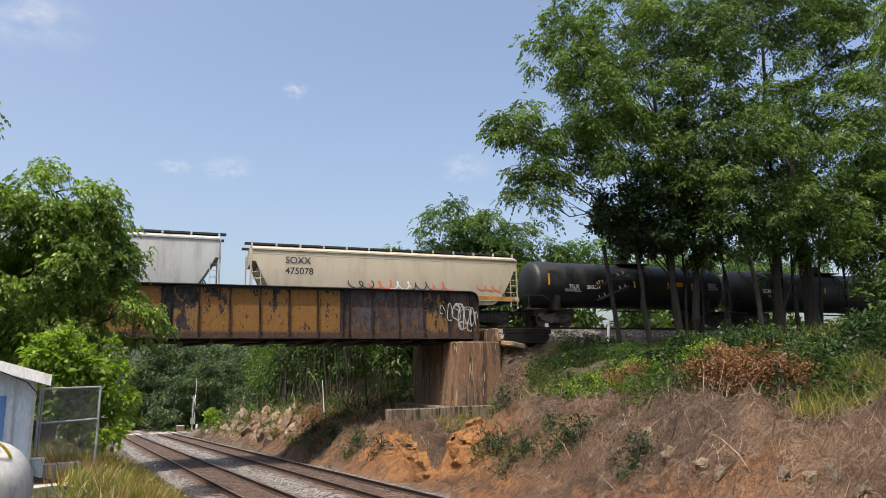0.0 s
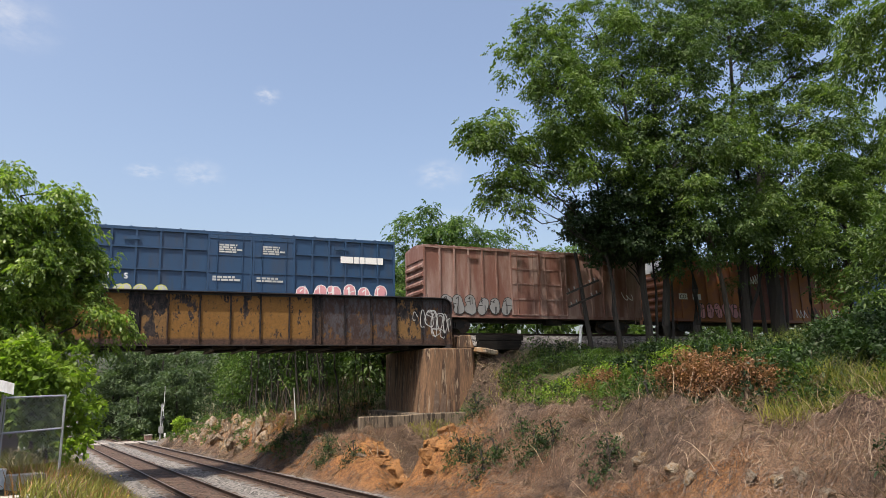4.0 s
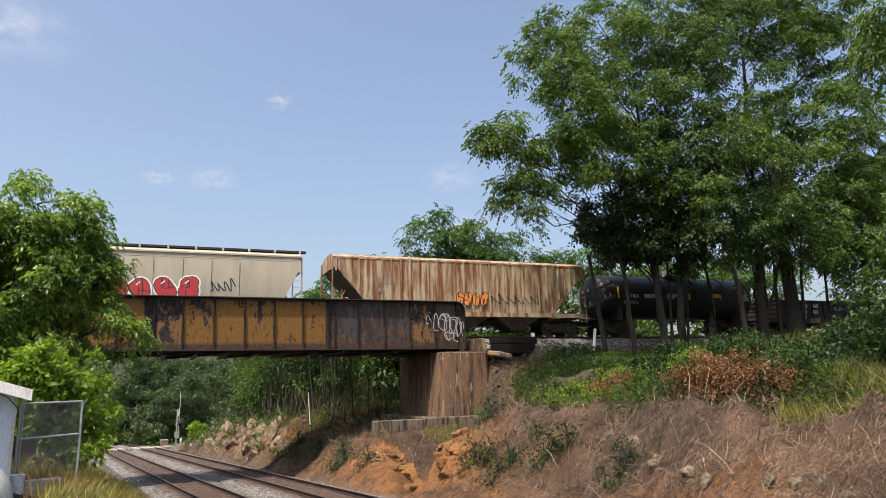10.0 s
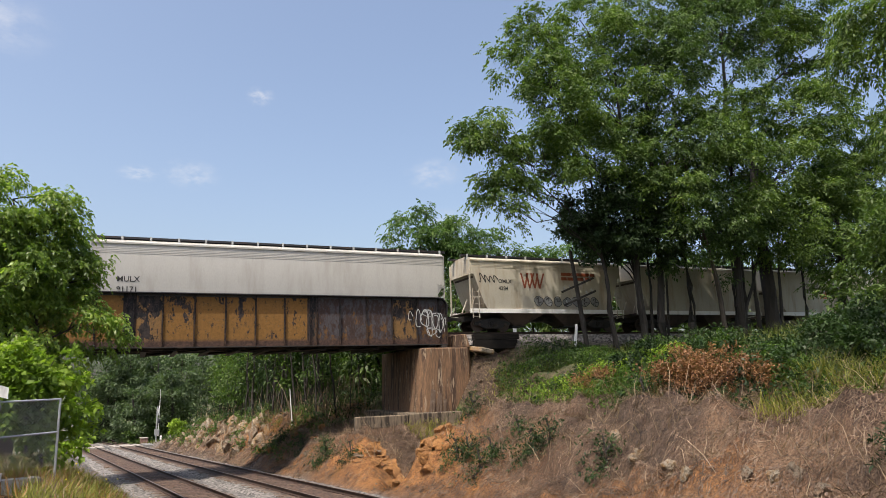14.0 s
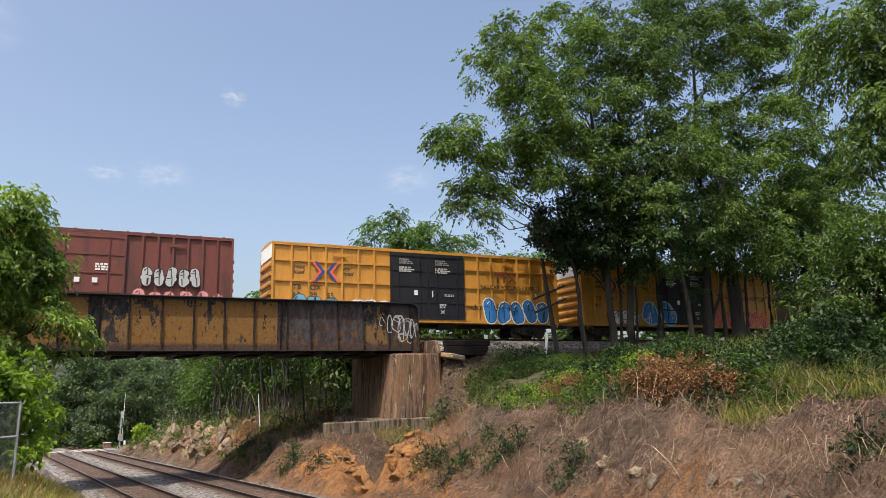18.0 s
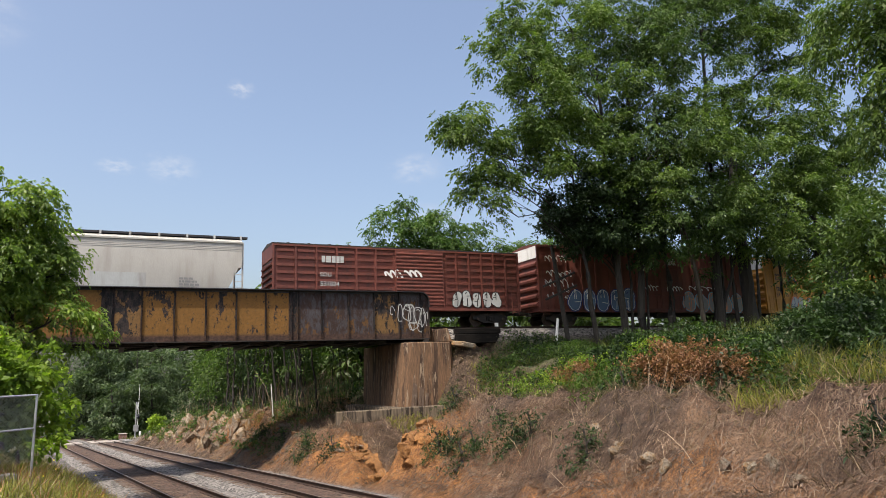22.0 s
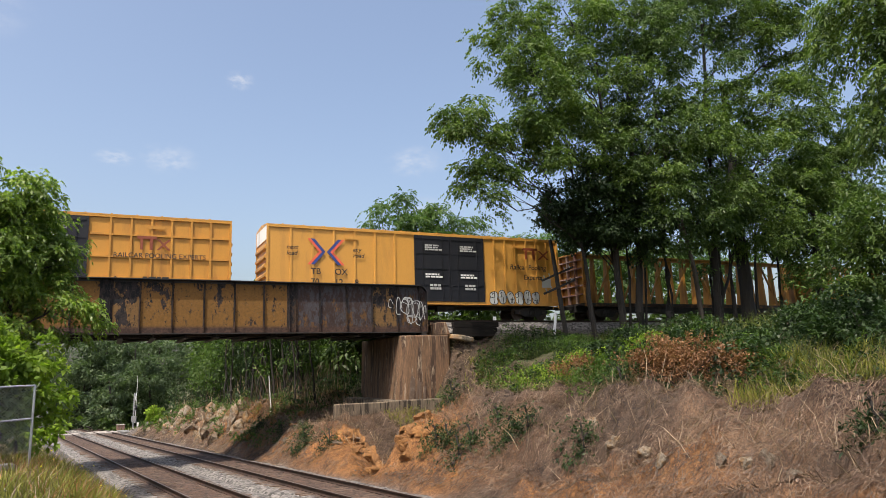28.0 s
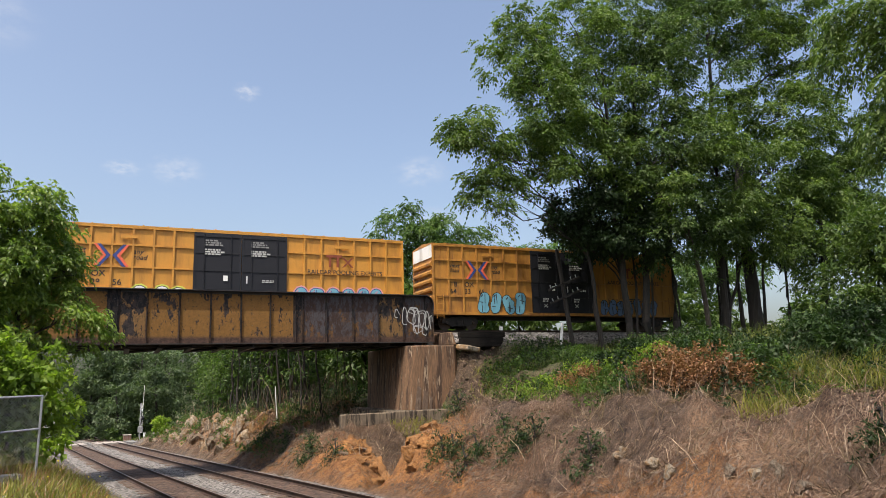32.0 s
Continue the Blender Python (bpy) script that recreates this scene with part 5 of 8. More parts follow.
# ---- covered hoppers ----
def hopper(c, d, top, coat, label, sill=1.10, cut=(1.9, 3.35), curved=True, bays=3, board=True, lines=3, band="p_tan", seams=0, roofcoat=None, sill_coat=None):
    """A covered hopper: curved sides, sloping ends, hopper bays below, running boards on the roof."""
    L = round(d - c, 2)
    car = freight_car("covered_hopper", c, label, "hopper car")
    side_z = 1.25
    eave = top - 0.05

    def prof(z):
        if not curved:
            return 1.56
        u = (z - side_z) / (eave - side_z)
        return 1.50 + 0.10 * math.sin(math.pi * min(1, max(0, u * 0.9 + 0.05)))

    def shape(bm):
        rings = []
        xs = [0.12, 0.3] + list(np.linspace(0.5, cut[0], 7)) + list(np.linspace(cut[0] + 0.5, L / 2, 4))
        xs = xs + [L - x for x in xs[::-1][1:]]
        for x in xs:
            e = min(x, L - x)
            u = min(1, max(0, (e - 0.3) / (cut[0] - 0.3)))
            zb = cut[1] + (side_z - cut[1]) * (math.sin(u * math.pi / 2) if curved else u)
            zb = side_z if u >= 1 else zb
            zs = [zb + (eave - zb) * f for f in (0, 0.12, 0.3, 0.5, 0.7, 0.88, 1.0)]
            near = [(x, -prof(z), z) for z in zs]
            roof_r = [(x, -1.42, top + 0.03), (x, -0.75, top + 0.22), (x, 0.75, top + 0.22), (x, 1.42, top + 0.03)]
            rings.append(near + roof_r + [(x, prof(z), z) for z in zs[::-1]])
        loft(bm, rings)
    cached("hopper body %.2f %.2f %.1f %d" % (L, top, cut[0], curved), shape, coat, car, "body", None, "", True)
    for y in (-1.58, 1.52):
        slab(car, "side_sill", 0.0, L, y - 0.03 if y < 0 else y, y + 0.06, sill, sill + 0.26, sill_coat or ("p_white" if coat in ("p_silver", "p_cream") else coat))
        slab(car, "eave_strip", 0.1, L - 0.1, y - 0.01, y + 0.05, eave - 0.10, eave - 0.02, coat)
        if lines:
            for k in range(lines):
                z = eave - 0.32 - 0.09 * k
                yy = prof(z)
                slab(car, "side_crease", 0.14, L - 0.14, -yy - 0.012 if y < 0 else yy - 0.008, -yy + 0.008 if y < 0 else yy + 0.012, z - 0.012, z + 0.012, coat)
    if seams:
        for k in range(1, seams):
            x = cut[0] + (L - 2 * cut[0]) * k / seams
            slab(car, "seam", x - 0.01, x + 0.01, -1.612, -1.59, side_z + 0.15, eave - 0.45, "shade_steel")
    # sloping end sheets, end posts, braces and platforms
    for sgn, xe in ((1, 0.0), (-1, L)):
        def X(v):
            return xe + sgn * v
        for y in (-1.5, 1.44):
            slab(car, "end_post", *sorted((X(0.02), X(0.10))), y, y + 0.07, sill, eave - 0.02, coat)
        bm = bmesh.new()
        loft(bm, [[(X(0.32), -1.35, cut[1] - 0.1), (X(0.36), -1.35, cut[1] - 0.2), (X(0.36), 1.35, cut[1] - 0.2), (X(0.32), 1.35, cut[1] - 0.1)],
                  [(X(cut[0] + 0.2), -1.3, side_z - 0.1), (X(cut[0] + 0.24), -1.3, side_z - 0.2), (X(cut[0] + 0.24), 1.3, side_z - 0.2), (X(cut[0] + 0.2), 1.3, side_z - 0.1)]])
        part("slope_sheet", bm, M["shade_steel"], car, "sloping end sheet in steel coloured dark for shade")
        for y in (-0.6, 0.55):
            bm = bmesh.new()
            rod(bm, (X(0.4), y, sill + 0.2), (X(1.0), y, 2.7), 0.04, 5)
            part("end_brace", bm, M[coat], car)
        slab(car, "end_platform", *sorted((X(-0.05), X(1.3))), -1.45, 1.45, sill + 0.02, sill + 0.08, "shade_steel")
        bm = bmesh.new()
        for zz in (sill + 0.55, sill + 1.0):
            path_rod(bm, [(X(0.1), -1.5, zz), (X(0.95), -1.5, zz)], 0.018, 5)
        rod(bm, (X(0.95), -1.5, sill + 0.2), (X(0.95), -1.5, sill + 1.0), 0.018, 5)
        part("grab_rail", bm, M[coat], car)
    ladder(car, 0.12, -1.62, sill - 0.35, sill + 1.5, coat, 0.45)
    ladder(car, L - 0.57, -1.62, sill - 0.35, sill + 1.9, coat, 0.45)
    for k in range(bays):
        xc = L * 0.5 + (k - (bays - 1) / 2) * (L - 2 * cut[0] - 0.8) / bays
        w = (L - 2 * cut[0] - 0.8) / bays / 2

        def bay(bm, w=w):
            loft(bm, [[(-w * 0.96, -1.35, side_z + 0.05), (w * 0.96, -1.35, side_z + 0.05), (w * 0.96, 1.35, side_z + 0.05), (-w * 0.96, 1.35, side_z + 0.05)],
                      [(-0.35, -0.65, 0.42), (0.35, -0.65, 0.42), (0.35, 0.65, 0.42), (-0.35, 0.65, 0.42)]])
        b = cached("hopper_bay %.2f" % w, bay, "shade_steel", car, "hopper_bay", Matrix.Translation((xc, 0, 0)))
        slab(b, "outlet_gate", -0.5, 0.5, -0.75, 0.75, 0.34, 0.42, "under")
    # roof: hatch trough and running boards on brackets
    slab(car, "hatch_cover", 0.9, L - 0.9, -0.3, 0.3, top + 0.22, top + 0.32, roofcoat or coat)
    if board:
        for y in (-1.05, 0.75):
            slab(car, "running_board", -0.25, L + 0.25, y, y + 0.3, top + 0.22, top + 0.33, "girder_top", "dark steel grating running board")
        n = int(L / 1.35)
        for k in range(n + 1):
            x = 0.12 + (L - 0.24) * k / n
            slab(car, "board_bracket", x - 0.05, x + 0.05, -1.12, -1.06, top + 0.02, top + 0.35, "p_grey")
    slab(car, "centre_sill", 0.0, L, -0.32, 0.32, 0.72, 1.05, "under")
    running_gear(car, L, 1.7)
    return car


# ---- tank cars ----
def tank_car(c, d, coat, label, marks, stripes=(0.09, 0.41, 0.60, 0.78, 0.97), dome=0.52, z=2.83, R=1.5, sticker=True, cap="p_tank"):
    L = round(d - c, 2)
    car = freight_car("tank_car", c, label, "tank car")

    def shell(bm):
        rings = []
        for x, r in ((0, 0.0), (0.02, 0.3), (0.10, 0.62), (0.22, 0.86), (0.36, 0.97), (0.50, 1.0)):
            rings.append((x, max(r, 0.02)))
        rings = rings + [(L * 0.25, 1.0), (L * 0.5, 1.0), (L * 0.75, 1.0)] + [(L - x, r) for x, r in rings[::-1]]
        loft(bm, [[(x, R * r * math.cos(2 * math.pi * i / 40), z + R * r * math.sin(2 * math.pi * i / 40)) for i in range(40)] for x, r in rings])
    cached("tank_shell %.2f %.2f" % (L, R), shell, coat, car, "tank_shell", None, "", True)
    for x in (L * 0.2, L * 0.4, L * 0.6, L * 0.8):
        def band(bm):
            n = 40
            loft(bm, [[(dx, (R + dr) * math.cos(2 * math.pi * i / n), z + (R + dr) * math.sin(2 * math.pi * i / n)) for i in range(n)] for dx, dr in ((-0.02, -0.01), (-0.02, 0.008), (0.02, 0.008), (0.02, -0.01))])
        cached("seam_band %.2f" % R, band, coat, car, "seam_band", Matrix.Translation((x, 0, 0)), "", True)
    # yellow reflective strips on the side
    for k, f in enumerate(stripes):
        hh = 0.75 if k in (0, len(stripes) - 1) else 0.42
        slab(car, "reflector", f * L - 0.05, f * L + 0.05, -R - 0.02, -R + 0.02, z - 0.2, z - 0.2 + hh, "i_reflector", "yellow reflective strip")
    Y = -R - 0.022
    for s, xf, zz, size in marks:
        text(car, s, xf * L, zz, size, "white", Y)
    stencil(car, L * 0.89, z - 0.25, 0.95, 0.5, 4, "pale", Y, 8)
    stencil(car, L * 0.14, z - 0.62, 1.4, 0.22, 2, "grey", Y + 0.02, 9)
    if sticker:
        slab(car, "placard", L * 0.70, L * 0.70 + 0.75, Y, Y + 0.01, z - 0.05, z + 0.25, "i_reflector", "yellow warning placard")
    # manway, valve housing, platform with railing, ladder
    xd, zt = dome * L, z + R
    bm = bmesh.new()
    rod(bm, (xd, 0, zt - 0.1), (xd, 0, zt + 0.50), 0.42, 20)
    rod(bm, (xd, 0, zt + 0.50), (xd, 0, zt + 0.56), 0.46, 20)
    part("manway", bm, M[cap], car, "", 0, True)
    slab(car, "platform", xd - 0.9, xd + 1.5, -0.95, 0.95, zt - 0.02, zt + 0.03, "under")
    for y in (-0.95, 0.95):
        bm = bmesh.new()
        path_rod(bm, [(xd - 0.9, y, zt), (xd - 0.9, y, zt + 0.55), (xd - 0.55, y, zt + 0.80), (xd + 0.5, y, zt + 0.80), (xd + 0.5, y, zt)], 0.025, 6)
        path_rod(bm, [(xd + 0.9, y, zt), (xd + 0.9, y, zt + 0.45), (xd + 1.5, y, zt + 0.75), (xd + 1.5, y, zt)], 0.025, 6)
        part("railing", bm, M["under"], car)
    bm = bmesh.new()
    for dx in (0.55, 1.0):
        pts = [(xd + dx, -(R + 0.05) * math.sin(a), z + (R + 0.05) * math.cos(a)) for a in np.linspace(0.5, 1.75, 8)] + [(xd + dx, -R - 0.05, 1.0)]
        path_rod(bm, pts, 0.022, 5)
    for a in np.linspace(0.5, 1.75, 8):
        rod(bm, (xd + 0.55, -(R + 0.05) * math.sin(a), z + (R + 0.05) * math.cos(a)), (xd + 1.0, -(R + 0.05) * math.sin(a), z + (R + 0.05) * math.cos(a)), 0.016, 5)
    for zz in (1.2, 1.5, 1.8, 2.1):
        rod(bm, (xd + 0.55, -R - 0.05, zz), (xd + 1.0, -R - 0.05, zz), 0.016, 5)
    part("ladder", bm, M["under"], car)
    # stub sills, saddles and end platforms
    for sgn, xe in ((1, 0.0), (-1, L)):
        def X(v):
            return xe + sgn * v
        slab(car, "stub_sill", *sorted((X(-0.45), X(3.4))), -0.35, 0.35, 0.75, 1.25, "under")
        bm = bmesh.new()
        prism(bm, [(-1.3, 1.05), (1.3, 1.05), (1.35, 2.0), (0.9, 1.62), (0, 1.38), (-0.9, 1.62), (-1.35, 2.0)], *sorted((X(1.45), X(1.85))))
        part("saddle", bm, M["under"], car)
        slab(car, "end_platform", *sorted((X(-0.5), X(0.35))), -1.45, 1.45, 1.05, 1.12, "under")
        bm = bmesh.new()
        path_rod(bm, [(X(-0.45), -1.4, 1.1), (X(-0.45), -1.4, 1.95), (X(0.6), -1.45, 1.95), (X(1.2), -1.45, 1.5)], 0.022, 5)
        path_rod(bm, [(X(-0.45), 1.4, 1.1), (X(-0.45), 1.4, 1.95), (X(-0.45), -1.4, 1.95)], 0.022, 5)
        part("hand_rail", bm, M["under"], car)
    slab(car, "side_step", L * 0.4, L * 0.62, -1.5, -1.1, 1.0, 1.06, "under")
    running_gear(car, L, 1.65)
    return car


# ---- gondolas ----
def gondola(c, d, label, seed):
    L = round(d - c, 2)
    car = freight_car("gondola_car", c, label, "gondola")
    top = 2.70
    for y in (-1.52, 1.46):
        slab(car, "side_plate", 0.05, L - 0.05, y, y + 0.06, 1.1, top - 0.05, "p_gondola")
        slab(car, "top_chord", 0.0, L, y - 0.06, y + 0.12, top - 0.12, top, "p_gondola")
        slab(car, "side_sill", 0.0, L, y - 0.05, y + 0.1, 0.95, 1.24, "p_gondola_sill", "orange rusty side sill")
    n = 14
    for y, s in ((-1.52, -1), (1.52, 1)):
        for k in range(n + 1):
            x = 0.08 + (L - 0.28) * k / n
            slab(car, "side_post", x, x + 0.12, *sorted((y, y + s * 0.08)), 1.24, top - 0.12, "p_gondola")
    slab(car, "floor", 0.05, L - 0.05, -1.46, 1.46, 1.05, 1.12, "p_gondola")
    for x in (0.05, L - 0.15):
        slab(car, "end_plate", x, x + 0.1, -1.46, 1.46, 1.1, top - 0.02, "p_brown_pale")
    slab(car, "end_chord", -0.03, 0.2, -1.5, 1.5, top - 0.14, top + 0.01, "p_gondola")
    slab(car, "end_chord", L - 0.2, L + 0.03, -1.5, 1.5, top - 0.14, top + 0.01, "p_gondola")
    for k in range(4):
        slab(car, "end_rib", -0.02, 0.05, -1.4, 1.4, 1.25 + 0.34 * k, 1.37 + 0.34 * k, "p_gondola_sill")
    slab(car, "corner_post", 0.05, 0.2, -1.6, -1.53, 1.24, top - 0.12, "p_yellow_old", "faded yellow corner post")
    slab(car, "door_plate", 0.85, 1.15, -1.6, -1.53, 1.3, 2.35, "p_yellow_old", "yellow painted plate beside the ladder")
    for k, x in enumerate((0.95, 3.2, 4.7, 8.4, 11.6, L - 2.6, L - 1.4)):
        slab(car, "sill_patch", x, x + (0.8, 1.0, 0.6)[k % 3], -1.585, -1.57, 0.98, 1.36, ("p_yellow_old", "p_rustcream", "p_gondola_sill")[k % 3], "rust-stained pale patch on the sill")
    slab(car, "notice_board", L - 1.9, L - 1.0, -1.6, -1.585, 1.55, 2.0, "p_tan", "faded pale notice panel")
    for x in (0.25, L - 0.75):
        slab(car, "end_panel", x, x + 0.5, -1.57, -1.53, 1.3, top - 0.2, "p_gondola_sill", "rusty orange corner panel")
    Y = -1.615
    slab(car, "reflector", 1.2, 1.26, Y, Y + 0.02, 1.3, 1.9, "i_reflector", "yellow reflective strip")
    slab(car, "reflector", 5.1, 5.16, Y, Y + 0.02, 1.3, 1.9, "i_reflector", "yellow reflective strip")
    for word, x, z in (("GO", 2.35, 2.12), ("NX", 3.55, 2.12), ("340", 2.25, 1.68), ("462", 3.45, 1.68)):
        text(car, word, x, z, 0.40, "white", Y)
    slab(car, "placard", 2.35, 2.75, Y, Y + 0.02, 1.28, 1.6, "i_reflector", "small yellow square placard")
    for k in range(4):
        tag(car, 5.6 + k * 2.5, 1.9, 1.2, 0.45, ("pale", "grey", "orange", "pale")[k], seed + k, Y, 2, 0.018)
    ladder(car, 0.05, -1.66, 0.6, 2.4, "p_gondola", 0.42)
    slab(car, "centre_sill", 0.0, L, -0.32, 0.32, 0.72, 1.05, "under")
    running_gear(car, L, 1.8)
    return car


# ---- centre-beam flat cars ----
def centre_beam(c, d, label):
    L = round(d - c, 2)
    car = freight_car("centrebeam_flatcar", c, label, "flat car")
    top, Yc = 4.74, "p_yellow_old"
    slab(car, "deck", 0.0, L, -1.45, 1.45, 1.04, 1.16, "p_gondola")
    for y in (-1.5, 1.42):
        slab(car, "side_sill", 0.0, L, y, y + 0.08, 0.92, 1.12, "p_gondola_sill", "yellow and rust side sill")
    for x, s in ((0.0, 1), (L - 0.34, -1)):
        bm = bmesh.new()
        box(bm, x, x + 0.34, -1.45, -1.33, 1.16, top)
        box(bm, x, x + 0.34, 1.33, 1.45, 1.16, top)
        box(bm, x, x + 0.34, -1.45, 1.45, top - 0.1, top)
        xi = x + (0.26 if s > 0 else 0.0)
        box(bm, xi, xi + 0.06, -1.4, 1.4, 1.16, top - 0.05)
        b = part("bulkhead", bm, M[Yc], car, "yellow steel end bulkhead")
        for k in range(1, 6):
            slab(b, "bulkhead_rib", x + 0.03, x + 0.28, -1.33, 1.33, 1.16 + 0.6 * k, 1.24 + 0.6 * k, "p_brown_pale")
        for y in (-0.48, 0.42):
            slab(b, "bulkhead_post", x + 0.02, x + 0.27, y, y + 0.07, 1.16, top - 0.1, "p_brown_pale")
    slab(car, "top_beam", 0.34, L - 0.34, -0.42, 0.42, top - 0.06, top, Yc, "yellow top beam with hooks along its edge")
    slab(car, "top_beam", 0.34, L - 0.34, -0.30, 0.30, top - 0.22, top - 0.06, Yc)
    n = 18
    step = (L - 1.4) / n
    for k in range(n + 1):
        x = 0.7 + step * k

        def post(bm):
            loft(bm, [[(-0.10, -0.34, 1.16), (0.10, -0.34, 1.16), (0.10, 0.34, 1.16), (-0.10, 0.34, 1.16)],
                      [(-0.06, -0.16, top - 0.22), (0.06, -0.16, top - 0.22), (0.06, 0.16, top - 0.22), (-0.06, 0.16, top - 0.22)]])
        cached("beam_post", post, Yc, car, None, Matrix.Translation((x, 0, 0)))
        slab(car, "tie_down", x - 0.12, x + 0.12, -1.56, -1.50, 1.0, 1.1, "girder_top")
    for k in range(1, n - 1, 2):
        first = k < n / 2
        xa, xb = 0.7 + step * k, 0.7 + step * (k + 1.45 if first else k + 1.45)

        def brace(bm, w=xb - xa, first=first):
            a, b = ((0, 1.16), (w, top - 0.25)) if first else ((w, 1.16), (0, top - 0.25))
            s = 0.075
            prism(bm, [(a[0] - s, a[1]), (a[0] + s, a[1]), (b[0] + s, b[1]), (b[0] - s, b[1])], -0.16, -0.06, "y")
        cached("brace %.2f %d" % (xb - xa, first), brace, Yc, car, "brace", Matrix.Translation((xa, 0, 0)))
        cached("gusset", lambda bm: prism(bm, [(-0.22, top - 0.22), (0.22, top - 0.22), (0.1, top - 0.62), (-0.1, top - 0.62)], -0.19, -0.17, "y"), Yc, car, None, Matrix.Translation((xb if first else xa, 0, 0)))
    stencil(car, 0.03, 2.2, 0.25, 0.5, 4, "maroon", -1.455, 4)
    slab(car, "centre_sill", 0.0, L, -0.35, 0.35, 0.6, 1.04, "under")
    slab(car, "side_girder", 3.2, L - 3.2, -1.35, -1.2, 0.55, 0.92, "under")
    running_gear(car, L, 2.0)
    return car

# ---- train: the cars in their order ----
def consist():
    Y = NEAR + 0.005
    h = hopper(-31.0, -14.93, 4.62, "p_grey", "grey covered hopper car with curved sides", 1.5, (2.2, 3.5), True, 3, True, 0)
    h = hopper(-13.43, 2.84, 4.20, "p_tan", "tan covered hopper car with black lettering and graffiti", 1.5, (1.9, 3.4), True, 4, True, 1)
    text(h, "SOXX", 1.9, 3.35, 0.52, "black", Y - 0.01)
    text(h, "475078", 1.9, 2.75, 0.52, "black", Y - 0.01)
    slab(h, "kick_plate", 12.8, 16.0, Y - 0.02, Y, 1.55, 1.78, "p_yellow_old", "yellow rust-stained strip")
    for k in range(5):
        tag(h, 5.6 + 1.2 * k, 2.0, 1.3, 0.7, ("black", "vermilion", "white")[k % 3], 10 + k, Y - 0.012, 2)
    tag(h, 13.5, 2.1, 1.5, 0.5, "vermilion", 16, Y - 0.01, 3)
    tank_car(4.08, 19.42, "p_tank", "black tank car with yellow reflective strips and a ladder", (("TILX", 0.16, 2.45, 0.36), ("260631", 0.245, 2.45, 0.36)), (0.065, 0.31, 0.49, 0.67, 0.80, 0.985), 0.50)
    tank_car(20.85, 37.54, "p_tank", "black tank car with white numbers and a yellow placard", (("SCMX 6426", 0.11, 2.55, 0.42),), (0.08, 0.30, 0.48, 0.67, 0.83, 0.985), 0.53)
    b = boxcar(39.66, 55.39, 4.72, "p_yellow_old", "old yellow boxcar with a black louvred door and graffiti", (5, 7), (), (7.2, 10.1), 1, "p_black", 0.95, None, 0.05, 5, "p_yellow_old", None, "rib")
    for k, (s, x) in enumerate((("r", 0.35), ("a", 1.0), ("i", 1.9), ("l", 3.35), ("b", 3.35), ("o", 4.2), ("x", 5.0))):
        text(b, s, x, 3.72 if k < 4 else 3.25, 0.55, "black", NEAR - 0.01)
    text(b, "AB OX", 1.2, 2.35, 0.42, "black", NEAR - 0.01)
    graffiti(b, 1.6, 6.3, 1.05, 2.2, "cyan", "black", 31, NEAR - 0.03)
    graffiti(b, 12.5, 15.0, 1.1, 2.2, "green", "white", 32, NEAR - 0.03)
    tag(b, 5.2, 2.0, 2.0, 0.9, "black", 33, NEAR - 0.02)
    text(b, "next", 12.0, 3.5, 0.28, "black", NEAR - 0.01, 0.25)
    text(b, "any", 13.7, 3.5, 0.28, "black", NEAR - 0.01, 0.25)
    chevron_logo(b, 13.0, 3.45, 0.8, 0.65, NEAR - 0.01)
    stencil(b, 8.0, 3.7, 1.5, 0.3, 2, "white", NEAR - 0.05, 3)
    slab(b, "side_panel", 5.2, 7.1, NEAR - 0.012, NEAR, 1.2, 4.4, "p_yellow", "repaired yellow side panel")
    b = boxcar(57.16, 76.07, 5.37, "p_navy", "dark blue boxcar with white letters and graffiti", (7, 6), (2.05, 3.15, 4.3), (8.3, 13.0), 2, "p_navy", 0.92, "p_white", 0.05, 6, "p_navy")
    text(b, "LR", 3.2, 2.6, 0.42, "white", NEAR - 0.01)
    text(b, "S", 4.3, 2.6, 0.42, "white", NEAR - 0.01)
    stencil(b, 15.6, 3.75, 2.6, 0.55, 1, "white", NEAR - 0.01, 2)
    graffiti(b, 1.2, 6.4, 1.05, 2.35, "pale", "lime", 35, NEAR - 0.03)
    graffiti(b, 13.0, 18.4, 1.1, 2.7, "pink", "white", 36, NEAR - 0.03, 6)
    for x in (8.9, 11.2):
        stencil(b, x, 4.15, 1.2, 0.5, 4, "pale", NEAR - 0.045, 3)
        stencil(b, x - 0.3, 2.6, 1.5, 0.3, 2, "pale", NEAR - 0.045, 4)
    tag(b, 0.25, 3.5, 0.8, 0.8, "white", 37, NEAR - 0.02, 3)
    b = boxcar(77.9, 93.99, 5.35, "p_brown_pale", "faded brown boxcar with peeling paint", (6, 6), (), None, 2, None, 0.92, None, 0.05, 6)
    graffiti(b, 1.0, 6.0, 1.05, 2.3, "grey", "black", 41, NEAR - 0.03)
    tag(b, 14.6, 2.2, 0.8, 0.8, "white", 42, NEAR - 0.02, 2)
    b = boxcar(96.33, 115.29, 5.40, "p_brown", "brown boxcar streaked with orange rust and tagged with graffiti", (6, 6), (), (7.3, 12.0), 2, "p_red", 0.92, "p_white", 0.05, 6, "p_brown")
    for x, s in ((1.1, "CO"), (2.35, "ER")):
        slab(b, "mark_panel", x - 0.08, x + 0.68, NEAR - 0.008, NEAR - 0.004, 2.45, 2.87, "i_white", "white panel behind the letters")
        text(b, s, x, 2.52, 0.38, "black", NEAR - 0.012)
    tag(b, 7.6, 3.7, 1.2, 1.0, "white", 43, NEAR - 0.04, 5, 0.035)
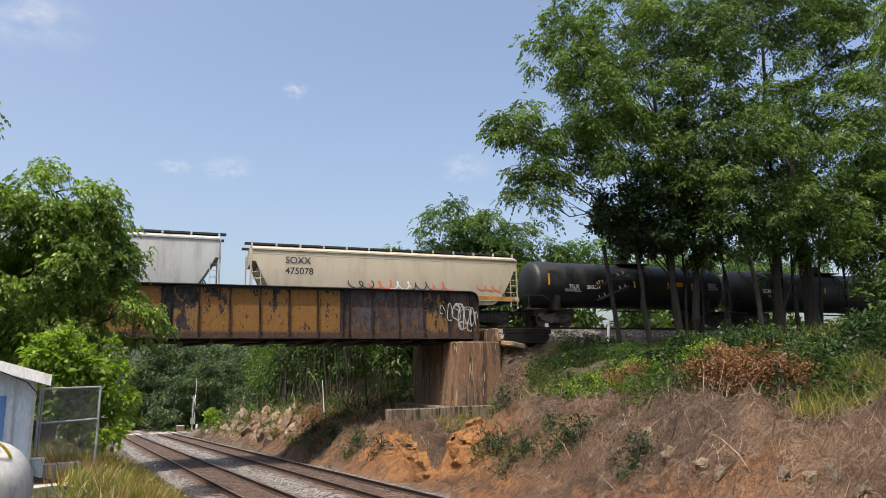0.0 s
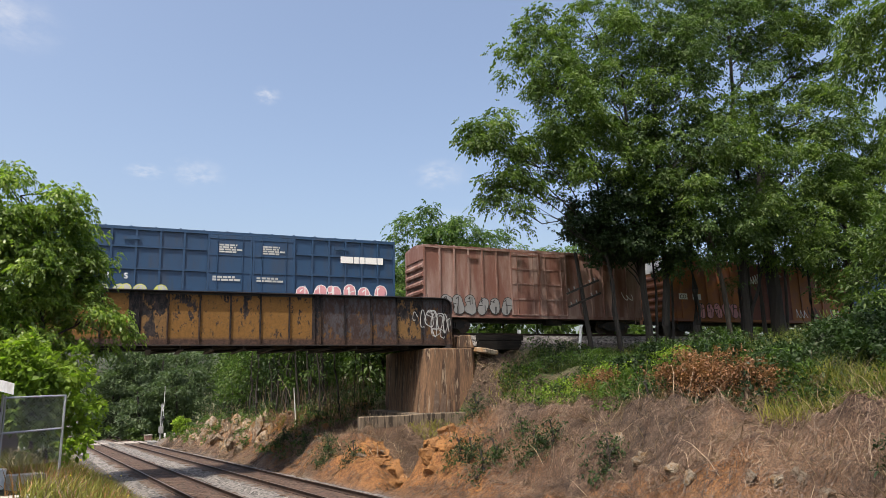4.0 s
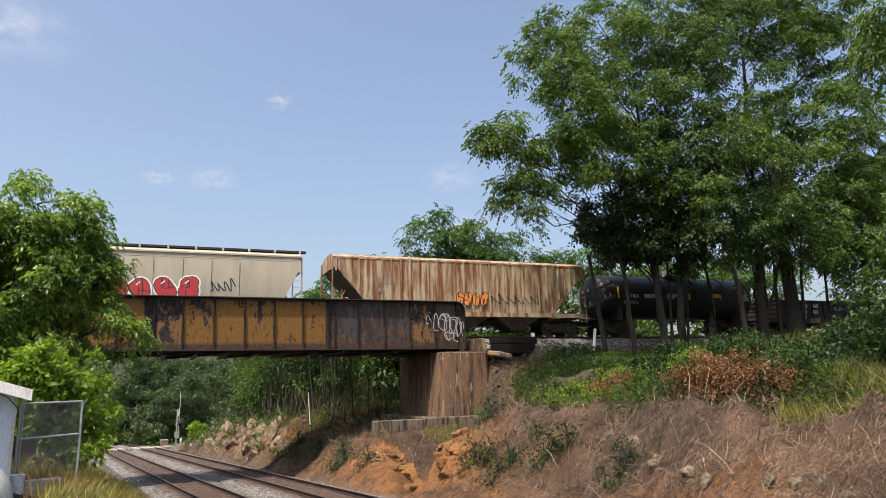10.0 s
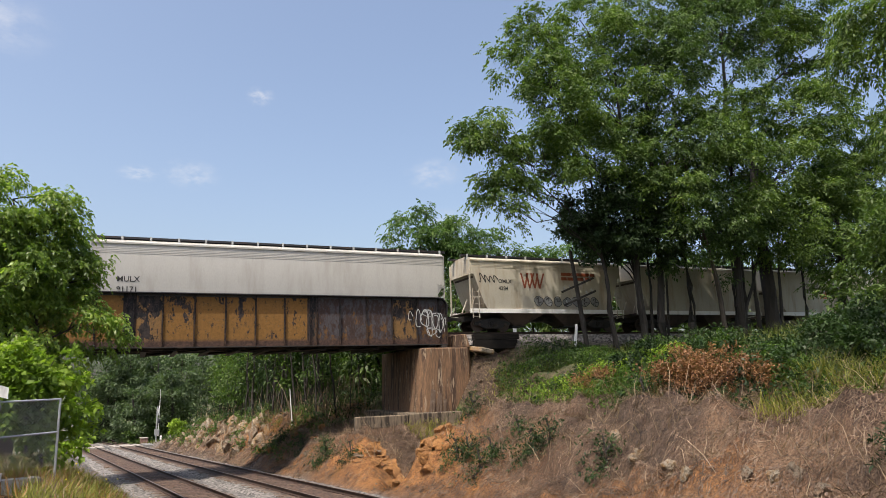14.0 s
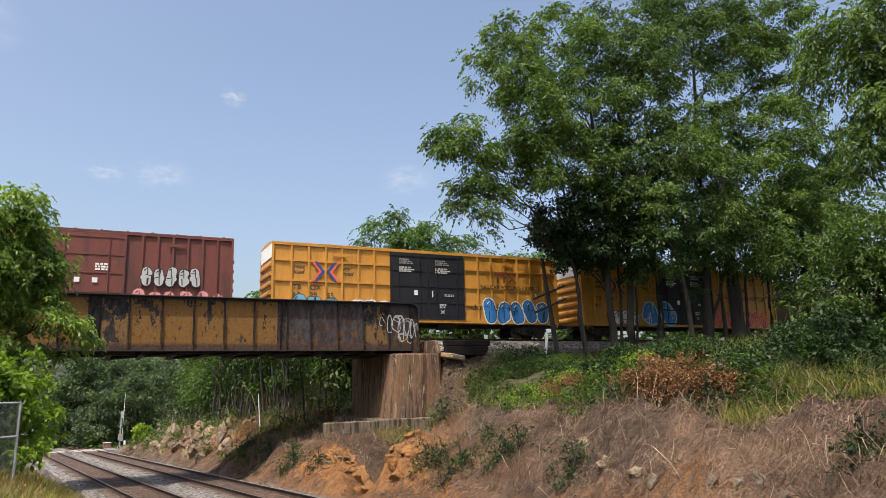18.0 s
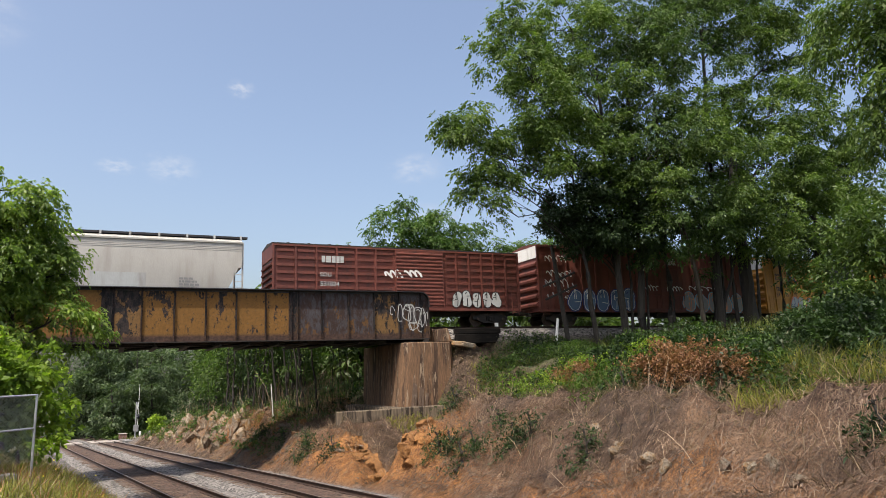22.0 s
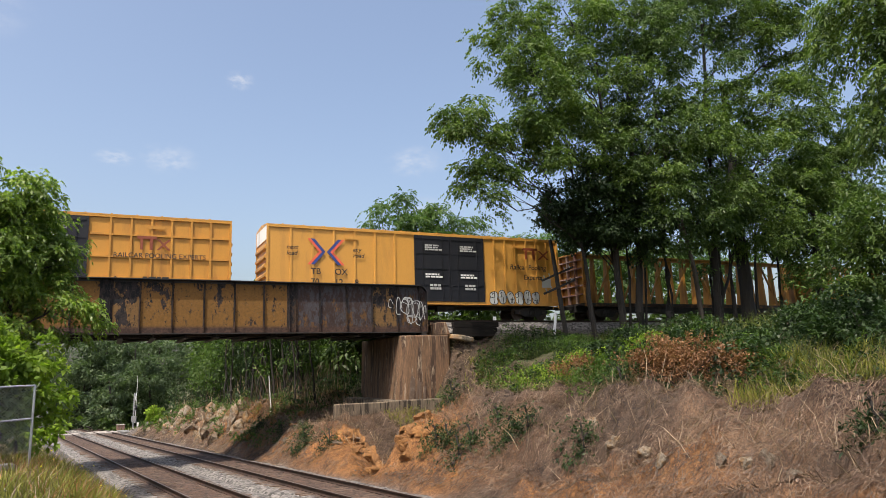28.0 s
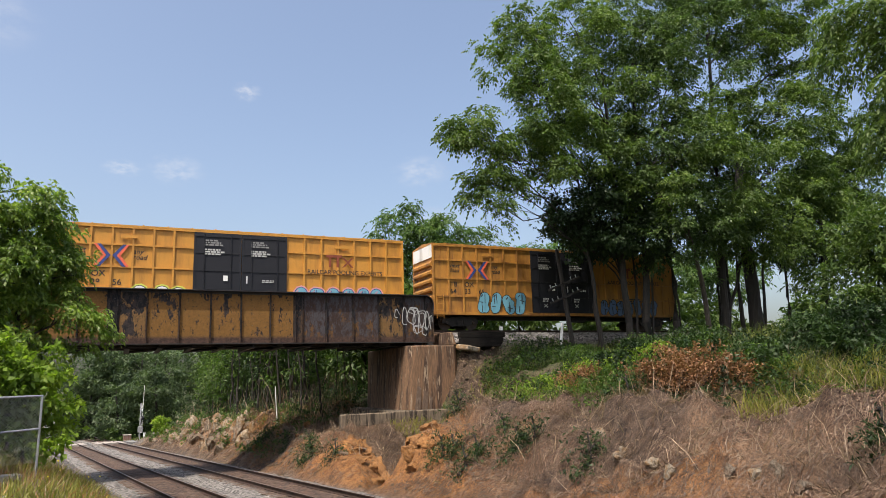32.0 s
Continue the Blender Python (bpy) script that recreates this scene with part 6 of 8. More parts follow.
    stencil(b, 10.2, 4.35, 1.0, 0.3, 3, "pale", NEAR - 0.045, 3)
    graffiti(b, 2.6, 7.2, 1.1, 2.35, "pink", "black", 44, NEAR - 0.03)
    for k in range(4):
        tag(b, 12.3 + 1.3 * k, 1.2, 1.2, 1.2, ("white", "black", "lime", "white")[k], 45 + k, NEAR - 0.02, 3)
    b = boxcar(117.64, 133.65, 5.35, "p_blue", "blue boxcar with pale green lower panels covered in graffiti", (6, 6), (), (7.1, 10.2), 1, "p_blue", 0.92, "p_cream", 0.06, 5, "p_blue", (2.45, "p_seafoam"))
    for x, s in ((1.5, "CO"), (2.6, "ER")):
        slab(b, "mark_panel", x - 0.06, x + 0.56, NEAR - 0.008, NEAR - 0.004, 2.02, 2.38, "i_black", "black panel behind the letters")
        text(b, s, x, 2.08, 0.33, "white", NEAR - 0.012)
    graffiti(b, 3.8, 7.2, 1.0, 2.25, "pale", "black", 51, NEAR - 0.03, 4, "steelblue")
    graffiti(b, 7.3, 11.5, 1.0, 2.2, "white", "black", 52, NEAR - 0.05, 5)
    graffiti(b, 11.6, 15.5, 1.0, 2.1, "cyan", "white", 53, NEAR - 0.03, 5, "pale")
    stencil(b, 8.0, 3.9, 1.3, 0.3, 2, "white", NEAR - 0.045, 3)
    tank_car(134.96, 152.09, "p_tank_grey", "dark grey tank car with a platform and yellow strips", (("GATX 214941", 0.125, 2.55, 0.40),), (0.08, 0.285, 0.45, 0.625, 0.83, 0.99), 0.50, 2.83, 1.5, False)
    tank_car(153.52, 170.72, "p_tank_grey", "dark grey tank car with white numbers", (("GBRX 714880", 0.09, 2.6, 0.38),), (0.075, 0.22, 0.405, 0.595, 0.80, 0.985), 0.525, 2.83, 1.5, False)
    h = hopper(172.9, 189.89, 4.50, "p_tan", "tan covered hopper car with red and white graffiti", 1.35, (2.0, 3.5), True, 3, True, 1, "p_tan", 9)
    text(h, "FURX", 2.0, 3.15, 0.42, "black", Y - 0.01)
    text(h, "843921", 2.0, 2.62, 0.42, "black", Y - 0.01)
    graffiti(h, 6.9, 11.6, 1.75, 3.1, "red", "black", 55, Y - 0.015, 4, "white")
    tag(h, 5.7, 2.3, 0.9, 0.9, "black", 56, Y - 0.012, 3)
    tag(h, 12.0, 2.3, 1.3, 0.9, "black", 57, Y - 0.012, 4)
    slab(h, "kick_plate", 0.4, 16.6, -1.6, -1.585, 1.38, 1.5, "p_yellow", "yellow strip along the sill")
    h = hopper(191.51, 208.48, 4.60, "p_rustcream", "cream ribbed hopper car streaked with rust", 1.15, (2.6, 3.9), False, 3, False, 0)
    for k in range(22):
        x = 2.4 + 12.2 * k / 21
        slab(h, "side_post", x - 0.045, x + 0.045, -1.62, -1.55, 1.4, 4.5, "p_rustcream")
    for k in range(5):
        x = 0.25 + 0.45 * k
        slab(h, "side_post", x - 0.04, x + 0.04, -1.62, -1.55, 3.7 - 0.35 * k, 4.5, "p_rustcream")
        slab(h, "side_post", 16.97 - x - 0.04, 16.97 - x + 0.04, -1.62, -1.55, 3.7 - 0.35 * k, 4.5, "p_rustcream")
    text(h, "SI RX", 2.7, 3.05, 0.4, "grey", -1.63)
    text(h, "47", 2.7, 2.5, 0.4, "grey", -1.63)
    graffiti(h, 7.6, 9.8, 1.8, 2.7, "orange", "black", 58, -1.63)
    for k in range(3):
        tag(h, 10.0 + 1.2 * k, 1.9, 1.0, 0.8, "black", 59 + k, -1.63, 2)
    t = tank_car(209.6, 223.21, "p_tank", "black tank car with a white valve box and handwriting", (("TILX", 0.18, 2.60, 0.34), ("200559", 0.265, 2.60, 0.34)), (0.11, 0.35, 0.55, 0.76, 0.93), 0.52, 2.75, 1.5, True, "p_white")
    text(t, "EMPTY", 0.40 * 13.6, 2.55, 0.5, "pale", -1.53, 0.2)
    gondola(225.25, 241.65, "rusty dark brown gondola car with faded graffiti", 70)
    gondola(242.59, 259.35, "rusty dark brown gondola car with orange sill and graffiti", 80)
    h = hopper(260.54, 280.13, 4.70, "p_silver", "light grey covered hopper car with a row of roof brackets", 1.15, (1.5, 2.6), True, 4, True, 4)
    text(h, "MULX", 1.35, 2.58, 0.40, "black", Y - 0.01)
    text(h, "91171", 1.35, 2.05, 0.40, "black", Y - 0.01)
    h = hopper(281.78, 293.35, 4.58, "p_cream", "cream two-bay covered hopper car with brown lettering", 1.15, (1.5, 3.6), True, 2, True, 3)
    stencil(h, 6.7, 3.25, 2.7, 0.6, 2, "maroon", Y - 0.01, 2)
    for x in (3.6, 4.35):
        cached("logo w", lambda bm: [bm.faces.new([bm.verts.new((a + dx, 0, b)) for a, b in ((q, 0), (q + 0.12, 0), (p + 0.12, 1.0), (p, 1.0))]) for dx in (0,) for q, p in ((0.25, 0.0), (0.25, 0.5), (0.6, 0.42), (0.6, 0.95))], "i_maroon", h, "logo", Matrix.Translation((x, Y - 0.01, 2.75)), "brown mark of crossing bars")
    text(h, "OMLX", 2.0, 3.05, 0.34, "black", Y - 0.01)
    text(h, "4384", 2.0, 2.6, 0.34, "black", Y - 0.01)
    graffiti(h, 4.5, 9.6, 1.6, 2.25, "grey", "black", 75, Y - 0.012, 7)
    tag(h, 0.6, 3.0, 1.3, 0.8, "black", 76, Y - 0.012, 4)
    h = hopper(294.53, 306.1, 4.58, "p_cream", "cream two-bay covered hopper car with grey dust", 1.15, (1.5, 3.6), True, 2, True, 3)
    text(h, "CRDX", 1.9, 3.05, 0.34, "black", Y - 0.01)
    text(h, "22057", 1.9, 2.6, 0.34, "black", Y - 0.01)
    h = hopper(307.65, 319.34, 4.62, "p_cream", "cream two-bay covered hopper car with rust below the roof", 1.15, (1.5, 3.2), True, 2, True, 3)
    stencil(h, 5.0, 2.5, 1.2, 0.5, 5, "vermilion", Y - 0.01, 2)
    h = hopper(320.86, 332.37, 4.66, "p_cream", "cream two-bay covered hopper car with rust stains and scrawls", 1.15, (1.5, 3.6), True, 2, True, 3)
    text(h, "SHPX", 2.2, 3.05, 0.38, "black", Y - 0.01)
    text(h, "433997", 2.2, 2.55, 0.38, "black", Y - 0.01)
    tag(h, 0.3, 3.6, 1.2, 0.8, "maroon", 78, Y - 0.012, 4)
    tag(h, 1.2, 2.9, 0.9, 0.7, "maroon", 79, Y - 0.012, 3)
    b = boxcar(334.2, 350.04, 5.35, "p_red", "dull red boxcar with silver graffiti letters", (8, 7), (), (6.9, 10.5), 1, "p_red", 0.95, "p_brown_pale", 0.05, 6, "p_red")
    text(b, "TR", 1.1, 2.75, 0.42, "white", NEAR - 0.01)
    text(b, "10023", 1.1, 2.25, 0.42, "white", NEAR - 0.01)
    graffiti(b, 11.2, 14.2, 2.5, 3.6, "pale", "black", 81, NEAR - 0.03, 5)
    graffiti(b, 2.0, 5.2, 1.0, 2.3, "green", "white", 82, NEAR - 0.03)
    graffiti(b, 10.8, 15.4, 1.05, 2.4, "pink", "maroon", 83, NEAR - 0.03, 6)
    for x in (6.2, 8.2, 9.0):
        slab(b, "placard", x, x + 0.25, NEAR - 0.05, NEAR - 0.045, 2.6, 2.85, "i_white", "white paper placard")
    stencil(b, 9.1, 3.2, 0.8, 0.4, 3, "white", NEAR - 0.045, 3)
    for c, d, no, coat, items in (
        (352.13, 371.31, "632955", "p_yellow", ((1.0, 4.0, 0.95, 2.4, "cyan", "black", None), (4.6, 7.0, 0.95, 2.2, "green", "navy", "white"), (13.4, 18.4, 0.95, 2.5, "blue", "black", "white"))),
        (373.35, 392.47, "630936", "p_yellow", ((2.5, 5.0, 0.95, 2.1, "white", "black", None), (5.2, 8.4, 0.95, 2.9, "blue", "white", "cyan"), (11.4, 18.0, 0.95, 2.3, "vermilion", "black", "orange"))),
        (471.35, 490.35, "673592", "p_yellow", ((2.6, 7.8, 0.95, 2.2, "pale", "navy", "orange"), (12.4, 17.4, 0.95, 2.3, "white", "black", "vermilion"))),
        (492.45, 511.64, "639957", "p_yellow_new", ((4.2, 7.0, 0.95, 1.9, "green", "maroon", None), (13.2, 18.6, 0.95, 2.2, "pink", "navy", "white"))),
        (534.74, 553.6, "638331", "p_yellow", ((0.4, 8.0, 0.95, 2.4, "cyan", "maroon", "steelblue"),)),
        (626.81, 645.79, "642956", "p_yellow", ((4.0, 6.9, 0.95, 2.2, "white", "black", "lime"), (12.2, 17.8, 0.95, 2.35, "cyan", "navy", "pink"))),
        (647.7, 666.8, "643365", "p_yellow_old", ((3.0, 6.6, 0.95, 2.4, "cyan", "black", None), (12.4, 17.4, 0.95, 2.1, "steelblue", "black", None))),
    ):
        b = pooled_boxcar(c, d, no, coat)
        for k, (x0, x1, z0, z1, fill, edge, halo) in enumerate(items):
            graffiti(b, x0, x1, z0, z1, fill, edge, int(c) + k, NEAR - 0.012, None, halo)
        for k in range(3):
            tag(b, 12.6 + 1.7 * k, 1.7, 0.7, 0.5, "black", int(c) + 5 + k, NEAR - 0.01, 2, 0.022)
    h = hopper(394.18, 411.45, 4.55, "p_tan", "dusty tan covered hopper car with a striped black mark", 1.35, (1.9, 3.3), True, 3, True, 1, "p_tan", 12)
    for k in range(5):
        slab(h, "logo", 1.7, 4.0, Y - 0.02, Y - 0.016, 3.42 + 0.135 * k, 3.48 + 0.135 * k, "i_black", "black stripes of the owner's mark")
    def slanted(bm):
        for a in (0.0, 0.85):
            bm.faces.new([bm.verts.new(p) for p in ((a, 0, 0), (a + 0.72, 0, 0), (a + 0.9, 0, 0.62), (a + 0.18, 0, 0.62))])
    cached("logo slant", slanted, "i_black", h, "logo", Matrix.Translation((3.95, Y - 0.02, 3.4)), "slanted black blocks of the owner's mark")
    text(h, "295137", 3.7, 2.2, 0.42, "black", Y - 0.01)
    slab(h, "kick_plate", 0.4, 16.9, -1.6, -1.585, 1.38, 1.5, "p_yellow", "yellow strip along the sill")
    h = hopper(412.85, 431.37, 4.70, "p_silver", "pale grey covered hopper car with creased roof edge", 1.15, (1.6, 3.2), True, 4, True, 3)
    text(h, "ACFX", 2.5, 2.85, 0.36, "grey", Y - 0.01)
    text(h, "64761", 2.5, 2.35, 0.36, "grey", Y - 0.01)
    slab(h, "patch_panel", 11.0, 13.6, Y - 0.012, Y - 0.008, 1.9, 2.8, "p_grey", "repainted grey patch")
    stencil(h, 15.2, 1.8, 1.0, 0.8, 5, "grey", Y - 0.01, 3)
    b = boxcar(432.9, 448.82, 4.75, "p_red", "brick red boxcar with ribbed panels and faded white letters", (6, 6), (), (7.3, 10.5), 1, "p_red", 0.95, None, 0.06, 7, "p_gondola", None, "rib", False)
    for a, e in ((0.15, 7.2), (10.6, 15.8)):
        for k in range(6):
            x0, x1 = a + (e - a) * k / 6 + 0.1, a + (e - a) * (k + 1) / 6 - 0.1
            for z in np.arange(1.3, 4.4, 0.42):
                slab(b, "side_crease", x0, x1, NEAR + 0.03, NEAR + 0.062, z, z + 0.14, "p_red")
    stencil(b, 2.8, 3.5, 1.7, 0.55, 1, "pale", NEAR - 0.01, 4)
    text(b, "SOU", 2.7, 2.85, 0.34, "pale", NEAR - 0.01)
    text(b, "531824", 2.7, 2.3, 0.38, "pale", NEAR - 0.01)
    tag(b, 6.7, 2.8, 1.0, 0.8, "white", 91, NEAR - 0.02, 3, 0.06)
    tag(b, 8.0, 2.9, 1.0, 0.6, "white", 92, NEAR - 0.06, 3, 0.06)
    graffiti(b, 11.0, 14.5, 1.1, 2.2, "pale", "black", 93, NEAR - 0.03)
    b = boxcar(450.27, 469.27, 5.42, "p_red", "large red boxcar with blue graffiti and white tags", (7, 7), (), (8.2, 12.6), 2, "p_red", 0.92, "p_white", 0.05, 6, "p_red")
    graffiti(b, 2.3, 8.0, 0.95, 2.6, "steelblue", "white", 95, NEAR - 0.03, 5, "navy")
    graffiti(b, 12.4, 18.4, 0.95, 2.45, "grey", "orange", 96, NEAR - 0.03, 5, "cyan")
    for k, (x, z, w, hh) in enumerate(((0.6, 4.2, 1.6, 0.6), (0.7, 3.2, 1.9, 0.6), (0.6, 2.5, 1.8, 0.8), (8.6, 3.9, 1.3, 0.7), (8.7, 2.4, 1.4, 0.5), (10.9, 2.4, 1.4, 0.5), (13.0, 2.5, 3.0, 0.4))):
        tag(b, x, z, w, hh, "white", 97 + k, NEAR - 0.05, 5, 0.03)
    text(b, "NS", 2.0, 2.2, 0.34, "white", NEAR - 0.01)
    text(b, "472055", 2.0, 1.75, 0.34, "white", NEAR - 0.01)
    for x in (1.75, 17.7):
        slab(b, "reflector", x - 0.06, x + 0.06, NEAR - 0.02, NEAR, 1.3, 2.3, "i_reflector", "yellow reflective strip")
    for x in (9.0, 11.2):
        stencil(b, x, 4.3, 0.9, 0.5, 4, "pale", NEAR - 0.045, 3)
    h = hopper(513.45, 532.95, 4.70, "p_silver", "clean silver covered hopper car with black lettering", 1.05, (1.5, 2.9), True, 4, True, 3)
    text(h, "FINX", 2.6, 2.85, 0.38, "black", Y - 0.01)
    text(h, "50135", 2.6, 2.3, 0.38, "black", Y - 0.01)
    tag(h, 14.2, 1.8, 1.0, 0.8, "black", 106, Y - 0.012, 5)
    tag(h, 12.2, 1.8, 0.7, 0.6, "black", 107, Y - 0.012, 2)
    stencil(h, 16.4, 2.0, 1.0, 0.5, 5, "grey", Y - 0.01, 3)
    b = boxcar(555.48, 574.87, 5.37, "p_yellow_new", "bright yellow smooth-sided boxcar with black double doors", (7, 7), (), (8.9, 13.7), 2, "p_black", 0.92, "p_white", 0.04, 6, "p_yellow_new")
    for s, x, z in (("TB", 2.5, 2.55), ("OX", 3.9, 2.55), ("70", 2.5, 1.95), ("12", 3.9, 1.95), ("8", 5.1, 1.95)):
        text(b, s, x, z, 0.5, "black", NEAR - 0.01)
    for s, x, z in (("next", 1.1, 3.95), ("load", 1.1, 3.6), ("any", 5.0, 3.95), ("road", 5.0, 3.6)):
        text(b, s, x, z, 0.36, "black", NEAR - 0.01, 0.25)
    chevron_logo(b, 3.4, 3.85, 2.2, 1.5, NEAR - 0.008)
    owner_logo(b, 16.6, 3.95, 1.9, 0.75, NEAR - 0.008)
    text(b, "Railcar Pooling", 15.6, 3.25, 0.46, "black", NEAR - 0.01, 0.15)
    text(b, "Experts", 16.6, 2.6, 0.46, "black", NEAR - 0.01, 0.15)
    slab(b, "placard", 18.0, 18.7, NEAR - 0.01, NEAR - 0.006, 2.1, 2.7, "i_pale", "printed square sticker")
    for x in (9.6, 12.0):
        stencil(b, x, 4.2, 1.2, 0.4, 3, "pale", NEAR - 0.045, 3)
        stencil(b, x, 2.5, 1.2, 0.3, 2, "white", NEAR - 0.045, 4)
        stencil(b, x + 0.3, 1.75, 0.8, 0.4, 2, "pale", NEAR - 0.045, 5)
    graffiti(b, 7.0, 9.4, 0.95, 1.9, "white", "black", 110, NEAR - 0.012)
    graffiti(b, 14.0, 17.8, 0.95, 1.9, "pale", "black", 111, NEAR - 0.012)
    tag(b, 6.0, 1.75, 1.0, 0.4, "white", 112, NEAR - 0.012, 3)
    centre_beam(576.96, 600.04, "empty yellow centre-beam flat car with rusty bulkheads")
    centre_beam(602.33, 624.89, "empty yellow centre-beam flat car with slanting braces")


consist()


def travelled(t):
    """How far the train has come, in metres."""
    return 19.861 * t + 0.925 * (t / 10) ** 2 + 0.079 * (t / 10) ** 3

# ---- grasses, weeds, straw ----
def blades(points, rng, height, width, lean=0.35, fall=None):
    """Grass blades: narrow bent quads that stand, or lie along a direction of fall."""
    n = len(points)
    h = (height * rng.uniform(0.5, 1.25, n))[:, None]
    a = rng.uniform(0, 6.283, n)
    side = np.stack([np.cos(a), np.sin(a), np.zeros(n)], 1)
    d = rng.normal(size=(n, 3)) * lean
    d[:, 2] = 1.0
    if fall is not None:
        d = d * 0.55 + fall
    d /= np.linalg.norm(d, axis=1)[:, None]
    bend = rng.normal(size=(n, 3)) * 0.25
    bend[:, 2] = -np.abs(bend[:, 2]) - 0.1
    w = (width * rng.uniform(0.6, 1.3, n))[:, None]
    m = points + d * h * 0.55
    tip = points + d * h + bend * h * 0.6
    V = np.stack([points - side * w, points + side * w, m + side * w * 0.8, tip + side * w * 0.15, tip - side * w * 0.15, m - side * w * 0.8], 1).reshape(-1, 3)
    i = np.arange(n)[:, None] * 6
    F = np.concatenate([i + np.array([[0, 1, 2, 5]]), i + np.array([[5, 2, 3, 4]])], 0)
    return V, F


def ground_points(rng, n, l0, l1, w0, w1, keep=None):
    l, w = rng.uniform(l0, l1, n), rng.uniform(w0, w1, n)
    if keep is not None:
        k = keep(l, w)
        l, w = l[k], w[k]
    z = ground_z(l, w)
    return np.stack([L_DIR.x * l + W_DIR.x * w, L_DIR.y * l + W_DIR.y * w, z - 0.02], 1), l, w


def stuff(name, V, F, material, label, category="grass"):
    me = mesh_np(name, V, F)
    me.materials.append(M[material])
    return tagged(new(name, me), label, category, "", "stuff")


def upper_n(l, w):
    x, y = L_DIR.x * l + W_DIR.x * w, L_DIR.y * l + W_DIR.y * w
    return (x - U0.x) * U_NRM.x + (y - U0.y) * U_NRM.y


rng = np.random.default_rng(11)
DOWN = np.array([-W_DIR.x, -W_DIR.y, -0.75])
LEDGE = lambda l, w: np.hypot((l - 27.2) / 5.6, (w - 13.6) / 1.6) > 1 - 0.35 * vnoise(l * 1.3, w * 1.3, 45)
CRAG = lambda l, w: ~((l > 46) & (l < 76) & (w < 15.2) & (vnoise(l * 0.9, w * 0.9, 41) > -0.5))


def tussocks(n, per, box_lw, keep, height, width, spread, material, label):
    C, l, w = ground_points(rng, n, *box_lw, keep)
    P = np.repeat(C, per, axis=0) + rng.normal(size=(len(C) * per, 3)) * np.array([spread, spread, 0.03])
    P[:, 2] += 0.03
    V, F = blades(P, rng, height, width, 0.9, np.repeat(DOWN * 0.6 + rng.normal(size=(len(C), 3)) * 0.4, per, axis=0))
    stuff("straw", V, F, material, label)


def mat_straw(n, box_lw, keep, size, width, material, label, category="grass", stray=0.55):
    """Thin flat stems that lie on the face, most of them pointing downhill."""
    P, l, w = ground_points(rng, n, *box_lw, keep)
    n = len(P)
    e = 0.15
    gl, gw = (ground_z(l + e, w) - ground_z(l - e, w)) / (2 * e), (ground_z(l, w + e) - ground_z(l, w - e)) / (2 * e)
    d = -np.array(W_DIR) * rng.uniform(0.5, 1.2, n)[:, None] + rng.normal(size=(n, 3)) * stray
    dl, dw = d @ np.array(L_DIR), d @ np.array(W_DIR)
    d[:, 2] = dl * gl + dw * gw + rng.normal(size=n) * 0.16
    d /= np.linalg.norm(d, axis=1)[:, None]
    up_way = np.stack([-gl * L_DIR.x - gw * W_DIR.x, -gl * L_DIR.y - gw * W_DIR.y, np.ones(n)], 1)
    side = np.cross(d, up_way + rng.normal(size=(n, 3)) * 0.5)
    side /= np.linalg.norm(side, axis=1)[:, None]
    P = P + np.array([0, 0, 1.0]) * rng.uniform(0.02, 0.12, n)[:, None]
    h, q = (size * rng.uniform(0.4, 1.4, n))[:, None], (width * rng.uniform(0.6, 1.4, n))[:, None]
    V = np.stack([P - side * q, P + side * q, P + d * h + side * q * 0.5, P + d * h - side * q * 0.5], 1).reshape(-1, 3)
    stuff("straw", V, np.arange(len(V)).reshape(-1, 4), material, label, category)


# straw on the cut's face: a mat of short stems, leaf litter, and tussocks that fan downhill
BANK = lambda l, w: LEDGE(l, w) & CRAG(l, w)
mat_straw(70000, (4, 60, 12.2, 19.6), lambda l, w: BANK(l, w) & (vnoise(l * 0.5, w * 0.6, 21) > -0.7), 0.22, 0.0065, "straw_mat", "mat of short pale straw on the cut's face")
mat_straw(60000, (4, 60, 12.0, 19.6), lambda l, w: BANK(l, w) & (vnoise(l * 0.7, w * 0.7, 22) > -0.6), 0.18, 0.007, "grass_red", "mat of reddish-brown dead stems on the cut's face")
mat_straw(26000, (4, 50, 12.2, 19.8), lambda l, w: BANK(l, w), 0.06, 0.016, "grass_red", "brown leaf litter on the cut's face", "leaf litter", 1.2)
mat_straw(5000, (20, 46, 11.9, 14.4), lambda l, w: vnoise(l * 0.7, w * 1.1, 64) > -0.35, 0.20, 0.007, "straw_mat", "straw that has slid down on the clay")
mat_straw(12000, (20, 50, 11.9, 15.6), lambda l, w: ~BANK(l, w), 0.17, 0.007, "grass_rust", "thin rust-coloured stems on the clay", "grass")
mat_straw(16000, (34, 80, 11.7, 13.6), lambda l, w: vnoise(l * 0.6, w * 0.9, 62) > -0.5, 0.26, 0.010, "straw_mat", "pale straw along the foot of the cutting")
mat_straw(9000, (44, 78, 12.6, 16.2), lambda l, w: vnoise(l * 0.8, w * 0.8, 63) > 0.0, 0.30, 0.010, "grass_rust", "rust-coloured dead grass between the rocks")
tussocks(2600, 13, (3, 76, 13.0, 19.4), lambda l, w: (vnoise(l * 0.5, w * 0.6, 21) > -0.3) & BANK(l, w), 0.5, 0.0065, 0.10, "straw_mat", "dry straw tussocks that hang down the cut's face")
tussocks(1500, 11, (3, 60, 13.0, 19.4), lambda l, w: (vnoise(l * 0.7, w * 0.7, 22) > -0.2) & BANK(l, w), 0.6, 0.008, 0.12, "grass_red", "reddish-brown dead grass on the cut's face")
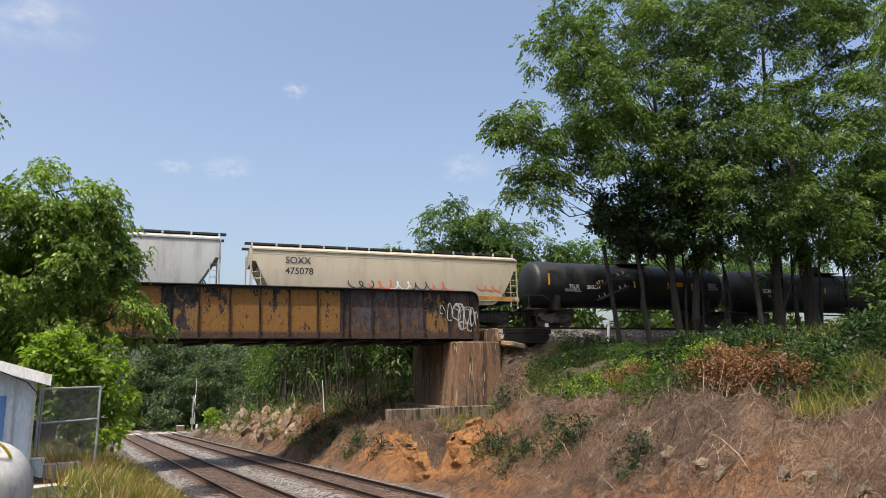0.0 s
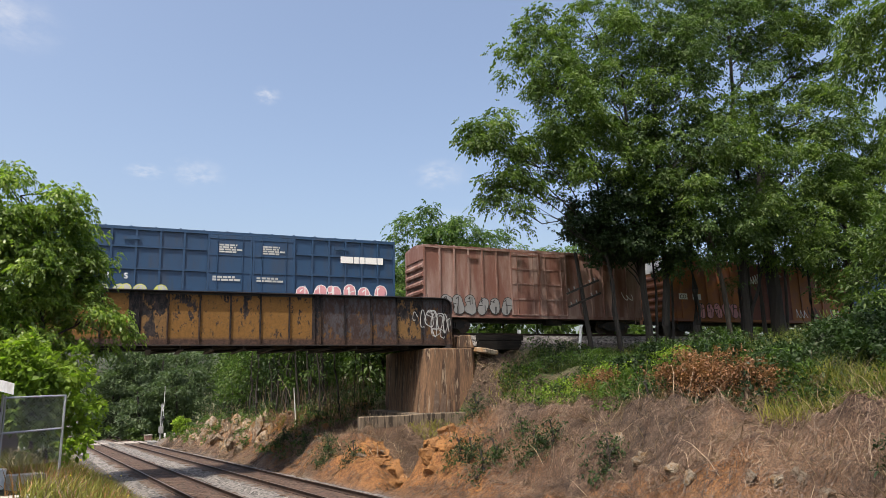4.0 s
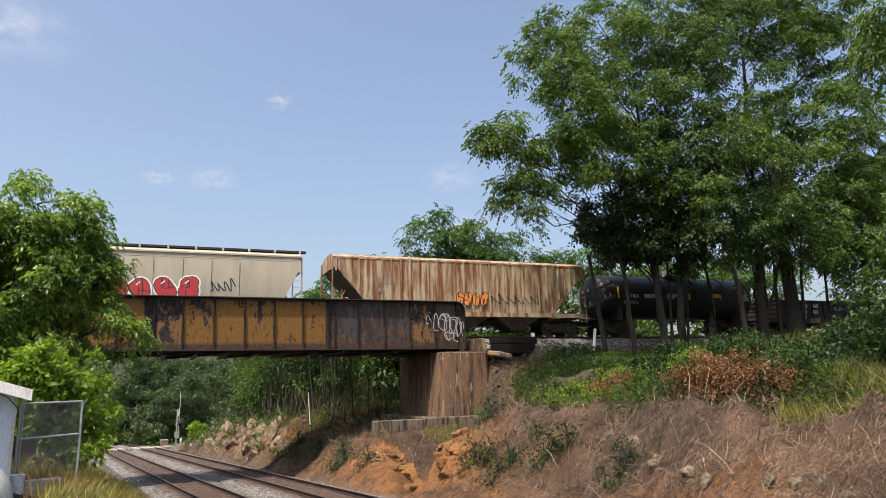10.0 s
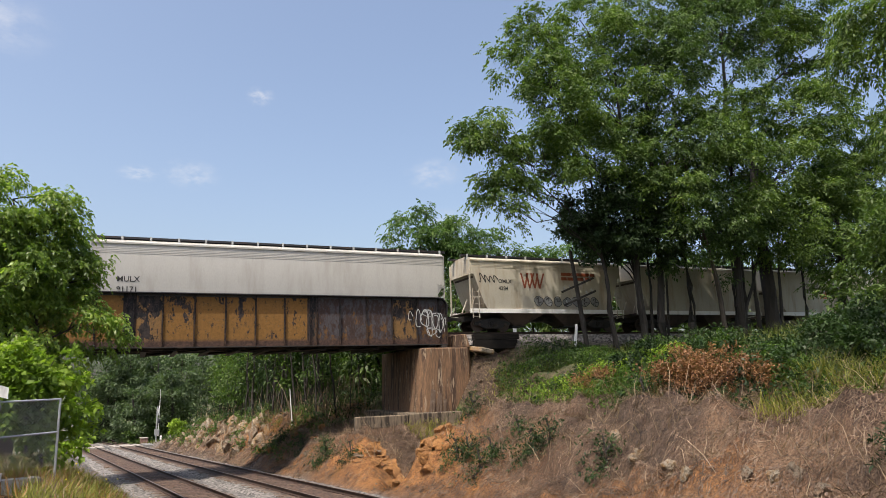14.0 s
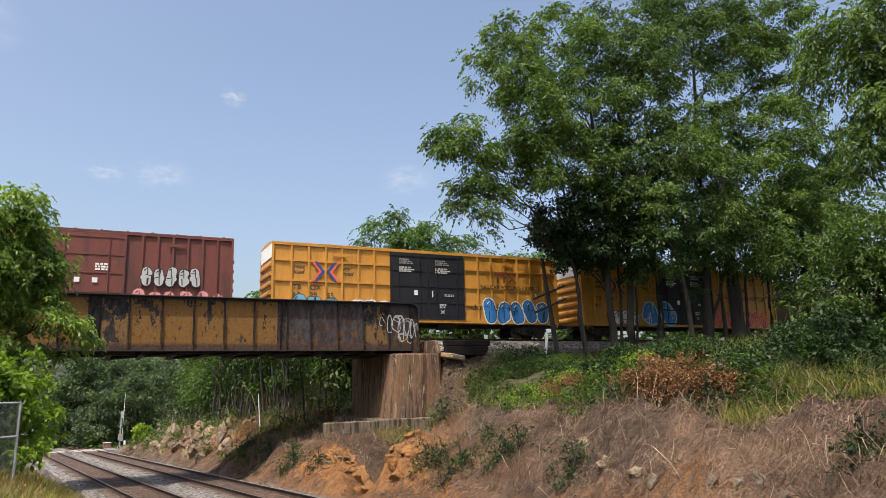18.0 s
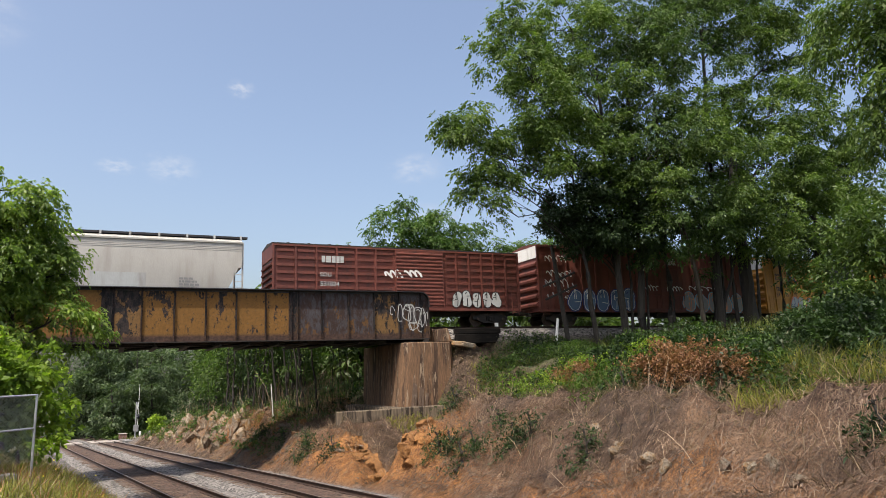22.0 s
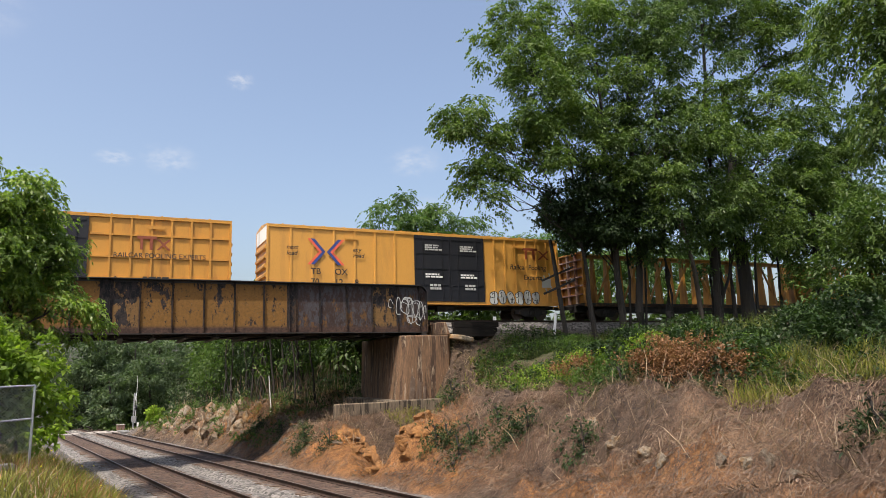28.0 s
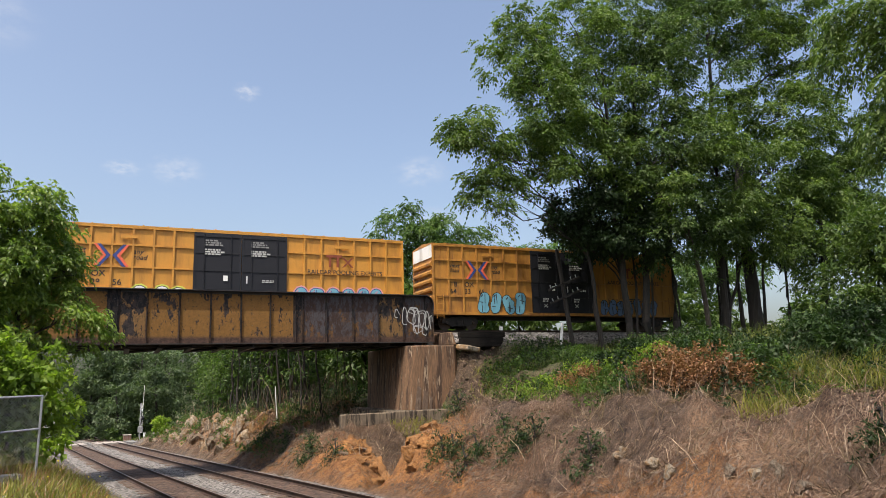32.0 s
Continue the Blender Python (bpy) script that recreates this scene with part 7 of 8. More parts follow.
# dry stalks, canes and fallen sticks
P, l, w = ground_points(rng, 2300, 5, 60, 13.5, 19.8)
V, F = blades(P, rng, 0.95, 0.009, 0.7)
stuff("dry_stalks", V, F, "grass_dry", "pale dry stalks on the bank")
P, l, w = ground_points(rng, 260, 6, 44, 14.0, 19.5)
V, F = blades(P, rng, 1.4, 0.008, 0.5)
stuff("dry_canes", V, F, "grass_dry", "tall pale dry canes on the bank", "canes")
P, l, w = ground_points(rng, 420, 6, 60, 12.6, 19.0, LEDGE)
V, F = blades(P + np.array([0, 0, 0.08]), rng, 1.0, 0.009, 0.4, DOWN + rng.normal(size=(len(P), 3)) * 0.8)
stuff("fallen_sticks", V, F, "grass_red", "fallen dead sticks on the bank", "sticks")
# green weeds on the slope below the upper line
def cone_edge(l, w):
    x, y = L_DIR.x * l + W_DIR.x * w, L_DIR.y * l + W_DIR.y * w
    return (x - U0.x) * U_DIR.x + (y - U0.y) * U_DIR.y + 0.45 * np.minimum(0, upper_n(l, w) + 2.6) * -1.0 + 0.7 * vnoise(l * 0.9, w * 0.9, 42)
weed = lambda l, w: (upper_n(l, w) < -2.6) & (cone_edge(l, w) > 1.5) & (w > 16.7 + 0.9 * vnoise(l * 0.4, w * 0.3, 23)) & (vnoise(l * 0.8, w * 0.8, 24) > -0.75)
shade = lambda l, w: vnoise(l * 0.35, w * 0.45, 43)
for leaf, test, n, size in (("leaf_weed", lambda l, w: shade(l, w) > -0.15, 27000, 0.17), ("leaf_weed_light", lambda l, w: (shade(l, w) < 0.25) & (cone_edge(l, w) < 11.5 + 4 * shade(l, w)), 36000, 0.14)):
    P, l, w = ground_points(rng, n, 3, 37, 17, 33, lambda l, w: weed(l, w) & test(l, w))
    hgt = 0.6 + 0.6 * vnoise(l * 0.6, w * 0.6, 25)
    P[:, 2] += rng.random(len(P)) ** 0.8 * hgt
    V, F = sprays(P, rng, size, 4, 0.1, 0.4)
    stuff("weeds", V, F, leaf, "dark green leafy weeds on the embankment slope" if leaf == "leaf_weed" else "light green leafy weeds on the embankment slope", "weeds")
P, l, w = ground_points(rng, 14000, 3, 37, 17, 33, lambda l, w: weed(l, w) & (vnoise(l * 0.3, w * 0.4, 26) > -0.1))
V, F = blades(P, rng, 0.9, 0.010, 0.45)
stuff("tall_grass", V, F, "grass_green", "tall yellow-green grass on the embankment slope")
P, l, w = ground_points(rng, 3200, 5, 12.0, 16.2, 19.8, lambda l, w: vnoise(l * 0.7, w * 0.8, 61) > -0.45)
V, F = blades(P, rng, 0.75, 0.010, 0.45)
stuff("tall_grass", V, F, "grass_yellow", "yellowing tall grass at the end of the slope")
# straw, thin grass and stones on the bare shoulder beside the abutment
bare = lambda l, w: (upper_n(l, w) < -1.1) & (upper_n(l, w) > -8) & (cone_edge(l, w) < 2.6) & (w > 17.5)
P, l, w = ground_points(rng, 26000, 22, 42, 17, 26, bare)
V, F = blades(P, rng, 0.36, 0.015, 0.8, DOWN * 0.4)
stuff("straw", V, F, "grass_dry", "dry straw on the shoulder beside the abutment")
P, l, w = ground_points(rng, 12000, 22, 42, 17, 26, lambda l, w: bare(l, w) & (vnoise(l, w, 44) > -0.1))
V, F = blades(P, rng, 0.5, 0.017, 0.5)
stuff("tall_grass", V, F, "grass_yellow", "thin yellow-green grass beside the abutment")
P, l, w = ground_points(rng, 5000, 20, 29.5, 17.8, 24, lambda l, w: weed(l, w) & (vnoise(l * 0.6, w * 0.6, 27) > -0.1))
P[:, 2] += rng.random(len(P)) * 0.8
V, F = sprays(P, rng, 0.14, 4, 0.0, 0.4)
stuff("weeds", V, F, "leaf_bright", "yellow-green flowering weeds beside the abutment", "weeds")
# weeds on the far part of the cut and the other verge
P, l, w = ground_points(rng, 9000, 40, 84, 12.6, 20, lambda l, w: vnoise(l * 0.5, w * 0.5, 29) > 0.05)
P[:, 2] += rng.random(len(P)) * 0.6
V, F = sprays(P, rng, 0.24, 4, 0.0, 0.35)
stuff("weeds", V, F, "leaf_mid", "green weeds along the far cutting", "weeds")
P, l, w = ground_points(rng, 5000, 84, 150, 12.3, 40)
V, F = blades(P, rng, 0.5, 0.05, 0.4)
stuff("verge_grass", V, F, "grass_green", "green verge beyond the crossing")
P, l, w = ground_points(rng, 5000, 34, 150, -6, 3.2)
V, F = blades(P, rng, 0.5, 0.03, 0.4)
stuff("verge_grass", V, F, "grass_green", "green verge beside the tracks")
TANK = Vector((-4.63, 6.99, 0))
# the near bank: long yellowing grass with a few flowers
P, l, w = ground_points(rng, 26000, 7.5, 34, -4, 3.3, lambda l, w: (vnoise(l * 0.9, w * 0.9, 31) > -0.55) & ~((l < 10.5) & (w < 0.2)) & ~((l > 10) & (l < 18.6) & (w < 0.0 + 0.25 * vnoise(l * 1.7, w * 1.7, 47)) & (w > -1.3)))
V, F = blades(P, rng, 0.50, 0.010, 0.4)
stuff("tall_grass", V, F, "grass_yellow", "long green and yellow grass on the near bank")
P, l, w = ground_points(rng, 9000, 8, 30, -3, 3.0, lambda l, w: (vnoise(l * 0.7, w * 0.7, 33) > -0.1) & ~((l < 18.6) & (w < 0.1)))
V, F = blades(P, rng, 0.55, 0.008, 0.45)
stuff("dry_grass", V, F, "grass_dry", "dry yellow grass stems on the near bank")
P, l, w = ground_points(rng, 2400, 10, 24, -0.3, 2.4, lambda l, w: vnoise(l * 0.8, w * 0.9, 48) > 0.1)
V, F = blades(P, rng, 0.62, 0.008, 0.4)
stuff("dry_grass", V, F, "grass_rust", "rust-coloured dry stems among the grass of the near bank")
P, l, w = ground_points(rng, 9, 10.5, 16, 0.6, 2.8)
P[:, 2] += rng.uniform(0.4, 0.75, len(P))
V, F = sprays(P, rng, 0.022, 9, -0.5, 0.7)
stuff("yellow_flowers", V, F, "flower", "small yellow wild flowers in the grass", "flowers")


# ---- bushes ----
def bush(name, l, w, lobes, leaf, label, seed, density=30, size=0.2, width=0.45):
    b = on_ground(l, w)
    tree(name, b, b + Vector((0, 0, 0.5)), [(b.x + L_DIR.x * dl + W_DIR.x * dw, b.y + L_DIR.y * dl + W_DIR.y * dw, b.z + dz, r, r, r * 0.8) for dl, dw, dz, r in lobes],
         leaf, label, 0.03, density, size, seed, "bark", 0.22, 4, "", 0.2, 6, 0.1, width, "bush")


bush("dead_bush", 15.2, 18.3, ((0, 0, 0.7, 0.9), (1.2, -0.1, 0.6, 0.8), (-1.2, 0.2, 0.65, 0.8), (0.4, 0.3, 1.1, 0.8), (-2.0, 0.3, 0.5, 0.7), (-0.8, 0.9, 1.0, 0.8), (1.9, 0.2, 0.7, 0.6)), "leaf_dead", "dead bush with dry brown leaves on the bank", 401, 95, 0.105)
bush("dead_bush", 20.9, 19.6, ((0, 0, 0.4, 0.7), (0.9, 0, 0.35, 0.5)), "leaf_dead", "small dead bush with brown leaves on the bank", 402, 90, 0.10)
for k, (l, w, r) in enumerate(((24.5, 20.5, 1.0), (21.5, 22.0, 1.0), (18.2, 22.5, 0.9), (17.0, 19.8, 0.7), (12.8, 20.0, 0.8), (11.2, 21.8, 1.1), (9.0, 22.9, 1.3), (13.5, 24.0, 1.2), (7.5, 22.0, 1.0), (28.0, 21.8, 0.9))):
    bush("green_bush", l, w, ((0, 0, r * 0.5, r), (r * 0.8, 0.2, r * 0.4, r * 0.7), (-r * 0.7, 0.1, r * 0.5, r * 0.7)), "leaf_weed" if k % 3 else "leaf_weed_light", "low green bush on the embankment slope", 410 + k, 26, 0.19)
for k, (l, w, r) in enumerate(((18.8, 14.3, 0.50), (18.4, 14.7, 0.38), (15.5, 14.4, 0.42), (22.4, 13.6, 0.45), (22.4, 14.1, 0.35), (20.6, 13.9, 0.40), (20.3, 13.2, 0.28), (21.0, 15.4, 0.4), (16.4, 17.0, 0.45), (24.4, 15.6, 0.35), (33.5, 12.8, 0.5), (30.6, 12.9, 0.35), (38.5, 13.4, 0.5), (42.0, 13.2, 0.45), (7.6, 15.0, 0.4), (35.5, 13.5, 0.4))):
    bush("green_tuft", l, w, ((0, 0, 0.12, r * 0.8), (0.05, -0.25, -0.2, r * 0.7), (-0.05, 0.1, 0.45, r * 0.6), (0.1, 0.0, 0.75, r * 0.35)), "leaf_weed", "green weed tuft on the cut's face", 430 + k, 60, 0.14, 0.3)
bush("green_bush", 76.5, 13.6, ((0, 0, 0.8, 1.2), (1.5, 0.5, 0.7, 1.0)), "leaf_bright", "bright green bush at the end of the cutting", 440, 20, 0.3)

# ---- rocks ----
def rock_mesh(name, seed, material):
    r = np.random.default_rng(seed)
    bm = bmesh.new()
    bmesh.ops.create_icosphere(bm, subdivisions=3, radius=1.0)
    planes = [(Vector(r.normal(size=3)).normalized(), r.uniform(0.4, 0.85)) for _ in range(22)]
    for v in bm.verts:
        for nrm, dist in planes:
            k = v.co.dot(nrm)
            if k > dist:
                v.co -= nrm * (k - dist)
        v.co += Vector(r.normal(size=3)) * 0.035 + v.co * 0.10 * noise.noise(v.co * 2.7 + Vector((seed, 0, 0)))
    me = finish(bm, name)
    me.materials.append(M[material])
    return me


ROCKS = [rock_mesh("rock", 500 + k, ("stone_pale", "stone", "stone", "clay")[k % 4]) for k in range(8)]
LABELS = ("pale limestone boulder in the cutting", "grey stone boulder in the cutting", "grey stone boulder in the cutting", "clay-stained boulder in the cutting")
rr = random.Random(5)


def rock(l, w, size, kind=None, sink=0.25, flat=0.75):
    k = kind if kind is not None else rr.randrange(8)
    o = new("boulder", ROCKS[k])
    b = on_ground(l, w)
    o.matrix_basis = pose(b.x, b.y, b.z + size * (0.5 - sink), rr.uniform(-15, 15), rr.uniform(-15, 15), rr.uniform(0, 360)) @ Matrix.Diagonal((size * rr.uniform(0.8, 1.3), size * rr.uniform(0.7, 1.1), size * flat * rr.uniform(0.8, 1.2), 1))
    tagged(o, LABELS[k % 4], "rock", "rocks of the cutting")


for k in range(230):
    rock(rr.uniform(47, 76), 12.7 + rr.random() * 2.9, rr.choice((0.15, 0.2, 0.28, 0.4, 0.55)) * rr.uniform(0.8, 1.2), rr.choice((0, 4, 1, 5, 0)), 0.6, 1.5)
for k in range(50):
    rock(rr.uniform(37, 47), 12.9 + rr.random() * 2.4, rr.uniform(0.15, 0.5), rr.choice((1, 2, 5, 3)), 0.55, 1.1)
for k in range(64):
    rock(rr.uniform(22.8, 31), 13.0 + rr.random() * 1.6, rr.choice((0.1, 0.14, 0.2, 0.3, 0.4)), rr.choice((3, 7, 3, 7, 1)), 0.5)
for l, w, s, k in ((9.5, 14.2, 0.34, 1), (9.8, 13.8, 0.22, 4), (10.3, 13.6, 0.2, 5), (8.4, 13.2, 0.22, 1), (15.9, 15.2, 0.22, 0), (14.8, 15.0, 0.2, 4), (14.6, 14.6, 0.24, 0), (13.0, 14.2, 0.26, 4), (12.6, 13.9, 0.2, 0), (11.7, 13.3, 0.22, 4), (14.2, 13.3, 0.22, 5)):
    rock(l, w, s, k, 0.55, 1.1)
for k in range(26):
    rock(rr.uniform(6, 40), 12.1 + rr.random() * 0.9, rr.uniform(0.05, 0.12), rr.choice((1, 2, 3)), 0.4)
for k in range(16):
    p = U0 + U_DIR * rr.uniform(0.9, 2.6) + U_NRM * rr.uniform(-3.6, -1.9)
    rock(p.dot(L_DIR), p.dot(W_DIR), rr.uniform(0.08, 0.22), rr.choice((1, 2, 5)), 0.45)
# the clay ledge that juts out under the abutment's footing
def ledge(l0, l1, wf, wb, thick, seed):
    q = np.random.default_rng(seed)
    bm = bmesh.new()
    rings = []
    for l in np.linspace(l0, l1, 13):
        taper = min(1.0, (l - l0) * 1.2 + 0.15, (l1 - l) * 1.2 + 0.15)
        front = wb + (wf - wb) * (0.55 + 0.45 * taper) + q.uniform(-0.12, 0.12)
        zt, th = float(ground_z(l, wb - 0.5)) + 0.02, thick * (0.5 + 0.5 * taper) * q.uniform(0.75, 1.2)
        ring = []
        for f, dz in ((0.0, 0.05), (0.35, 0.04), (0.7, -0.02), (0.95, -0.08), (1.0, -0.16), (0.97, -0.16 - th * 0.6), (0.85, -0.1 - th), (0.4, -0.1 - th * 1.2), (0.0, -0.5 - th)):
            w = wb + (front - wb) * f + q.uniform(-0.05, 0.05)
            p = L_DIR * (l + q.uniform(-0.06, 0.06)) + W_DIR * w
            ring.append((p.x, p.y, zt + dz + q.uniform(-0.03, 0.03)))
        rings.append(ring)
    loft(bm, rings)
    bmesh.ops.subdivide_edges(bm, edges=bm.edges, cuts=3, use_grid_fill=True)
    for v in bm.verts:
        v.co += Vector((noise.noise(v.co * 2.1), noise.noise(v.co * 2.1 + Vector((9, 0, 0))), noise.noise(v.co * 3.3 + Vector((0, 9, 0))))) * 0.16 + Vector((noise.noise(v.co * 7), noise.noise(v.co * 7 + Vector((5, 0, 0))), noise.noise(v.co * 7 + Vector((0, 5, 0))))) * 0.07
    tagged(part("rock_ledge", bm, M["clay"], None), "overhanging clay rock ledge below the abutment", "rock", "rocks of the cutting")


ledge(26.6, 31.2, 12.75, 14.7, 0.26, 1)
ledge(23.4, 26.8, 13.4, 14.5, 0.13, 2)

# ---- woods beyond the bridge ----
def wood_tree(l, w, ht, r, seed, leaf="leaf_mid", label="slender leafy tree at the edge of the woods", low=0.3, dens=9.0, size=0.4, trunk=0.1):
    b = on_ground(l, w)
    q = np.random.default_rng(seed)
    lobes = []
    for f in np.linspace(low, 0.92, 4):
        a = q.uniform(0, 6.283)
        lobes.append((b.x + math.cos(a) * r * 0.45, b.y + math.sin(a) * r * 0.45, b.z + ht * f, r * (1.05 - 0.45 * abs(f - 0.55)), r * (1.05 - 0.45 * abs(f - 0.55)), ht * 0.16))
    tree("woodland_tree", b, (b.x + q.uniform(-0.6, 0.6), b.y + q.uniform(-0.6, 0.6), b.z + ht * 0.95), lobes, leaf, label, trunk, dens, size * 1.15, seed, "bark", 0.5, 2, "trees of the far woods", 0.2, 2)


rt = random.Random(8)
for k in range(26):
    l, w = rt.uniform(46, 80), rt.uniform(18.5, 31)
    wood_tree(l, w, rt.uniform(7.0, 9.0), rt.uniform(1.2, 1.9), 600 + k, rt.choice(("leaf_mid", "leaf_far_haze", "leaf_mid")), low=0.30, dens=4, size=0.52, trunk=0.07)
for k in range(46):
    l, w = rt.uniform(42, 76), 16.2 + rt.random() ** 1.5 * 9
    wood_tree(l, w, rt.uniform(4.5, 8.0), rt.uniform(0.6, 1.0), 760 + k, rt.choice(("leaf_mid", "leaf_weed", "leaf_weed_light")), "slim young tree on top of the cutting", 0.5, 6, 0.32, rt.uniform(0.025, 0.06))
for k in range(15):
    l, w = 42.5 + 1.5 * k + rt.uniform(-0.5, 0.5), 15.9 + rt.random() * 1.5
    b = on_ground(l, w)
    ht, lean = rt.uniform(6.8, 8.2), rt.uniform(-0.9, 0.9)
    tree("woodland_tree", b, (b.x + lean, b.y, b.z + ht), [(b.x + lean, b.y + 0.3, b.z + ht - 0.4, 1.1, 1.1, 0.9), (b.x + lean * 0.6 + 0.5, b.y + 0.5, b.z + ht * 0.72, 0.7, 0.7, 0.5)], rt.choice(("leaf_mid", "leaf_weed_light")),
         "slim dark-stemmed tree at the edge of the cutting", rt.uniform(0.06, 0.11), 7, 0.34, 820 + k, "bark", 0.4, 4, "trees of the far woods", 0.2, 3)
for leaf, n, size, hgt in (("leaf_weed", 11000, 0.23, 1.7), ("leaf_weed_light", 4500, 0.2, 1.3)):
    P, l, w = ground_points(rng, n, 38, 84, 15.6, 30, lambda l, w: (upper_n(l, w) > 5.2) & (w > 16.0 + 0.9 * vnoise(l * 0.5, w * 0.2, 51)))
    P[:, 2] += rng.random(len(P)) * hgt * (0.6 + 0.5 * vnoise(l * 0.5, w * 0.5, 52))
    V, F = sprays(P, rng, size, 4, 0.1, 0.4)
    stuff("underbrush", V, F, leaf, "dense green underbrush on top of the cutting", "brush")
P, l, w = ground_points(rng, 320, 40, 80, 15.4, 19)
V, F = blades(P, rng, 2.2, 0.014, 0.35)
stuff("dry_canes", V, F, "grass_dry", "pale dry canes in front of the woods", "canes")
P, l, w = ground_points(rng, 300, 40, 52, 15.2, 22, lambda l, w: upper_n(l, w) > 5.4)
V, F = blades(P, rng, 3.0, 0.018, 0.22)
stuff("bare_branches", V, F, "straw_mat", "bare pale branches and vines beside the abutment", "branches")
P, l, w = ground_points(rng, 9000, 38, 50, 14.2, 19.5, lambda l, w: upper_n(l, w) > 4.6)
V, F = blades(P, rng, 0.7, 0.014, 0.6, DOWN * 0.5)
stuff("dry_brush", V, F, "grass_rust", "rust-coloured dry brush beyond the abutment")
for k, (l, w, ht, r) in enumerate(((109, 9.8, 9.0, 3.0), (110, 13, 12.5, 4.6), (112, 20, 13, 5), (106, 24.5, 12, 4.5), (109, 31, 14, 5.5), (100, 36, 14, 5.5), (122, 12, 13, 5), (92, 42, 14, 5.5), (104, 17.5, 9, 3.4), (101, 12.5, 7, 2.6), (113, 9.5, 10, 4), (116, 16.5, 13, 5), (121, 19.5, 13, 5), (84, 36, 13, 5), (76, 34, 12, 5))):
    wood_tree(l, w, ht, r, 640 + k, "leaf_far_haze", "large leafy tree beyond the road crossing", 0.12, 7.0, 0.5, 0.22)
for k in range(9):
    l, w = 99 + rt.uniform(-3, 6), 8 + k * 3.2
    bush("woodland_bush", l, max(12.5, w), ((0, 0, 0.8, 1.6), (1.5, 0.6, 0.7, 1.2)), "leaf_mid", "green bush at the foot of the woods", 660 + k, 8, 0.4)
# low growth behind the upper line
for k in range(24):
    s = -44 + k * 5.4 + rt.uniform(-1, 1)
    n = rt.uniform(12, 19)
    p = U0 + U_DIR * s + U_NRM * n
    bl, bw = p.dot(L_DIR), p.dot(W_DIR)
    if -6.5 < bw < 19:
        continue
    gz = float(ground_z(bl, bw))
    top = (9.2 if s < -2 else 10.6)
    hh = max(2.0, top - gz)
    wood_tree(bl, bw, hh, 2.8, 700 + k, "leaf_mid", "bushy tree behind the railway line", 0.35, 2.6, 0.75, 0.1)

# ---- leaves close to the camera and the trees at the right side ----
wtree("broadleaf_tree", lw(16.5, 17.8), ((14.3, 19.3, 13.4, 1.4), (14.7, 19.0, 11.7, 1.2), (14.2, 19.3, 10.0, 0.9), (15.1, 18.7, 13.8, 1.2), (14.0, 19.5, 14.3, 0.7), (15.4, 18.6, 10.8, 1.6), (16.4, 18.0, 12.5, 2.0), (17.5, 17.5, 10, 2.0), (17.0, 17.6, 15, 2.2)),
      "leaf_locust", "locust tree with drooping feathery branches beside the bank", 210, 0.2, 22, 0.36, width=0.45, droop=1.0, per_clump=30, clump=0.24, feather=4, slim=0.2)
wtree("broadleaf_tree", lw(26.3, 35.2), ((26.1, 35.4, 10.7, 2.5), (25.0, 36.2, 9.0, 2.1), (26.8, 34.9, 8.7, 2.9), (24.3, 36.7, 6.5, 1.8), (25.7, 35.7, 5.8, 2.1), (28.5, 34.0, 11.5, 3.0), (29.0, 33.6, 7.5, 3.0)),
      "leaf_mid", "full leafy tree at the end of the grove", 211, 0.2, 16, 0.34)
wtree("ailanthus_tree", lw(-18.2, 26.2), ((-18.5, 26.0, 5.5, 3.0), (-17.5, 26.6, 4.0, 2.2), (-19.5, 25.0, 8.0, 2.4)), "leaf_ailanthus", "ailanthus tree beside the far abutment", 205, 0.16, 7, 0.55, droop=0.75, width=0.5, per_clump=13, clump=0.25, feather=4)


# ---- crossing, road, signals ----
M["asphalt"] = surf("asphalt", (0.17, 0.165, 0.16), (0.10, 0.10, 0.10), 0.4, 1.0, (1, 1, 1), 0.9, 0, 0.4, 30, 0.2)
M["plank"] = surf("plank", (0.30, 0.27, 0.24), (0.16, 0.14, 0.12), 0.4, 2.0, (1, 4, 1), 0.9, 0, 0.4)
M["metal_grey"] = surf("metal_grey", (0.42, 0.43, 0.44), (0.25, 0.24, 0.23), 0.35, 3, (1, 1, 0.4), 0.45, 0.6, 0.05)
M["white_paint"] = surf("white_paint", (0.72, 0.72, 0.70), (0.45, 0.42, 0.38), 0.35, 2, (1, 1, 0.3), 0.6, 0, 0.1)
bm = bmesh.new()
for a, b in ((-60, 4.3), (7.95, 8.05), (11.75, 70)):
    box(bm, 85.0, 91.0, -b, -a, -0.4, -0.02)
road = part("road", bm, M["asphalt"], None, "", 0, False, low(0, 0, 0))
tagged(road, "grey asphalt road over the level crossing", "road", "", "structure")
cross = thing("level_crossing", low(88, 8, 0), "worn crossing panels between the rails", "level crossing", "", "structure")
for wc in (6.1, 9.9):
    for k in range(4):
        for y0, y1 in ((-0.66, 0.66), (0.84, 1.45), (-1.45, -0.84)):
            slab(cross, "crossing_panel", -3.0 + k * 1.5, -1.53 + k * 1.5, 8 - wc + y0, 8 - wc + y1, -0.2, -0.015, "plank")
sig = thing("crossing_signal", Matrix.Translation(on_ground(92.3, 13.7)) @ pose(0, 0, 0, 0, 0, L_TURN), "grey crossing signal with crossbuck and a raised gate arm", "signal")
bm = bmesh.new()
rod(bm, (0, 0, -0.3), (0, 0, 4.4), 0.09, 10)
part("mast", bm, M["metal_grey"], sig)
slab(sig, "base", -0.4, 0.4, -0.4, 0.4, -0.2, 0.25, "concrete_plain")
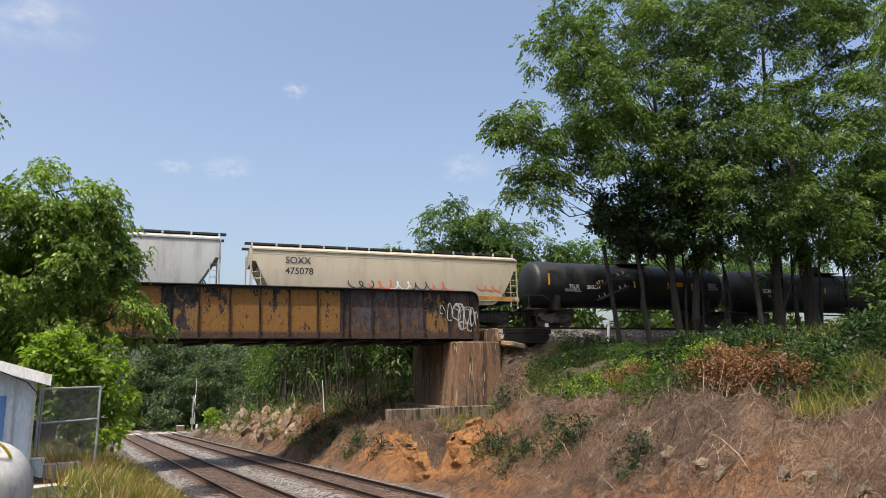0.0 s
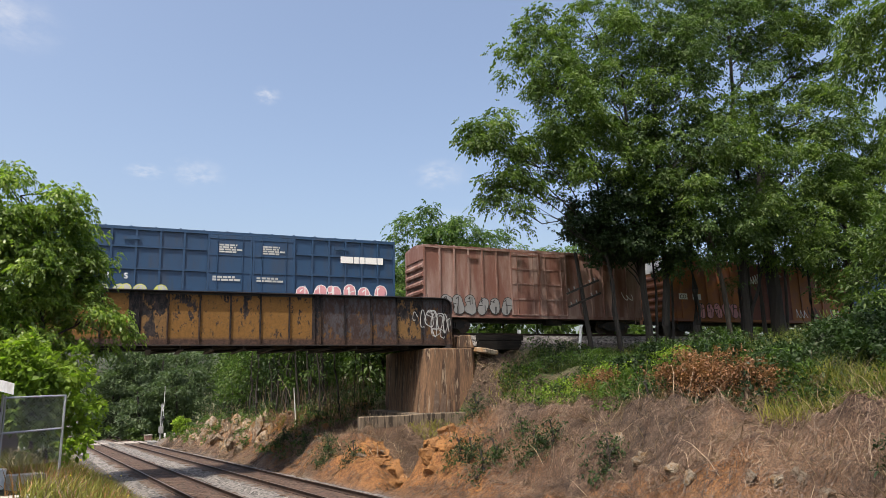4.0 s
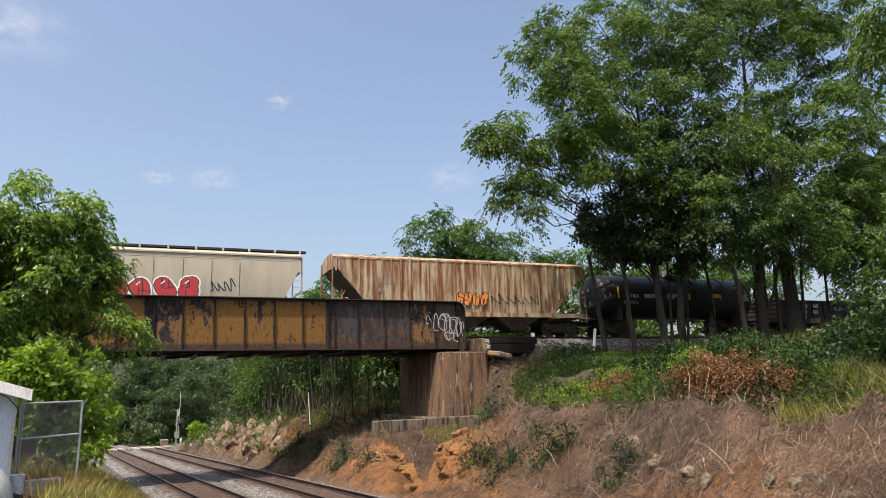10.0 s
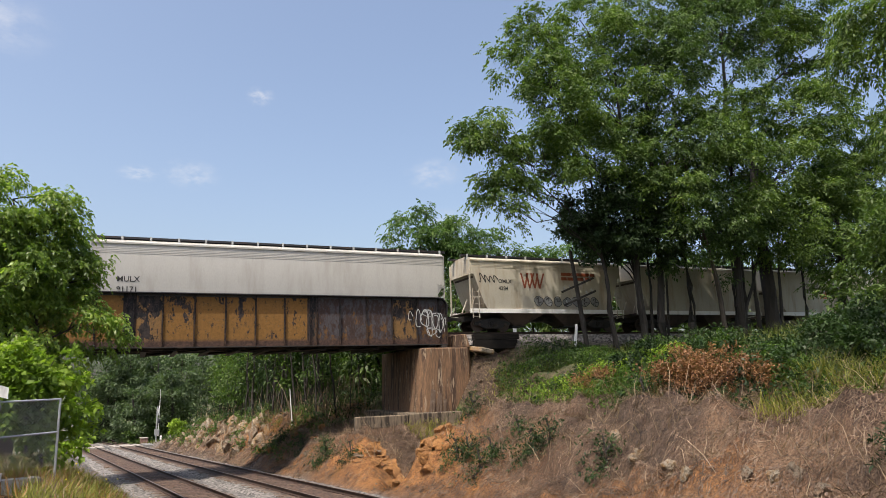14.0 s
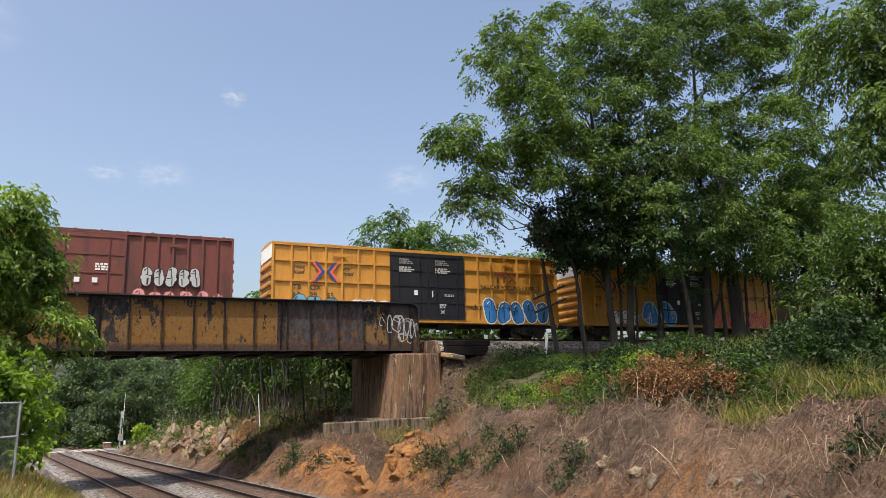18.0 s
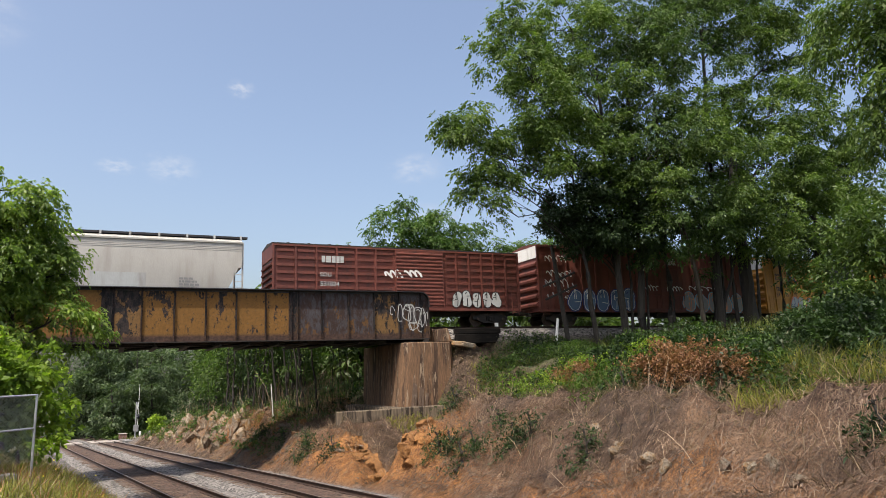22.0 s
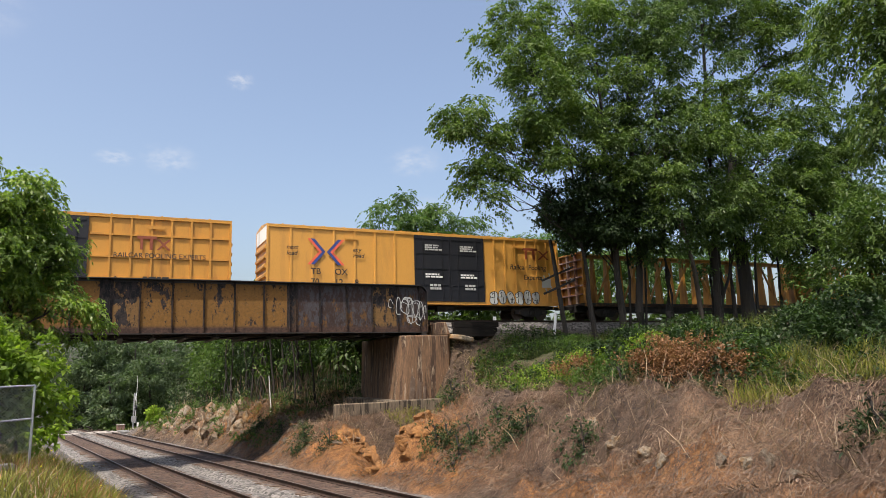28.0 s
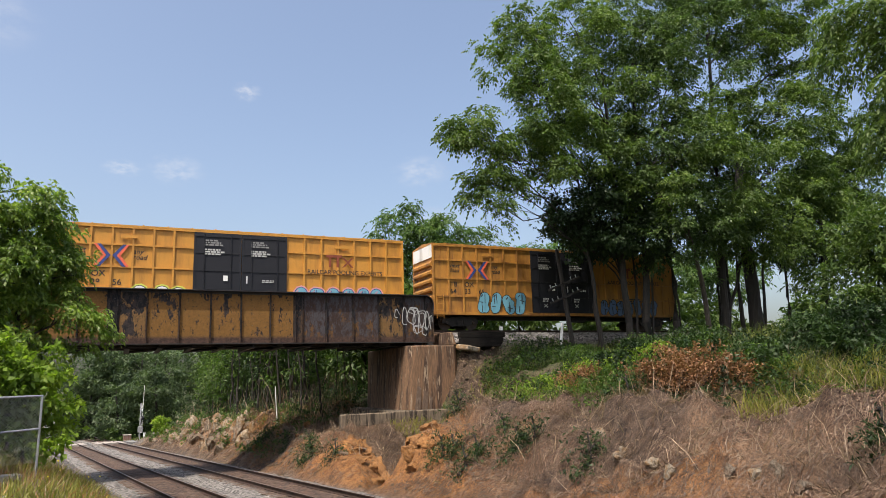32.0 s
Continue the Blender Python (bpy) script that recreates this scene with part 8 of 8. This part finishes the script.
for a in (40, -40):
    bm = bmesh.new()
    box(bm, -0.65, 0.65, -0.13, -0.11, -0.11, 0.11)
    part("crossbuck_board", bm, M["white_paint"], sig, "white crossbuck board", 0, False, pose(0, -0.02 if a > 0 else 0, 3.9, 0, a, 0))
for x in (-0.45, 0.45):
    bm = bmesh.new()
    rod(bm, (x, -0.1, 2.7), (x, -0.28, 2.7), 0.26, 14)
    part("lamp_head", bm, M["p_black"], sig)
bm = bmesh.new()
rod(bm, (-0.5, -0.05, 2.7), (0.5, -0.05, 2.7), 0.04, 6)
part("lamp_arm", bm, M["metal_grey"], sig)
bm = bmesh.new()
box(bm, -0.25, 0.25, -0.3, 0.2, 1.0, 1.7)
part("gate_box", bm, M["metal_grey"], sig)
bm = bmesh.new()
loft(bm, [[(0.3, -0.3, 1.3), (0.42, -0.3, 1.3), (0.42, -0.24, 1.3), (0.3, -0.24, 1.3)], [(0.18, -0.3, 6.5), (0.22, -0.3, 6.5), (0.22, -0.26, 6.5), (0.18, -0.26, 6.5)]])
part("gate_arm", bm, M["white_paint"], sig, "raised white gate arm")
slab(sig, "counterweight", 0.2, 0.9, -0.34, -0.2, 0.9, 1.15, "white_paint")
for l, w, h in ((118, 13.5, 1.6), (98.5, 15.2, 0.9)):
    m = thing("marker_post", Matrix.Translation(on_ground(l, w)), "small white marker post in the grass", "post")
    slab(m, "post", -0.12, 0.12, -0.08, 0.08, -0.2, h, "white_paint")
m = thing("electric_box", Matrix.Translation(on_ground(97, 13.0)) @ pose(0, 0, 0, 0, 0, L_TURN), "brown equipment box beside the crossing", "box")
slab(m, "cabinet", -0.5, 0.9, -0.4, 0.4, -0.1, 0.7, "p_brown_pale")
slab(m, "lid", -0.55, 0.95, -0.45, 0.45, 0.7, 0.76, "plank")
m = thing("wooden_stake", Matrix.Translation(on_ground(45.65, 15.12)) @ pose(0, 0, 0, 3, -5, 0), "pale thin stake on top of the cutting", "stake")
bm = bmesh.new()
rod(bm, (0, 0, -0.4), (0.05, 0, 2.4), 0.045, 7, 0.03)
part("pole", bm, M["white_paint"], m)

# ---- beside the upper line: marker post, old pole, trackside light ----
m = thing("marker_post", Matrix.Translation(upbase(7.15, -2.9)) @ pose(0, 0, 0, 0, 8, U_TURN), "white leaning marker post beside the upper line", "post")
bm = bmesh.new()
rod(bm, (0, 0, -0.4), (0, 0, 1.62), 0.085, 10)
part("post", bm, M["white_paint"], m)
m = thing("utility_pole", Matrix.Translation(upbase(7.9, -3.2)) @ pose(0, 0, 0, 0, -8, U_TURN), "old leaning wooden pole with two tilted crossarms", "pole")
bm = bmesh.new()
rod(bm, (0, 0, -0.5), (0, 0, 6.3), 0.16, 10, 0.11)
part("pole", bm, M["bark"], m, "", 0, True)
for z in (3.35, 4.15):
    bm = bmesh.new()
    box(bm, -1.25, 1.25, -0.22, -0.12, z - 0.06, z + 0.06)
    a = part("crossarm", bm, M["bark"], m, "", 0, False, pose(0, 0, 0, 0, 0, 0))
    a.matrix_basis = Matrix.Translation((0, 0, z)) @ pose(0, 0, 0, 0, -14, 0) @ Matrix.Translation((0, 0, -z))
    for x in (-1.0, -0.6, 0.6, 1.0):
        bm = bmesh.new()
        rod(bm, (x, -0.17, z + 0.06), (x, -0.17, z + 0.24), 0.03, 7, 0.04)
        part("insulator", bm, M["metal_grey"], a)
m = thing("trackside_marker", up(4.4, -0.5, -0.35), "small white marker beside the rail", "marker")
slab(m, "stake", -0.03, 0.03, -0.03, 0.03, -0.3, 0.30, "under")
slab(m, "plate", -0.12, 0.12, -0.06, -0.03, 0.25, 0.48, "white_paint")

# ---- shed, fence gate, tank and clutter on the near bank ----
M["wall_panel"] = surf("wall_panel", (0.42, 0.49, 0.57), (0.30, 0.36, 0.44), 0.4, 1.2, (1, 1, 0.3), 0.55, 0, 0.1)
M["blue_paint"] = surf("blue_paint", (0.07, 0.17, 0.42), (0.10, 0.2, 0.38), 0.4, 2, (1, 1, 0.4), 0.6, 0, 0.1)
M["tank_white"] = surf("tank_white", (0.44, 0.44, 0.42), (0.24, 0.22, 0.19), 0.42, 2.5, (1, 1, 0.5), 0.5, 0, 0.08)
M["hose_yellow"] = surf("hose_yellow", (0.62, 0.50, 0.06), (0.4, 0.33, 0.06), 0.3, 4, (1, 1, 1), 0.5, 0, 0.03)
shed = thing("garden_shed", pose(-8.25, 13.7, 1.0, 0, 0, 31.0), "pale blue-white shed with a white roof edge and blue stripe", "shed")
H_R, RISE, WD, DP = 2.02, 0.31, 3.2, 3.0
for k in range(9):
    x0, x1 = -WD + k * WD / 9, -WD + (k + 1) * WD / 9
    bm = bmesh.new()
    loft(bm, [[(x0 + 0.008, 0, 0), (x1 - 0.008, 0, 0), (x1 - 0.008, 0.04, 0), (x0 + 0.008, 0.04, 0)],
              [(x0 + 0.008, 0, H_R - x0 * RISE), (x1 - 0.008, 0, H_R - x1 * RISE), (x1 - 0.008, 0.04, H_R - x1 * RISE), (x0 + 0.008, 0.04, H_R - x0 * RISE)]])
    part("wall_panel", bm, M["wall_panel"], shed)
slab(shed, "side_wall", -0.04, 0.0, 0.04, DP, 0.0, H_R, "wall_panel")
slab(shed, "side_wall", -WD, -WD + 0.04, 0.04, DP, 0.0, H_R + WD * RISE, "wall_panel")
slab(shed, "back_wall", -WD, 0.0, DP - 0.04, DP, 0.0, H_R, "wall_panel")
slab(shed, "corner_strip", -0.05, 0.01, -0.02, 0.0, 0, H_R, "metal_grey")
slab(shed, "panel_seam", -0.36, -0.33, -0.02, 0.0, 0, H_R + 0.1, "metal_grey")
slab(shed, "blue_stripe", -0.62, -0.48, -0.012, -0.002, 0.55, 1.75, "blue_paint", "faded blue painted stripe")
slab(shed, "door_frame", -0.72, -0.66, -0.03, 0.0, 0, 1.95, "white_paint")
slab(shed, "door", -1.6, -0.72, -0.02, 0.0, 0.02, 1.92, "white_paint", "white shed door")
bm = bmesh.new()
prism(bm, [(0.22, H_R - 0.03), (-WD - 0.3, H_R + 0.04 + (WD + 0.3) * RISE), (-WD - 0.3, H_R + 0.16 + (WD + 0.3) * RISE), (0.22, H_R + 0.09)], -0.35, DP + 0.2, "y")
part("roof", bm, M["white_paint"], shed)
bm = bmesh.new()
prism(bm, [(0.24, H_R - 0.09), (-WD - 0.3, H_R - 0.02 + (WD + 0.3) * RISE), (-WD - 0.3, H_R + 0.18 + (WD + 0.3) * RISE), (0.24, H_R + 0.12)], -0.38, -0.352, "y")
part("fascia", bm, M["white_paint"], shed, "white painted fascia board")
bm = bmesh.new()
path_rod(bm, [(-1.4, -0.4, 2.45), (-0.6, -0.41, 2.2), (-0.15, -0.41, 2.0), (0.02, -0.41, 1.8), (0.06, -0.41, 1.62)], 0.012, 5)
part("cable", bm, M["p_black"], shed, "black cable along the roof edge")
# chain-link gate panel
fa, fb = Vector((-9.62, 16.15, 1.35)), Vector((-8.84, 17.15, 1.35))
fence = thing("chain_link_panel", pose(fa.x, fa.y, fa.z, 0, 0, math.degrees(math.atan2(fb.y - fa.y, fb.x - fa.x))), "galvanised chain-link fence panel with a mid rail", "fence")
FL, FH = (fb - fa).length + 0.1, 1.5
for x in (0.0, 0.06, FL):
    bm = bmesh.new()
    rod(bm, (x, 0, -0.3), (x, 0, FH + (0.05 if x else 0.08)), 0.03 if x != 0.06 else 0.02, 8)
    part("post", bm, M["metal_grey"], fence)
for z in (FH, FH * 0.5):
    bm = bmesh.new()
    rod(bm, (0, 0, z - (0.03 if z < FH else 0)), (FL, 0, z + (0.03 if z == FH else 0.02)), 0.022, 8)
    part("rail", bm, M["metal_grey"], fence)
bm = bmesh.new()
step = 0.075
for k in range(int((FL + FH) / step)):
    c = k * step
    for sgn in (1, -1):
        pts = []
        for u in (max(0, c - FH), min(FL, c)):
            z = c - u
            pts.append((u, 0.004 * sgn, z if sgn > 0 else FH - z))
        if (Vector(pts[0]) - Vector(pts[1])).length > 0.02:
            rod(bm, pts[0], pts[1], 0.0032, 3)
tagged(part("wire_mesh", bm, M["metal_grey"], fence), "", "", "", "stuff")
# propane tank
tank = thing("propane_tank", pose(TANK.x, TANK.y, 1.44, 0, 0, 31.0), "weathered white propane tank with a yellow hose over it", "tank")
bm = bmesh.new()
rings = []
for a in np.linspace(0.03, math.pi / 2, 8):
    rings.append((0.42 - 0.42 * (1 - math.sin(math.pi / 2 - a)) * 0 - 0.42 + 0.42 * math.cos(a), math.sin(a)))
rings = [(0.42 * math.cos(a), math.sin(a)) for a in np.linspace(0.03, math.pi / 2, 8)] + [(-1.6, 1.0)] + [(-2.0 - 0.42 * math.cos(a) + 0.0, math.sin(a)) for a in np.linspace(math.pi / 2, 0.03, 8)]
loft(bm, [[(x, 0.48 * r * math.cos(2 * math.pi * i / 28), 0.52 + 0.48 * r * math.sin(2 * math.pi * i / 28)) for i in range(28)] for x, r in rings])
part("shell", bm, M["tank_white"], tank, "", 0, True)
for x in (-0.3, -1.7):
    slab(tank, "leg", x - 0.1, x + 0.1, -0.25, 0.25, -0.25, 0.12, "concrete_plain")
bm = bmesh.new()
path_rod(bm, [(0.02 + 0.40 * math.sin(a) * 0.6, -0.36 * math.cos(a * 0.9), 0.53 + 0.50 * math.cos(a) * 0.98) for a in np.linspace(0.1, 1.6, 9)], 0.014, 6)
part("hose", bm, M["hose_yellow"], tank, "yellow hose draped over the tank's end")
bm = bmesh.new()
rod(bm, (-0.62, 0, 0.98), (-0.62, 0, 1.16), 0.13, 14)
part("valve_cover", bm, M["steel_dark"], tank)
bk = thing("bucket", pose(-8.66, 14.63, float(ground_z(17.0, -0.5)) - 0.02), "white plastic bucket by the fence", "bucket")
bm = bmesh.new()
rod(bm, (0, 0, 0), (0, 0, 0.36), 0.13, 16, 0.15)
part("pail", bm, M["white_paint"], bk, "", 0, True)
bm = bmesh.new()
rod(bm, (0, 0, 0.36), (0, 0, 0.385), 0.16, 16)
part("lid", bm, M["white_paint"], bk)
blk = thing("concrete_block", pose(-8.45, 15.2, float(ground_z(17.4, 0.0)) - 0.03, 0, 0, 40), "pale concrete block by the fence", "block")
slab(blk, "block", -0.35, 0.35, -0.2, 0.2, 0.0, 0.34, "concrete_plain")
bm = bmesh.new()
box(bm, -0.6, 0.6, -0.5, 0.5, -0.3, 0.03)
pad = part("concrete_pad", bm, M["concrete_plain"], None, "", 0.02, False, pose(-7.05, 12.1, float(ground_z(14.0, -0.3)), 0, 0, 35))
tagged(pad, "weathered concrete pad in the grass", "slab")

# graffiti on the girder's last panels
def loop_tag(cx, cz, rx, rz, turns, thick, seed):
    """A sprayed line that goes round in uneven ovals."""
    rng = random.Random(seed)
    n = int(26 * turns)
    pts = []
    for i in range(n + 1):
        a, u = 2 * math.pi * turns * i / n, i / n
        k = 1 - 0.35 * u + 0.12 * math.sin(3 * a + seed)
        pts.append(Vector((cx + rx * k * math.cos(a) + 0.12 * rx * math.sin(5 * u + seed), 0, cz + rz * k * math.sin(a))))
    bm = bmesh.new()
    L, R = [], []
    for i, p in enumerate(pts):
        d = (pts[min(n, i + 1)] - pts[max(0, i - 1)]).normalized()
        q = Vector((-d.z, 0, d.x)) * thick * rng.uniform(0.7, 1.2)
        L.append(bm.verts.new(p + q + Vector((0, -1.155 - 0.0001 * i, 0))))
        R.append(bm.verts.new(p - q + Vector((0, -1.155 - 0.0001 * i, 0))))
    for i in range(n):
        bm.faces.new((L[i], L[i + 1], R[i + 1], R[i]))
    part("graffiti_tag", finish(bm, "graffiti_tag"), M["i_pale"], bridge, "faded white sprayed line")


for k, q in enumerate(((-2.25, 0.55, 0.20, 0.62, 0.85, 0.022), (-1.85, 0.62, 0.30, 0.55, 1.2, 0.022), (-1.55, 0.30, 0.24, 0.80, 1.1, 0.021), (-1.20, 0.55, 0.28, 0.52, 1.3, 0.021), (-1.45, -0.10, 0.40, 0.24, 1.6, 0.017), (-0.85, 0.35, 0.15, 0.62, 1.2, 0.018),
                       (-2.75, 0.75, 0.16, 0.30, 0.8, 0.016), (-1.05, -0.15, 0.18, 0.45, 0.9, 0.018), (-1.7, 0.95, 0.34, 0.22, 1.4, 0.018), (-0.62, 0.3, 0.08, 0.5, 0.8, 0.018))):
    loop_tag(*q, 330 + k)

# ---- thin clouds far off ----
def cloud_material():
    m, nt, p = nodes_of("cloud")
    tc = nt.nodes.new("ShaderNodeTexCoord")
    v = tc.outputs["Object"]
    ln = nt.nodes.new("ShaderNodeVectorMath")
    ln.operation = "LENGTH"
    link(nt, v, ln.inputs[0])
    mul = nt.nodes.new("ShaderNodeMath")
    mul.operation = "MULTIPLY"
    link(nt, ramp(nt, ln.outputs["Value"], 1.0, 0.1), mul.inputs[0])
    link(nt, ramp(nt, noise_tex(nt, coords(nt, (1.3, 1.3, 1.3)), 1.6, 5, 0.6), 0.30, 0.85), mul.inputs[1])
    half = nt.nodes.new("ShaderNodeMath")
    half.operation = "MULTIPLY"
    half.inputs[1].default_value = 0.5
    link(nt, mul.outputs[0], half.inputs[0])
    e, tr, mx = nt.nodes.new("ShaderNodeEmission"), nt.nodes.new("ShaderNodeBsdfTransparent"), nt.nodes.new("ShaderNodeMixShader")
    e.inputs[0].default_value, e.inputs[1].default_value = (0.95, 0.96, 1.0, 1), 0.62
    link(nt, half.outputs[0], mx.inputs[0])
    link(nt, tr.outputs[0], mx.inputs[1])
    link(nt, e.outputs[0], mx.inputs[2])
    link(nt, mx.outputs[0], nt.nodes["Material Output"].inputs[0])
    return m


M["cloud"] = cloud_material()
for x, y, z, rx, rz in ((-470, 1360, 432, 50, 30), (-560, 1325, 425, 34, 16), (22, 1432, 447, 55, 32), (-765, 1119, 645, 110, 61), (40, 1459, 350, 73, 24), (-330, 1342, 590, 26, 20)):
    me = mesh_np("cloud", [(-1, 0, -1), (1, 0, -1), (1, 0, 1), (-1, 0, 1)], [(0, 1, 2, 3)])
    me.materials.append(M["cloud"])
    o = new("cloud_backdrop", me)
    o.matrix_basis = pose(x, y, z, 0, 0, -math.degrees(math.atan2(x, y))) @ Matrix.Diagonal((rx * 1.35, 1, rz * 1.35, 1))
    tagged(o, "thin white cloud far off in the sky", "cloud", "", "structure")


def motions():
    for t, c in moving:
        walk(t, [(k * 4.0, up(c - travelled(k * 4.0), TRACK_N)) for k in range(9)])


motions()
